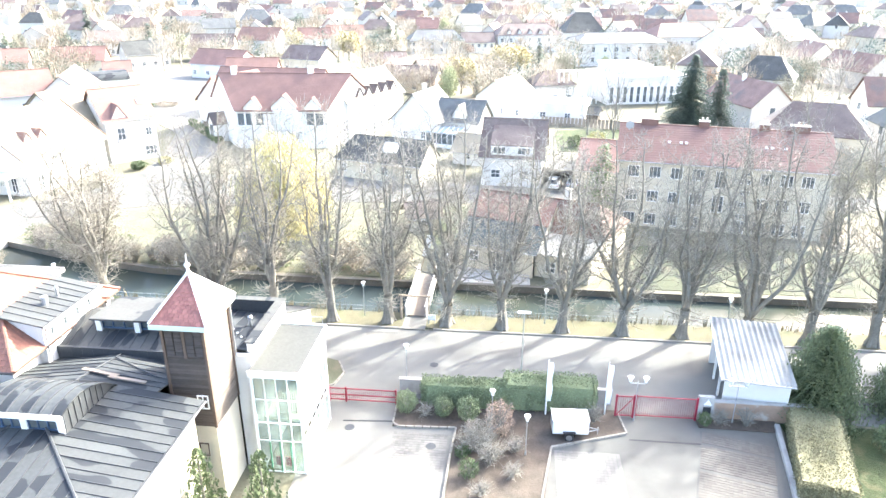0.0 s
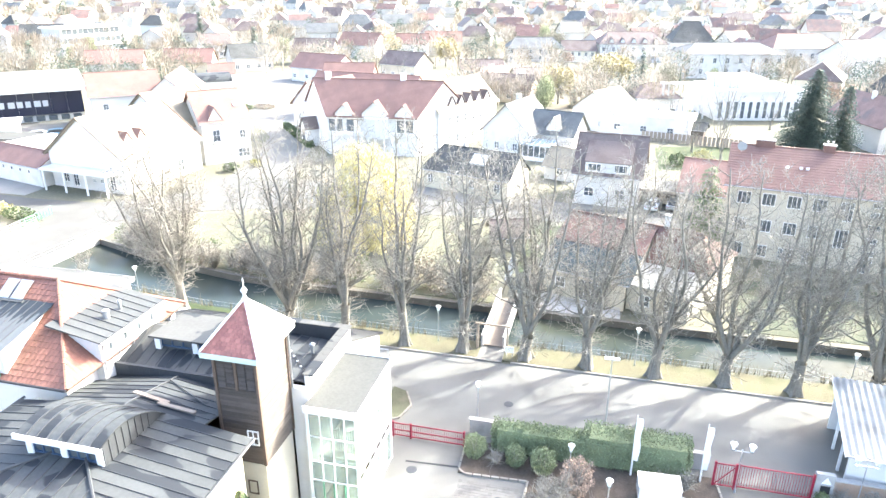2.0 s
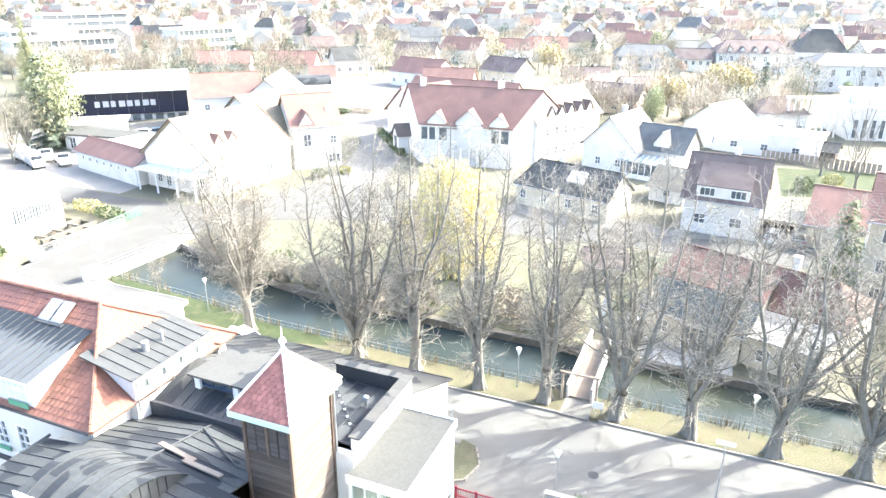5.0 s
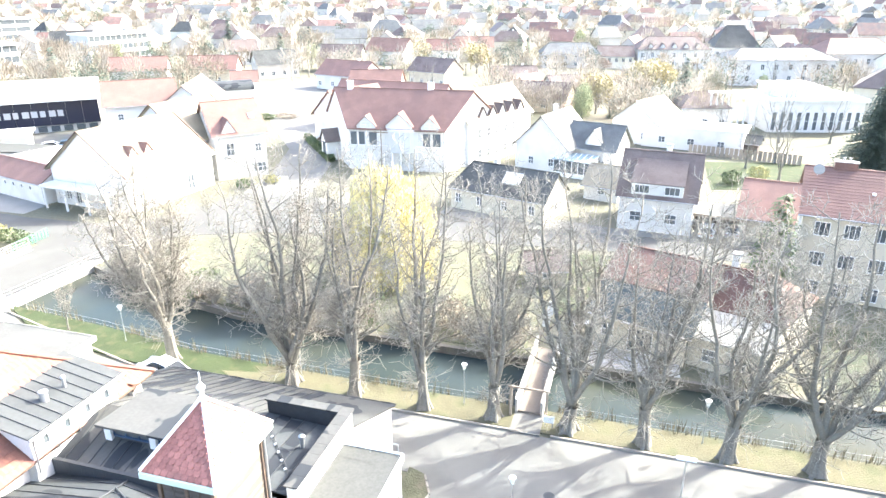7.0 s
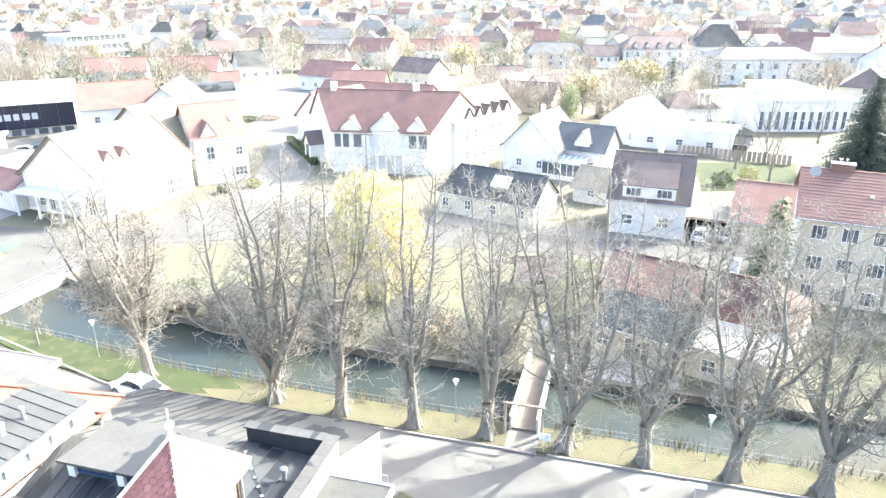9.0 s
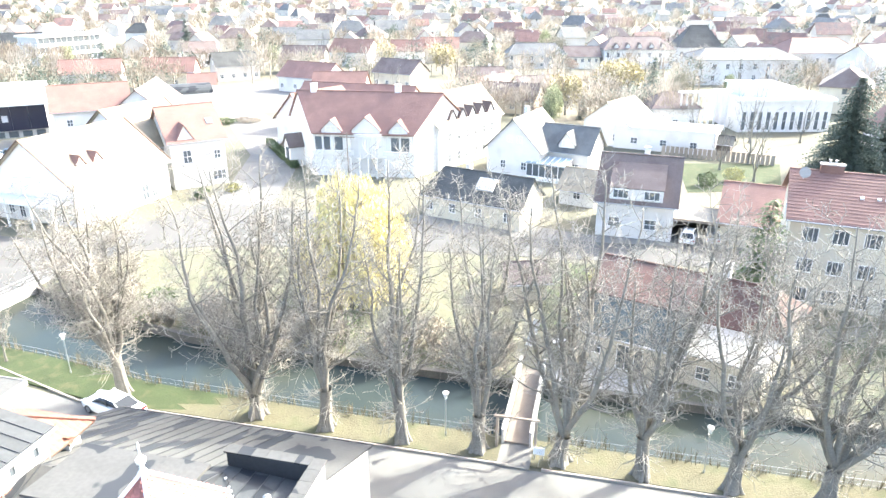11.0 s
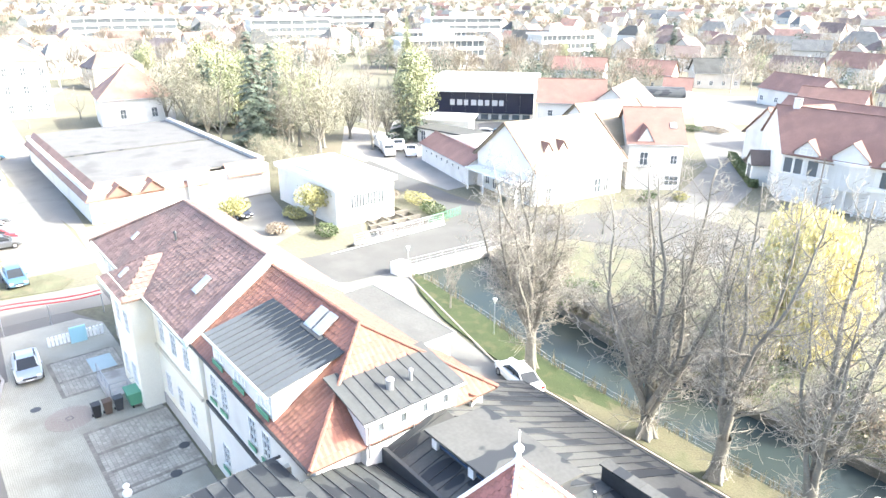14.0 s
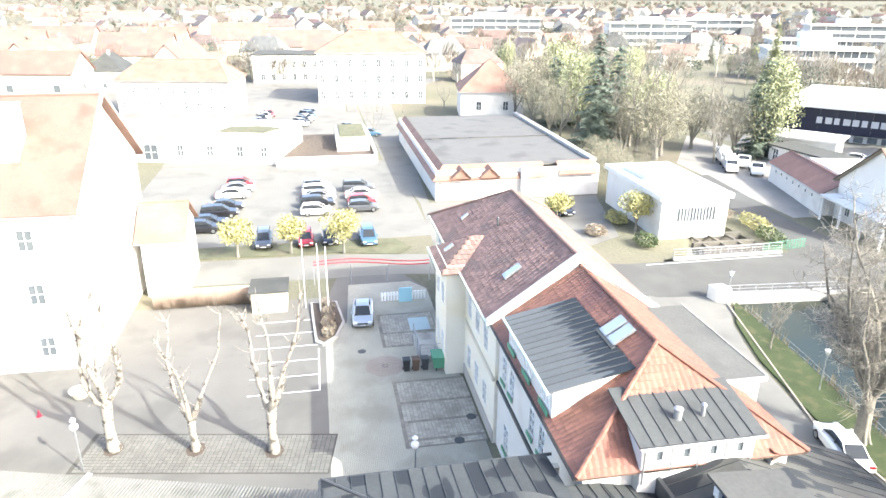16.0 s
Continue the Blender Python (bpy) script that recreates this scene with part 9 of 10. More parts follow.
CARS = {}
SHAPES = {"saloon": (4.7, 0.91, ((-2.35, 0.80, 0.42, 0.66), (-2.2, 0.88, 0.3, 0.86), (-1.2, 0.91, 0.26, 0.96), (0, 0.91, 0.25, 0.93), (1.1, 0.91, 0.26, 0.90), (2.0, 0.86, 0.28, 0.78), (2.33, 0.72, 0.38, 0.6)),
                     ((-1.75, 0.70, 0.92, 0.95), (-1.0, 0.66, 0.92, 1.38), (-0.1, 0.66, 0.92, 1.44), (0.45, 0.66, 0.90, 1.40), (1.25, 0.72, 0.88, 0.92))),
          "hatch": (4.0, 0.87, ((-2.0, 0.76, 0.4, 0.8), (-1.9, 0.86, 0.3, 0.98), (-1.0, 0.87, 0.26, 0.98), (0.2, 0.87, 0.25, 0.96), (1.0, 0.87, 0.26, 0.94), (1.7, 0.82, 0.28, 0.82), (2.0, 0.7, 0.38, 0.62)),
                    ((-1.95, 0.66, 0.95, 1.02), (-1.6, 0.66, 0.95, 1.46), (-0.3, 0.66, 0.95, 1.52), (0.35, 0.66, 0.93, 1.46), (1.15, 0.7, 0.92, 0.96))),
          "estate": (4.6, 0.91, ((-2.3, 0.8, 0.42, 0.85), (-2.2, 0.88, 0.3, 1.0), (-1.2, 0.91, 0.26, 1.02), (0, 0.91, 0.25, 1.0), (1.1, 0.91, 0.26, 0.96), (1.95, 0.86, 0.28, 0.84), (2.28, 0.72, 0.38, 0.62)),
                     ((-2.25, 0.68, 0.98, 1.05), (-1.95, 0.68, 0.98, 1.52), (-0.4, 0.68, 0.98, 1.60), (0.4, 0.68, 0.96, 1.54), (1.25, 0.72, 0.93, 0.98)))}


def car_body(car, shape, paint):
    length, hw, low, cab = SHAPES[shape]
    b = loft([ring(x, w, z0, z1) for x, w, z0, z1 in low]).make("body", paint, car, smooth=False)
    loft([ring(x, w, z0, z1, min(0.14, (z1 - z0) * 0.45)) for x, w, z0, z1 in cab]).make("glasshouse", CAR_GLASS, car)
    top = [(x, w, z1) for x, w, z0, z1 in cab[1:-1]]
    s = Mesh()
    for (xa, wa, za), (xb, wb, zb) in zip(top, top[1:]):
        s.slab([(xa, -wa + 0.1, za + 0.02), (xb, -wb + 0.1, zb + 0.02), (xb, wb - 0.1, zb + 0.02), (xa, wa - 0.1, za + 0.02)], 0.05)
    s.make("roof", paint, car)
    for sg in (-1, 1):
        for (xa, wa, z0a, z1a), (xb, wb, z0b, z1b) in ((cab[0], cab[1]), (cab[-1], cab[-2])):
            Mesh().tube([(xa, sg * (wa - 0.02), z1a), (xb, sg * (wb - 0.06), z1b)], 0.04, 5).make("pillar", paint, car)
        xm = (cab[1][0] + cab[-2][0]) / 2
        Mesh().box(xm - 0.04, xm + 0.04, sg * 0.655 - 0.03, sg * 0.655 + 0.03, 0.94, 1.4).make("pillar", BLACK_METAL, car)
        Mesh().box(cab[-1][0] - 0.35, cab[-1][0] - 0.2, sg * (hw + 0.02) - 0.08, sg * (hw + 0.02) + 0.08, 0.95, 1.08).make("mirror", paint, car)
        e = low[-1][0]
        Mesh().box(e - 0.24, e - 0.03, sg * 0.6 - 0.16, sg * 0.6 + 0.16, 0.6, 0.72).make("headlight", LAMP_CLEAR, car)
        e = low[0][0]
        Mesh().box(e + 0.0, e + 0.12, sg * 0.62 - 0.16, sg * 0.62 + 0.16, 0.66, 0.8).make("tail_light", LAMP_RED, car)
        for wx in (-length * 0.29, length * 0.31):
            t = shared("tyre", lambda: Mesh().lathe([(0.2, -0.1), (0.31, -0.1), (0.33, -0.05), (0.33, 0.05), (0.31, 0.1), (0.2, 0.1)], 16).data("tyre", RUBBER))
            wl2 = place("wheel", t, car, "", pose(wx, sg * (hw - 0.09), 0.33, 90, 0, 0))
            place("rim", shared("rim", lambda: Mesh().lathe([(0.19, -0.105), (0.21, -0.11), (0.05, -0.09), (0.05, 0.09), (0.21, 0.11), (0.19, 0.105)], 12).data("rim", ALLOY)), wl2)
    Mesh().box(low[-1][0] - 0.06, low[-1][0] + 0.03, -0.26, 0.26, 0.42, 0.52).make("plate", STEEL_WHITE, car)
    Mesh().box(low[-1][0] - 0.1, low[-1][0] + 0.02, -0.45, 0.45, 0.54, 0.64).make("grille", BLACK_METAL, car)
    return b


WORDS = {"saloon": "saloon car", "hatch": "small hatchback", "estate": "estate car"}


def car(shape, colour, x, y, rot, where="in the car park"):
    key = (shape, colour)
    if key in CARS:
        o = copy_thing(CARS[key], at(x, y, 0.035, rot))
        return tagged(o, f"{colour} {WORDS[shape]} parked {where}")
    o = thing("car", f"{colour} {WORDS[shape]} parked {where}", "car", "parked cars", m=at(x, y, 0.035, rot))
    car_body(o, shape, PAINTS[colour])
    CARS[key] = o
    return o


car("saloon", "white", -34.85, 49.72, 166, "at the road edge beside the grass")
car("saloon", "silver", -58.6, 21.9, -4, "in the yard entrance")
for shape, colour, x, y, rot in (("estate", "grey", -79.0, 12.3, 1.5), ("hatch", "red", -78.6, 16.9, 1.5), ("hatch", "black", -78.6, 19.6, 1.5), ("estate", "blue", -78.2, 23.9, 1.5), ("saloon", "black", -86.6, 5.2, 90),
                                 ("estate", "black", -90.2, 6.2, 94), ("saloon", "black", -93.0, 6.6, 92), ("saloon", "white", -98.5, 7.0, 93), ("saloon", "silver", -101.5, 7.4, 93), ("hatch", "red", -104.0, 7.6, 90),
                                 ("hatch", "white", -89.2, 18.2, 90), ("estate", "black", -92.6, 18.4, 92), ("saloon", "silver", -95.6, 18.6, 90), ("estate", "white", -98.3, 18.6, 93), ("hatch", "silver", -101.2, 18.4, 90),
                                 ("hatch", "grey", -89.8, 24.2, 90), ("hatch", "red", -92.6, 24.2, 94), ("saloon", "white", -95.8, 24.4, 90), ("estate", "grey", -99.6, 24.2, 88), ("hatch", "black", -84.4, 5.0, 90)):
    car(shape, colour, x, y, rot)
for i, (shape, colour) in enumerate((("hatch", "blue"), ("saloon", "silver"), ("estate", "black"), ("hatch", "white"), ("saloon", "red"), ("estate", "silver"), ("hatch", "black"), ("saloon", "white"), ("estate", "blue"), ("hatch", "silver"))):
    car(shape, colour, -152 - 3.3 * (i % 5), 6 + 7 * (i // 5) + 0.5 * i, 10 + 4 * i, "on the square")
car("saloon", "blue", -146, 25, 20, "on the square")
car("estate", "blue", -139, 29, 80, "on the square")
car("saloon", "black", -84.8, 49.3, 10, "on grass beside a white building")
car("hatch", "white", 6.2, 93.5, 80, "beside a house drive")
car("hatch", "silver", 8.9, 94.2, 82, "beside a house drive")
for shape, colour, x, y, r in (("saloon", "black", -109.5, 107, 40), ("saloon", "white", -104, 109, 42), ("estate", "blue", -101, 111, 40), ("hatch", "red", -98.6, 113.5, 42), ("saloon", "silver", -105.5, 105, 42)):
    car(shape, colour, x, y, r, "at a shop")


def van(x, y, rot, flatbed, label):
    v = thing("delivery_van", label, "van", "white vans", m=at(x, y, 0.03, rot))
    loft([ring(a, w, z0, z1, 0.15) for a, w, z0, z1 in ((0.6, 0.95, 0.4, 2.0), (1.4, 0.95, 0.4, 2.05), (1.75, 0.93, 0.4, 1.5), (2.4, 0.9, 0.4, 1.1), (2.55, 0.8, 0.45, 0.9))]).make("cab", PAINTS["white"], v)
    Mesh().slab([(1.46, -0.8, 2.0), (1.46, 0.8, 2.0), (1.8, 0.8, 1.5), (1.8, -0.8, 1.5)], 0.03).make("windscreen", CAR_GLASS, v)
    if flatbed:
        Mesh().box(-2.6, 0.55, -1.0, 1.0, 0.75, 0.9).box(-2.6, 0.55, -1.0, -0.95, 0.9, 1.3).box(-2.6, 0.55, 0.95, 1.0, 0.9, 1.3).make("flatbed", PAINTS["white"], v)
    else:
        loft([ring(a, 0.97, 0.45, 2.3, 0.15) for a in (-2.6, 0.58)]).make("box", PAINTS["white"], v)
    for sg in (-1, 1):
        for wx in (-1.6, 1.6):
            w2 = place("wheel", SHARED["tyre"], v, "", pose(wx, sg * 0.85, 0.33, 90, 0, 0))
            place("rim", SHARED["rim"], w2)
    return v


van(-99.5, 87.0, -30, True, "white flatbed van parked on gravel")
van(-102.0, 84.0, -25, False, "white box van parked on gravel")
van(-104.5, 88.0, -35, True, "white flatbed van parked beside trees")
van(-107.0, 86.0, -20, False, "white box van parked beside trees")

# box trailer by the drive
tr = thing("trailer", "small white box trailer parked by the planting bed", "trailer", m=at(4.45, 37.35, 0.03, 3))
loft([ring(a, w, 0.45, 1.45, 0.08) for a, w in ((-1.15, 0.62), (-1.1, 0.65), (1.1, 0.65), (1.15, 0.62))]).make("box", PAINTS["white"], tr)
Mesh().box(-1.18, 1.18, -0.68, 0.68, 1.45, 1.5).make("lid", PAINTS["white"], tr)
for sg in (-1, 1):
    w2 = place("wheel", SHARED["tyre"], tr, "", pose(-0.1, sg * 0.72, 0.3, 90, 0, 0))
    place("rim", SHARED["rim"], w2)
    Mesh().box(-0.5, 0.3, sg * 0.72 - 0.12, sg * 0.72 + 0.12, 0.64, 0.68).make("mudguard", BLACK_METAL, tr)
Mesh().tube([(1.1, 0.3, 0.42), (1.9, 0, 0.42), (1.1, -0.3, 0.42)], 0.035, 6).make("drawbar", STEEL, tr)
Mesh().tube([(1.85, 0, 0.05), (1.85, 0, 0.6)], 0.03, 6).make("jockey_leg", STEEL, tr)


# ---- yard things near the gates ----
def gate_panel(name, label, x0, x1, y, h, m=None, wings=()):
    g = thing(name, label, "gate")
    for z in (0.15, h * 0.5, h - 0.05):
        if z == h * 0.5 and not wings:
            continue
        Mesh().box(x0, x1, y - 0.03, y + 0.03, z, z + 0.06).make("rail", RED_PAINT, g)
    n = int((x1 - x0) / 0.14)
    bar = shared(("gate_bar", h), lambda: Mesh().box(-0.012, 0.012, -0.012, 0.012, 0.2, h - 0.04).data("bar", RED_PAINT))
    for i in range(n + 1):
        place("bar", bar, g, "", at(x0 + (x1 - x0) * i / n, y))
    for x in (x0, x1, *wings):
        Mesh().box(x - 0.06, x + 0.06, y - 0.06, y + 0.06, 0.02, h + 0.1).make("post", RED_PAINT, g)
    return g


gate_panel("red_gate", "red steel bar gate across the entrance yard", -12.1, -7.35, 39.5, 1.1, wings=(-10.9,))
gate_panel("red_gate", "tall red steel sliding gate at the drive", 9.0, 13.0, 39.7, 1.7)
rg2 = gate_panel("side_gate", "red steel side gate with diagonal brace", 7.7, 8.85, 39.6, 1.7)
Mesh().tube([(7.75, 39.56, 0.2), (8.8, 39.56, 1.6)], 0.03, 6).make("brace", RED_PAINT, rg2)
wallg = thing("garden_wall", "low plastered garden wall between the gates", "wall", kind="structure")
Mesh().box(-7.3, 7.6, 40.9, 41.15, 0, 1.15).make("wall", CONCRETE, wallg)
Mesh().box(-7.35, 7.65, 40.85, 41.2, 1.15, 1.23).make("coping", STONE_BASE, wallg)
wallh = thing("gate_pillar", "pale concrete gate pillar with warning signs", "pillar")
Mesh().box(13.1, 14.1, 39.7, 40.0, 0, 1.9).make("pillar", CONCRETE, wallh)
Mesh().side([(13.4, 1.3), (13.95, 1.3), (13.675, 1.75)], "y", 39.66, 39.69).make("warning_triangle", WHITE_PAINT, wallh)
Mesh().box(13.42, 13.92, 39.66, 39.69, 0.6, 1.15).make("sign_plate", BLACK_METAL, wallh)
wallk = thing("boundary_wall", "rust-stained brown boundary wall beside the shed", "wall", kind="structure")
Mesh().box(14.2, 20.4, 40.0, 40.25, 0, 1.35).make("wall", mat("stained_render", (0.36, 0.25, 0.18), 0.9, var=0.3, scale=0.7, stain=(0.5, 0.46, 0.4), stain_scale=0.8), wallk)
Mesh().box(14.1, 20.5, 39.95, 40.3, 1.35, 1.43).make("coping", CONCRETE, wallk)
Mesh().box(-0.15, 0.15, -14, 0, 0, 0.35).make("edge", CONCRETE, wallk, m=at(18.2, 39.4, 0, -10))

# shed with a corrugated roof
shd = thing("shed", "white shed with a pale corrugated sheet roof", "shed")
shd.matrix_basis = at(14.6, 40.6, 0, -8)
Mesh().box(1.5, 1.7, 0.45, 6.9, 0, 3.1).make("inner_wall", PLASTER_GREY, shd)
Mesh().box(0.3, 4.4, 0.25, 0.45, 0, 2.95).make("front_wall", PLASTER_WHITE, shd)
Mesh().box(4.2, 4.4, 0.45, 6.9, 0, 3.1).make("wall", PLASTER_WHITE, shd)
Mesh().box(0.3, 4.4, 6.9, 7.1, 0, 3.55).make("rear_wall", PLASTER_WHITE, shd)
for y in (2.4, 4.6):
    Mesh().box(0.3, 0.45, y - 0.08, y + 0.08, 0, 3.1).make("post", WHITE_PAINT, shd)
Mesh().box(0.28, 0.42, 0.46, 6.88, 2.95, 3.1).make("beam", WHITE_PAINT, shd)
for i in range(12):
    a, w = -0.1 + 4.66 * i / 12, 4.66 / 12
    s = Mesh()
    prof = [(a + w * k / 6, 3.08 + 0.05 * math.cos(2 * math.pi * k / 6)) for k in range(7)]
    s.band([(x, -0.3, z) for x, z in prof], [(x, 7.3, z + 0.7) for x, z in prof], 0.02)
    s.make("corrugated_sheet", SHEET_PALE, shd)
Mesh().tube([(-0.1, -0.36, 3.0), (4.56, -0.36, 3.0)], 0.06, 8).make("gutter", STEEL, shd)
Mesh().box(-0.12, -0.08, -0.3, 7.3, 3.0, 3.1).make("verge", WHITE_PAINT, shd, m=pose(0, 0, 0.05, math.degrees(math.atan(0.7 / 7.6)), 0, 0))


# lamps
def bollard_lamp(x, y, h=2.9, label="slim park lamp with a pale round shade on the bank", group="bank lamps", double=False, col=None):
    key = ("lamp", h, double)
    if key in SHARED:
        o = copy_thing(SHARED[key], at(x, y, 0.1))
        return tagged(o, label)
    t = thing("park_lamp", label, "lamp", group, m=at(x, y, 0.1))
    Mesh().lathe([(0.06, -0.1), (0.06, 0.2), (0.035, 0.25), (0.03, h)], 10).make("pole", col or STEEL, t)
    if double:
        Mesh().tube([(-0.5, 0, h - 0.15), (0.5, 0, h - 0.15)], 0.03, 6).make("arm", STEEL, t)
    for dx in ((-0.5, 0.5) if double else (0,)):
        sh = Mesh().lathe([(0.08, h - 0.05), (0.11, h + 0.06), (0.20, h + 0.30), (0.20, h + 0.33), (0.04, h + 0.38)], 14, (dx, 0, 0)).make("shade", STEEL_WHITE, t)
        Mesh().lathe([(0.10, h - 0.12), (0.12, h - 0.05)], 10, (dx, 0, 0)).make("lamp_glass", PANE_CLEAR, sh)
    SHARED[key] = t
    return t


for x, y in ((-12.3, 52.3), (3.4, 52.3), (-24.6, 51.9), (-41.4, 53.3), (-55.6, 54.8), (18.4, 52.2), (34, 52.2)):
    bollard_lamp(x, y)
bollard_lamp(1.6, 34.9, 2.6, "garden lamp with white shade among shrubs", "garden lamps")
bollard_lamp(-0.6, 37.4, 2.6, "garden lamp with white shade among shrubs", "garden lamps")
bollard_lamp(8.9, 39.3, 3.0, "double-headed white lamp at the red gate", "gate lamps", True)
bollard_lamp(15.4, 39.6, 3.0, "double-headed white lamp beside the shed", "gate lamps", True)
bollard_lamp(-6.9, 41.6, 3.2, "street lamp with flat round shade beside the wall", "road lamps")
for x, y in ((1.3, 41.5),):
    t = thing("tall_lamp", "tall thin street lamp pole by the hedge", "lamp", m=at(x, y))
    Mesh().lathe([(0.07, 0), (0.05, 3.5), (0.035, 6.6)], 8).make("pole", STEEL, t)
    Mesh().box(-0.45, 0.45, -0.1, 0.1, 6.6, 6.72).make("head", STEEL_WHITE, t)
for x, y in ((-36.1, 23.3), (-41.1, 4.2)):
    t = thing("globe_lamp", "short lamp post with stacked pale globes", "lamp", "yard lamps", m=at(x, y))
    Mesh().lathe([(0.06, 0), (0.04, 2.9)], 8).make("pole", STEEL, t)
    Mesh().lathe([(0.03, 0.0), (0.2, 0.12), (0.24, 0.25), (0.2, 0.38), (0.03, 0.5)], 14, (0, 0, 2.9)).make("globe", STEEL_WHITE, t)
    Mesh().lathe([(0.02, 0.0), (0.15, 0.1), (0.17, 0.2), (0.02, 0.36)], 14, (0, 0, 3.42)).make("globe", STEEL_WHITE, t)


def flagpole(x, y, h, label, group, cloth=True):
    f = thing("flagpole", label, "flagpole", group, m=at(x, y))
    Mesh().lathe([(0.06, 0), (0.05, h * 0.6), (0.03, h)], 8).make("pole", STEEL_WHITE, f)
    if cloth:
        s = Mesh()
        zs = [h - 0.2 - 0.30 * i for i in range(11)]
        s.band([(0.04, 0.01, z) for z in zs], [(0.34 + 0.05 * math.sin(i * 1.1), 0.08 + 0.05 * math.sin(i * 1.1), z - 0.05) for i, z in enumerate(zs)], 0.02)
        s.make("flag", STEEL_WHITE, f)
    return f


flagpole(3.0, 39.3, 4.4, "white pole with a furled white banner", "banners")
flagpole(7.0, 39.7, 4.2, "white pole with a furled white banner", "banners")
for x, y in ((-61.5, 17.0), (-60.2, 18.3), (-59.4, 19.0)):
    flagpole(x, y, 6.6, "plain white flagpole at the yard entrance", "yard flagpoles", False)

# red ribbon sculpture by the street
rb = thing("ribbon_sculpture", "curving red metal ribbon on thin posts by the street", "sculpture")
pts = [(-66.6 + 0.6 * math.sin(t * 2.2), 17.8 + 11.2 * t, 1.9 + 0.28 * math.sin(t * 5.0)) for t in [i / 16 for i in range(17)]]
for dz in (0, 0.34):
    Mesh().band([(a[0] - 0.05, a[1], a[2] + dz + 0.2) for a in pts], [(a[0] + 0.05, a[1], a[2] + dz + 0.2) for a in pts], 0.09).make("ribbon", RED_BAND, rb)
for i in (0, 5, 10, 16):
    Mesh().tube([(pts[i][0], pts[i][1], 0), pts[i]], 0.05, 6).make("post", STEEL, rb)

# bins, ramp, parking things beside the old house
bn = thing("wheeled_container", "dark green wheeled waste container", "bin", m=at(-49.3, 27.2, 0.02))
loft([[(-0.55, -0.65, 0.25), (0.55, -0.65, 0.25), (0.55, 0.65, 0.25), (-0.55, 0.65, 0.25)], [(-0.65, -0.75, 1.1), (0.65, -0.75, 1.1), (0.65, 0.75, 1.1), (-0.65, 0.75, 1.1)]]).make("body", GREEN_PAINT, bn)
Mesh().box(-0.68, 0.68, -0.78, 0.78, 1.1, 1.2).make("lid", GREEN_PAINT, bn)
for a in (-0.45, 0.45):
    for b in (-0.5, 0.5):
        Mesh().lathe([(0.1, -0.03), (0.1, 0.03)], 10).make("castor", RUBBER, bn, m=pose(a, b, 0.1, 90, 0, 0))
for i, (y, m2, lab) in enumerate(((25.9, ZINC_DARK, "grey wheelie bin"), (25.2, WOOD_TRIM, "brown wheelie bin"), (24.5, BLACK_METAL, "black wheelie bin"))):
    b2 = thing("wheelie_bin", lab + " standing by the ramp", "bin", "wheelie bins", m=at(-49.2, y, 0.02))
    loft([[(-0.22, -0.2, 0.08), (0.22, -0.2, 0.08), (0.22, 0.2, 0.08), (-0.22, 0.2, 0.08)], [(-0.28, -0.27, 0.98), (0.28, -0.27, 0.98), (0.28, 0.27, 0.98), (-0.28, 0.27, 0.98)]]).make("body", m2, b2)
    Mesh().box(-0.3, 0.32, -0.29, 0.29, 0.98, 1.05).make("lid", m2, b2)
    Mesh().lathe([(0.1, -0.28), (0.1, 0.28)], 10).make("wheels", RUBBER, b2, m=pose(-0.2, 0, 0.1, 90, 0, 0))
rmp = thing("ramp", "concrete ramp with steel railing at the house", "ramp", kind="structure")
Mesh().box(-54.0, -50.2, 25.6, 28.4, 0.0, 0.55).make("slab", CONCRETE, rmp)
railing_run(rmp, [(-54.0, 25.7), (-50.3, 25.7), (-50.3, 28.0)], 0.95, 1.2, z=0.55)
for i in range(4):
    Mesh().box(-50.2 + 0.3 * i, -49.9 + 0.3 * i, 26.9, 28.4, 0, 0.42 - 0.12 * i).make("step", CONCRETE, rmp)
lowf = thing("white_fence", "low white slatted fence round a small bed", "fence", m=at(-61.8, 25.8))
for i in range(15):
    Mesh().box(-0.06, 0.06, -2.0 + 0.28 * i, -1.8 + 0.28 * i, 0.0, 0.85).make("slat", WHITE_PAINT, lowf)
Mesh().box(-0.03, 0.03, -2.0, 2.1, 0.55, 0.65).make("rail", WHITE_PAINT, lowf)
lbl = thing("blue_bay", "pale blue painted parking bay", "marking", kind="structure")
Mesh().box(-57.9, -55.55, 25.7, 27.4, 0.046, 0.052).make("paint", mat("blue_road_paint", (0.36, 0.46, 0.49), 0.8, var=0.15), lbl)
blu = thing("information_stele", "light blue information stele by the fence", "sign", m=at(-61.4, 26.0))
Mesh().box(-0.08, 0.08, -0.6, 0.6, 0.0, 1.4).make("panel", mat("light_blue", (0.35, 0.60, 0.68), 0.5, var=0.05), blu)
plt = thing("raised_bed", "kerbed planting bed with dry shrubs at the yard entrance", "planting bed", kind="structure")
Mesh().prism([(-62.2, 17.4), (-62.2, 19.8), (-58, 20.3), (-55.2, 19.6), (-54.0, 18.4), (-54.6, 17.8), (-58, 17.6)], 0, 0.22).make("edge", CONCRETE, plt)
Mesh().prism([(-62.0, 17.6), (-62.0, 19.6), (-58, 20.1), (-55.4, 19.4), (-54.4, 18.5), (-55, 18.0), (-58, 17.8)], 0.0, 0.26).make("soil", SOIL, plt)
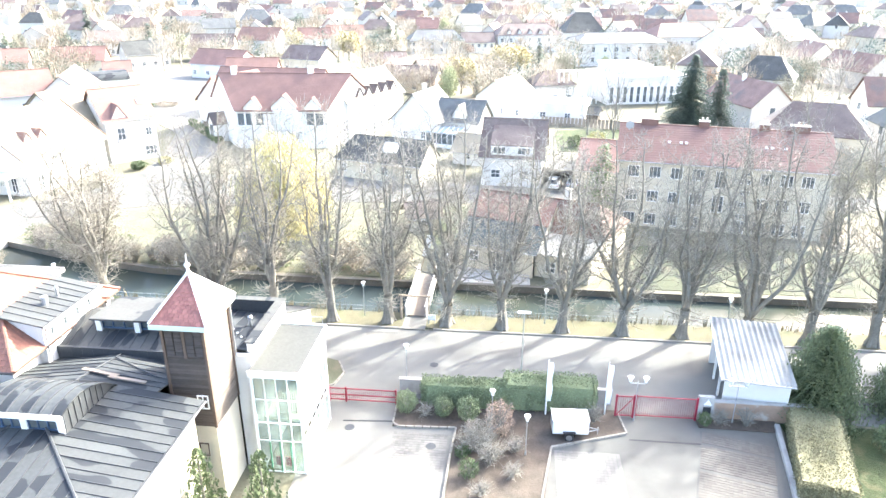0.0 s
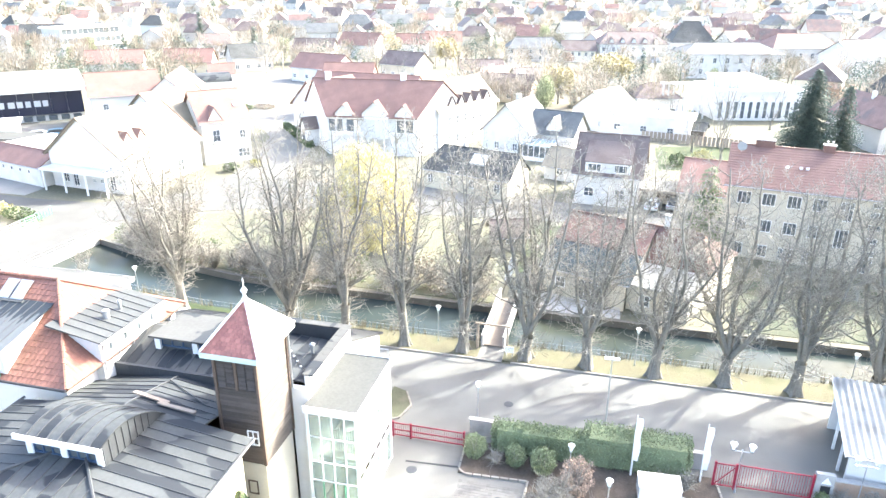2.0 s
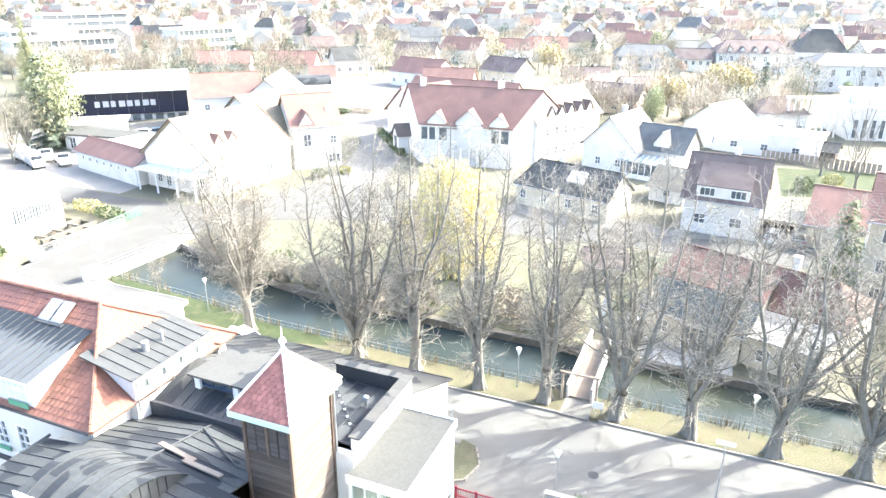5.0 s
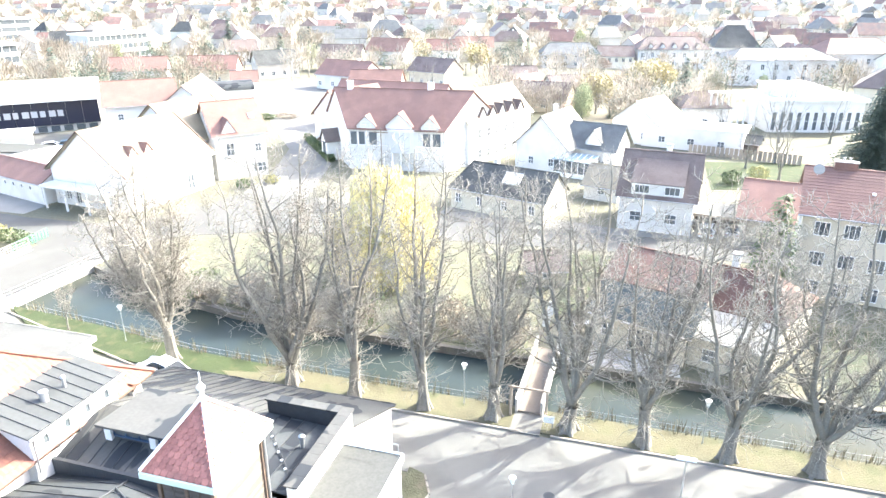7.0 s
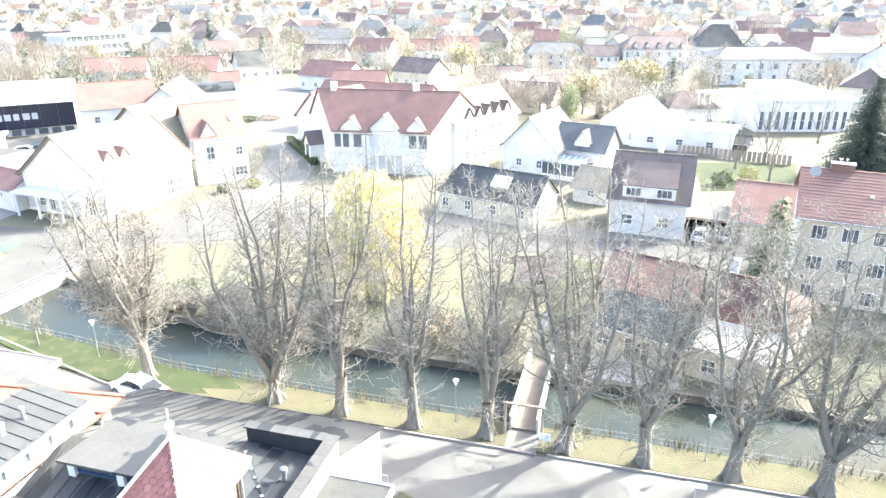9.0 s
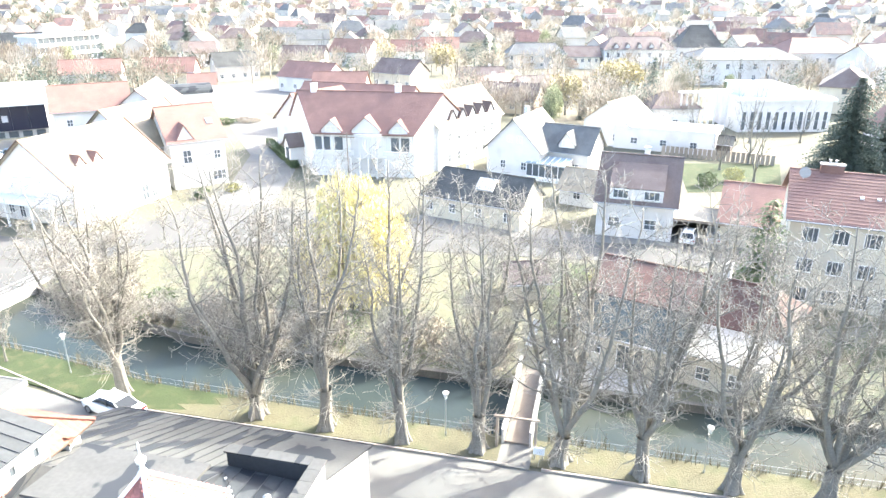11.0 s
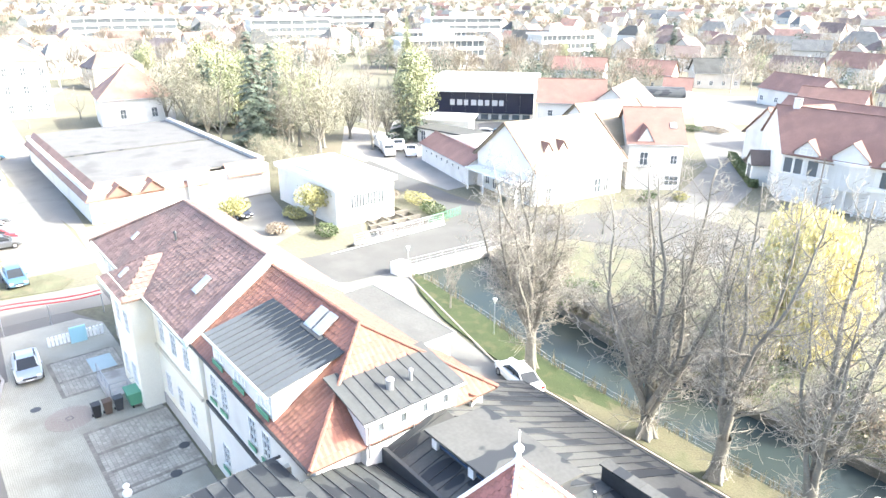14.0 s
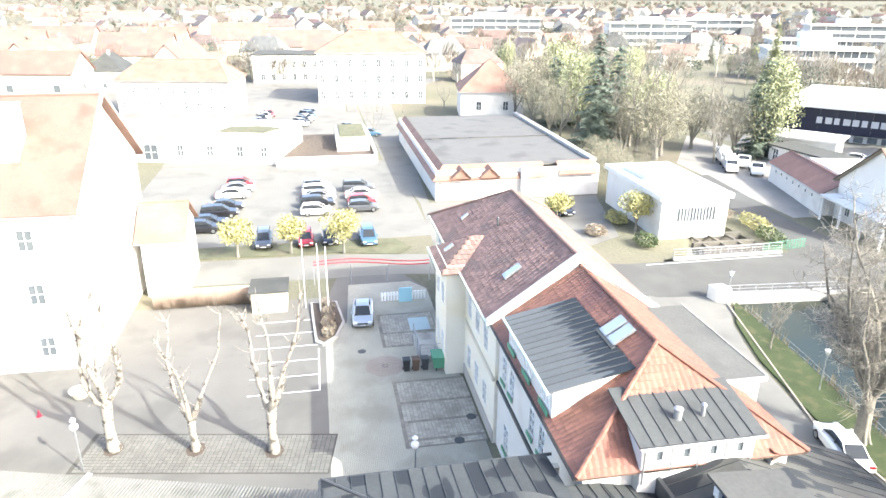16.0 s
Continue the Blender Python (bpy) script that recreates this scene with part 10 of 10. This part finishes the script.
for i in range(7):
    shrub("bed_shrub", "dry brown shrub in a kerbed bed", 800 + i, 1.0, 0.9, -61 + 0.95 * i, 18.8 + 0.3 * (i % 2), LEAF_BROWN, 260, 0.08, twiggy=True, group="yard bed shrubs", z=0.24)
hw2 = thing("yard_wall", "white yard wall with brown reed fence", "wall", kind="structure")
Mesh().box(-63.9, -63.6, 3.6, 12.0, 0, 1.5).make("wall", mat("reed_mat", (0.30, 0.235, 0.19), 0.95, var=0.3, scale=0.8, fine=12), hw2)
Mesh().box(-63.95, -63.55, 3.55, 12.05, 1.5, 1.58).make("coping", PLASTER_CREAM, hw2)
Mesh().box(-63.8, -61.0, 12.4, 15.4, 0, 2.0).make("kiosk", PLASTER_CREAM, hw2)
Mesh().box(-64.0, -60.8, 12.2, 15.6, 2.0, 2.15).make("kiosk_roof", FLAT_ROOF, hw2)
rf = Mesh()
r2 = random.Random(3)
for i in range(900):
    y = r2.uniform(3.6, 12.2)
    x = -63.4 + r2.uniform(-0.25, 0.25)
    h = r2.uniform(0.9, 1.6)
    a = r2.uniform(0, 6.28)
    rf.add([(x, y, 0), (x + 0.04, y + 0.02, 0), (x + 0.25 * math.cos(a), y + 0.25 * math.sin(a), h)], [(0, 1, 2)])
tagged(rf.make("dry_hedge", LEAF_BROWN, fix=False), "dry brown hedge along the yard wall", "hedge", kind="stuff")
pot = thing("planter_pot", "large pale planter pot with shrub in the yard", "planter", m=at(-49.6, 1.6))
Mesh().lathe([(0.4, 0), (0.7, 0.55), (0.72, 0.6), (0.6, 0.6), (0.55, 0.45)], 16).make("pot", PLASTER_CREAM, pot)
cone = thing("traffic_cone", "small dark red traffic cone", "cone", m=at(-47.6, -0.4))
Mesh().lathe([(0.2, 0), (0.2, 0.04), (0.12, 0.05), (0.03, 0.5)], 12).make("cone", RED_PAINT, cone)

# ribbed lean-to roof at the bottom of the yard
lt = thing("lean_to", "long grey ribbed sheet lean-to roof in the yard", "roof", m=at(-33.9, 18.1, 0, -15))
for i in range(28):
    y = -0.9 * (i + 1)
    s = Mesh()
    prof = [(y + 0.9 * k / 20 + (0.0 if k < 20 else -0.006), 2.6 + (0.045 if k % 4 in (1, 2) else 0.0)) for k in range(21)]
    s.band([(0, y4, z) for y4, z in prof], [(5.0, y4, z + 0.5) for y4, z in prof], 0.02)
    s.make("ribbed_sheet", SHEET_OLD, lt)
for y in (-0.3, -6, -12, -18, -24):
    Mesh().box(0.15, 0.3, y - 0.07, y + 0.07, 0, 2.58).make("post", STEEL, lt)
Mesh().box(4.8, 5.0, -25.2, 0, 0, 3.05).make("wall", PLASTER_WHITE, lt)
Mesh().add([(-0.1, -12.6, 2.66), (5.0, -12.6, 3.16), (5.0, -12.35, 3.16), (-0.1, -12.35, 2.66), (-0.1, -12.6, 2.74), (5.0, -12.6, 3.24), (5.0, -12.35, 3.24), (-0.1, -12.35, 2.74)],
           [(0, 3, 2, 1), (4, 5, 6, 7), (0, 1, 5, 4), (1, 2, 6, 5), (2, 3, 7, 6), (3, 0, 4, 7)]).make("cover_strip", STEEL_WHITE, lt)

# parking lines and manholes
mk2 = thing("road_marking", "worn white painted parking lines in the yard", "marking", kind="structure")
LINE = mat("road_paint", (0.70, 0.70, 0.68), 0.8, var=0.15)
for a in ((-53.8, -47.6, 18.0, 18.1), (-47.7, -47.6, 13.0, 18.0), (-49.9, -49.8, 13.0, 18.0), (-52.2, -52.1, 13.0, 18.0), (-54.5, -54.4, 13.0, 18.0), (-56.8, -56.7, 13.0, 17.6), (-59.1, -59.0, 13, 17.4)):
    Mesh().box(*a, 0.026, 0.031).make("line", LINE, mk2)
mk3 = thing("road_marking", "worn white edge line along the street", "marking", kind="structure")
for a, b in (((-66.1, 52), (-66.3, 68)), ((-58.2, 56), (-57.4, 67))):
    s = Mesh().add([(a[0], a[1], 0.042), (a[0] + 0.14, a[1], 0.042), (b[0] + 0.14, b[1], 0.042), (b[0], b[1], 0.042)], [(0, 1, 2, 3)])
    s.make("line", LINE, mk3)
for x, y, z in ((-50.2, 22.9, 0.026), (-52.7, 21.4, 0.026), (-40.2, 26.7, 0.05), (-42.6, 28.0, 0.05), (-10.0, 36.6, 0.027), (-4.4, 35.2, 0.027), (-5.3, 44.9, 0.031)):
    mh2 = thing("manhole_cover", "round dark iron manhole cover in the paving", "manhole cover", "manhole covers", m=at(x, y, z))
    Mesh().lathe([(0.34, -0.02), (0.34, 0.008), (0.30, 0.012)], 18).make("cover", ZINC_DARK, mh2)
# round paved patch and paved bays: sets are laid last
railing = thing("bank_fence", "low thin wire fence along the water", "fence")
railing_run(railing, [(x, smooth_steps(RIVER, x)[0] - 0.35) for x in (60, 40, 20, 0, -5.6)], 0.7, 2.4, (0.5,), 0.009, STEEL, 0.05)
railing2 = thing("bank_fence", "low thin wire fence along the water", "fence")
railing_run(railing2, [(x, smooth_steps(RIVER, x)[0] - 0.35) for x in (-9.6, -20, -30, -35, -45, -54)], 0.7, 2.4, (0.5,), 0.009, STEEL, 0.05)
gr2 = thing("green_railing", "green mesh railing at the sluice", "railing")
railing_run(gr2, [(-67.4, 66.5), (-68.0, 72.0)], 1.1, 0.5, (0.15, 0.3, 0.45, 0.6, 0.8), 0.025, GREEN_PAINT)
gr3 = thing("steel_railing", "pale steel railing beside the sluice", "railing")
railing_run(gr3, [(-67.3, 57.5), (-67.4, 66.4)], 1.0, 1.2)
bxw = thing("utility_box", "rounded white utility wall at the bridge corner", "wall", kind="structure")
Mesh().prism([(-57.6, 54.0), (-56.4, 54.2), (-55.6, 55.2), (-56.6, 55.7), (-57.6, 55.4)], 0, 1.3).make("wall", PLASTER_WHITE, bxw)
utl = thing("garden_table", "pale wooden picnic bench in the meadow", "bench", m=at(-5.0, 66.0, 0, 25))
Mesh().box(-1.8, 1.8, -0.35, 0.35, 0.7, 0.78).make("top", WHITE_PAINT, utl)
for a in (-1.3, 1.3):
    Mesh().box(a - 0.05, a + 0.05, -0.3, 0.3, 0, 0.7).make("leg", WHITE_PAINT, utl)
pol = thing("telegraph_pole", "wooden telegraph pole with cross arm", "pole", m=at(-41, 110.5))
Mesh().lathe([(0.12, 0), (0.08, 7.0)], 8).make("pole", WOOD_GREY, pol)
Mesh().box(-1.2, 1.2, -0.06, 0.06, 6.2, 6.35).make("cross_arm", WOOD_GREY, pol)

# finial of the tower
Mesh().lathe([(0.10, 13.45), (0.16, 13.56), (0.08, 13.68), (0.07, 13.85), (0.14, 13.93), (0.16, 14.03), (0.09, 14.13), (0.03, 14.2), (0.03, 14.58), (0.005, 14.65)], 12, (tcx, tcy, 0)).make("finial", STEEL_WHITE, tower)
# ---- pieces: tower tiles, kerbs, paving ----
ez, az = 11.46, 13.55
ex, ey = 1.52, 1.94


def tower_slope(corner_a, corner_b, apex, parts):
    """Fish-scale tiles in rows on one face, with a slight kick at the eaves."""
    A, B, C = Vector(corner_a), Vector(corner_b), Vector(apex)
    nrm = (B - A).cross(C - A).normalized()
    Mesh().add([A, B, C, A - nrm * 0.12, B - nrm * 0.12, C - nrm * 0.12], [(0, 1, 2), (5, 4, 3), (0, 3, 4, 1), (1, 4, 5, 2), (2, 5, 3, 0)]).make("roof_deck", WOOD_TRIM, tower)
    rows, joined = 13, Mesh()
    u = (B - A).normalized()
    slope = (C - (A + B) / 2)
    for r in range(rows):
        k0, k1 = r / rows, min(1.0, (r + 1.35) / rows)
        width = (B - A).length * (1 - k0)
        n = max(1, round(width / 0.27))
        mid = (A + B) / 2 + slope * k0
        upv = slope.normalized()
        lh = slope.length * (k1 - k0)
        for i in range(n):
            c = mid + u * (width * ((i + 0.5) / n - 0.5)) + nrm * 0.035
            w = width / n / 2 - 0.006
            pts2 = [c - u * w + upv * lh, c - u * w + upv * 0.07, c - u * w * 0.55, c + u * w * 0.55, c + u * w + upv * 0.07, c + u * w + upv * lh]
            pts2[0] -= nrm * 0.03
            pts2[5] -= nrm * 0.03
            low2 = [p - nrm * 0.03 for p in pts2]
            m2 = Mesh().add(pts2 + low2, [(5, 4, 3, 2, 1, 0), (1, 2, 8, 7), (2, 3, 9, 8), (3, 4, 10, 9)])
            if parts:
                m2.make("roof_tile", TILE_TOWER, tower, fix=False)
            else:
                joined.add(m2.v, m2.f)
    if not parts:
        joined.make("roof_tiles", TILE_TOWER_J, tower, fix=False)["kind"] = "stuff"


ap = (tcx, tcy, az)
cs4 = [(tcx - ex, tcy - ey, ez), (tcx + ex, tcy - ey, ez), (tcx + ex, tcy + ey, ez), (tcx - ex, tcy + ey, ez)]
for i in range(4):
    tower_slope(cs4[i], cs4[(i + 1) % 4], ap, i < 2)
for c in cs4:
    Mesh().tube([Vector(c) + Vector((0, 0, 0.05)), Vector(ap) + Vector((0, 0, 0.05))], 0.07, 6).make("hip_cap", STEEL_WHITE, tower)

kerb = thing("kerb", "row of pale stone kerbs between road and bank", "kerb", kind="structure")
kst = Mesh().box(0.006, 0.994, 0, 0.14, -0.2, 0.16).data("kerbstone", KERB)
for i in range(76):
    x = -38 + i
    if -8.9 < x < -6.4:
        continue
    place("kerbstone", kst, kerb, "", at(x, 50.3))
for i in range(20):
    a = Vector((-38, 50.3)).lerp(Vector((-55.6, 55.0)), i / 20)
    place("kerbstone", kst, kerb, "", at(a.x, a.y, 0, 165))
kerb2 = thing("bed_kerb", "pale stone edging round the planting bed", "kerb", kind="structure")
loop = [(-7.3, 40.1), (-7.2, 37.3), (-6.8, 36.95), (-2.95, 37.15), (-3.1, 34.5), (-3.2, 26)]
loop2 = [(1.7, 26), (3.25, 35.8), (8.2, 37.7), (7.9, 40.0)]
loop3 = [(-13.6, 40.6), (-12.3, 41.4), (-11.9, 43.0), (-12.7, 44.6)]
for lp in (loop, loop2, loop3):
    for a, b in zip(lp, lp[1:]):
        A, B = Vector(a), Vector(b)
        n = max(1, int((B - A).length / 0.5))
        ang = math.degrees(math.atan2(B.y - A.y, B.x - A.x))
        st = shared("bed_stone", lambda: Mesh().box(0.005, 0.49, -0.06, 0.06, -0.1, 0.15).data("edging_stone", KERB))
        for i in range(n):
            p = A.lerp(B, i / n)
            place("edging_stone", st, kerb2, "", at(p.x, p.y, 0.02, ang))
# paved bays beside the old house and grass-joint blocks in the yard
pv = thing("paving", "grey concrete block paving in the parking bays", "paving", kind="structure")
blk = Mesh().box(0.02, 0.26, 0.02, 0.26, -0.02, 0.012).data("paving_block", PAVING)
rest = Mesh()
strip = at(-38.5, 18.4, 0, 170.2)
JOINT = mat("mossy_joints", (0.085, 0.083, 0.07), 0.95, var=0.3)
Mesh().box(-0.1, 3.8, -0.1, 15.4, 0.0, 0.03, strip).make("joint_bed", JOINT, pv)
for i in range(13):
    for j in range(54):
        p = strip @ Vector((0.28 * i, 0.28 * j, 0))
        if 3 <= i < 8:
            place("paving_block", blk, pv, "", at(p.x, p.y, 0.036, 170.2))
        else:
            rest.box(0.28 * i + 0.02, 0.28 * i + 0.26, 0.28 * j + 0.02, 0.28 * j + 0.26, 0.01, 0.048, strip)
for x, y in ((-43.0, 5.4), (-42.1, 10.4), (-41.1, 15.2)):
    Mesh().prism([(x + 0.75 * math.cos(a), y + 0.6 * math.sin(a)) for a in [math.pi * k / 4 for k in range(8)]], 0.0, 0.056).make("tree_pit", SOIL, pv, "dark soil round a trunk")
bay, band = Mesh(), Mesh()
BAY_BED = mat("bay_joints", (0.19, 0.178, 0.155), 0.95, var=0.3)
for x0, x1, y0, y1, stripes in ((-47.8, -39.9, 23.25, 28.5, (-47.6, -45.0, -42.65, -40.75)), (-59.0, -53.0, 23.1, 27.9, (-58.8, -55.4, -53.1))):
    Mesh().box(x0, x1, y0, y1, 0.0, 0.035).make("joint_bed", BAY_BED, pv)
    for i in range(int((x1 - x0) / 0.25)):
        for j in range(int((y1 - y0) / 0.25)):
            x, y = x0 + 0.25 * i, y0 + 0.25 * j
            dark = j == 0 or any(abs(x + 0.125 - q) < 0.16 for q in stripes)
            (band if dark else bay).box(x + 0.012, x + 0.238, y + 0.012, y + 0.238, 0.006, 0.046)
rest.make("paving_blocks", mat("yard_blocks", (0.16, 0.155, 0.14), 0.9, var=0.16, island=0.3, fine=20), pv, fix=False)["kind"] = "stuff"
bay.make("bay_blocks", mat("bay_paving", (0.335, 0.318, 0.275), 0.9, var=0.22, island=0.3, fine=20, stain=(0.25, 0.235, 0.20), stain_scale=0.5), pv, fix=False)["kind"] = "stuff"
band.make("band_blocks", mat("bay_band", (0.215, 0.20, 0.172), 0.9, var=0.22, island=0.3, fine=20), pv, "darker brown rows of blocks between bays", fix=False)["kind"] = "stuff"
disc = Mesh()
for r in range(6):
    n = max(4, int(2 * math.pi * (0.25 * r + 0.15) / 0.25))
    for i in range(n):
        a, b = 2 * math.pi * i / n + 0.02, 2 * math.pi * (i + 1) / n - 0.02
        r0, r1 = 0.25 * r + 0.01, 0.25 * r + 0.24
        disc.prism([(r0 * math.cos(a), r0 * math.sin(a)), (r1 * math.cos(a), r1 * math.sin(a)), (r1 * math.cos(b), r1 * math.sin(b)), (r0 * math.cos(b), r0 * math.sin(b))], 0.0, 0.034)
disc.make("ring_paving", PAVING_RED, pv, m=at(-50.2, 23.0, 0.006), fix=False)["kind"] = "stuff"
pv2 = thing("paving", "pale block paving strips in the entrance yard", "paving", kind="structure")
b2 = Mesh()
for (x0, x1, y0, y1) in ((-7.0, -3.4, 30, 36.6), (3.4, 7.6, 27, 35.8)):
    nx, ny = int((x1 - x0) / 0.24), int((y1 - y0) / 0.24)
    for i in range(nx):
        for j in range(ny):
            b2.box(x0 + 0.24 * i + 0.008, x0 + 0.24 * i + 0.232, y0 + 0.24 * j + 0.008, y0 + 0.24 * j + 0.232, 0.006, 0.036)
b2.make("paving_blocks", mat("yard_paving", (0.165, 0.158, 0.145), 0.9, var=0.16, island=0.25, fine=20), pv2, fix=False)["kind"] = "stuff"
pv3 = thing("paving", "brownish grey block paving of the bays beside the drive", "paving", kind="structure", m=at(13.2, 38.5, 0, -15.5))
b3 = Mesh()
for i in range(18):
    for j in range(46):
        if (j + 6) % 11:
            b3.box(0.24 * i + 0.008, 0.24 * i + 0.232, -0.24 * j - 0.232, -0.24 * j - 0.008, 0.028, 0.05)
b3.make("paving_blocks", mat("bay_blocks", (0.118, 0.109, 0.097), 0.9, var=0.16, island=0.25, fine=20), pv3, fix=False)["kind"] = "stuff"
Mesh().box(-0.1, 4.45, -11.2, 0.05, 0.0, 0.032).make("joint_bed", ASPHALT_DARK, pv3)
for x0, x1, y, rot in ((8.3, 12.8, 37.15, 0), (-10.6, -7.2, 37.3, 4)):
    dr = thing("drain_channel", "narrow dark drain channel across the paving", "drain", "drain channels", m=at(x0, y, 0.0, rot))
    Mesh().box(0, x1 - x0, -0.07, 0.07, 0.0, 0.033).make("grating", BLACK_METAL, dr)
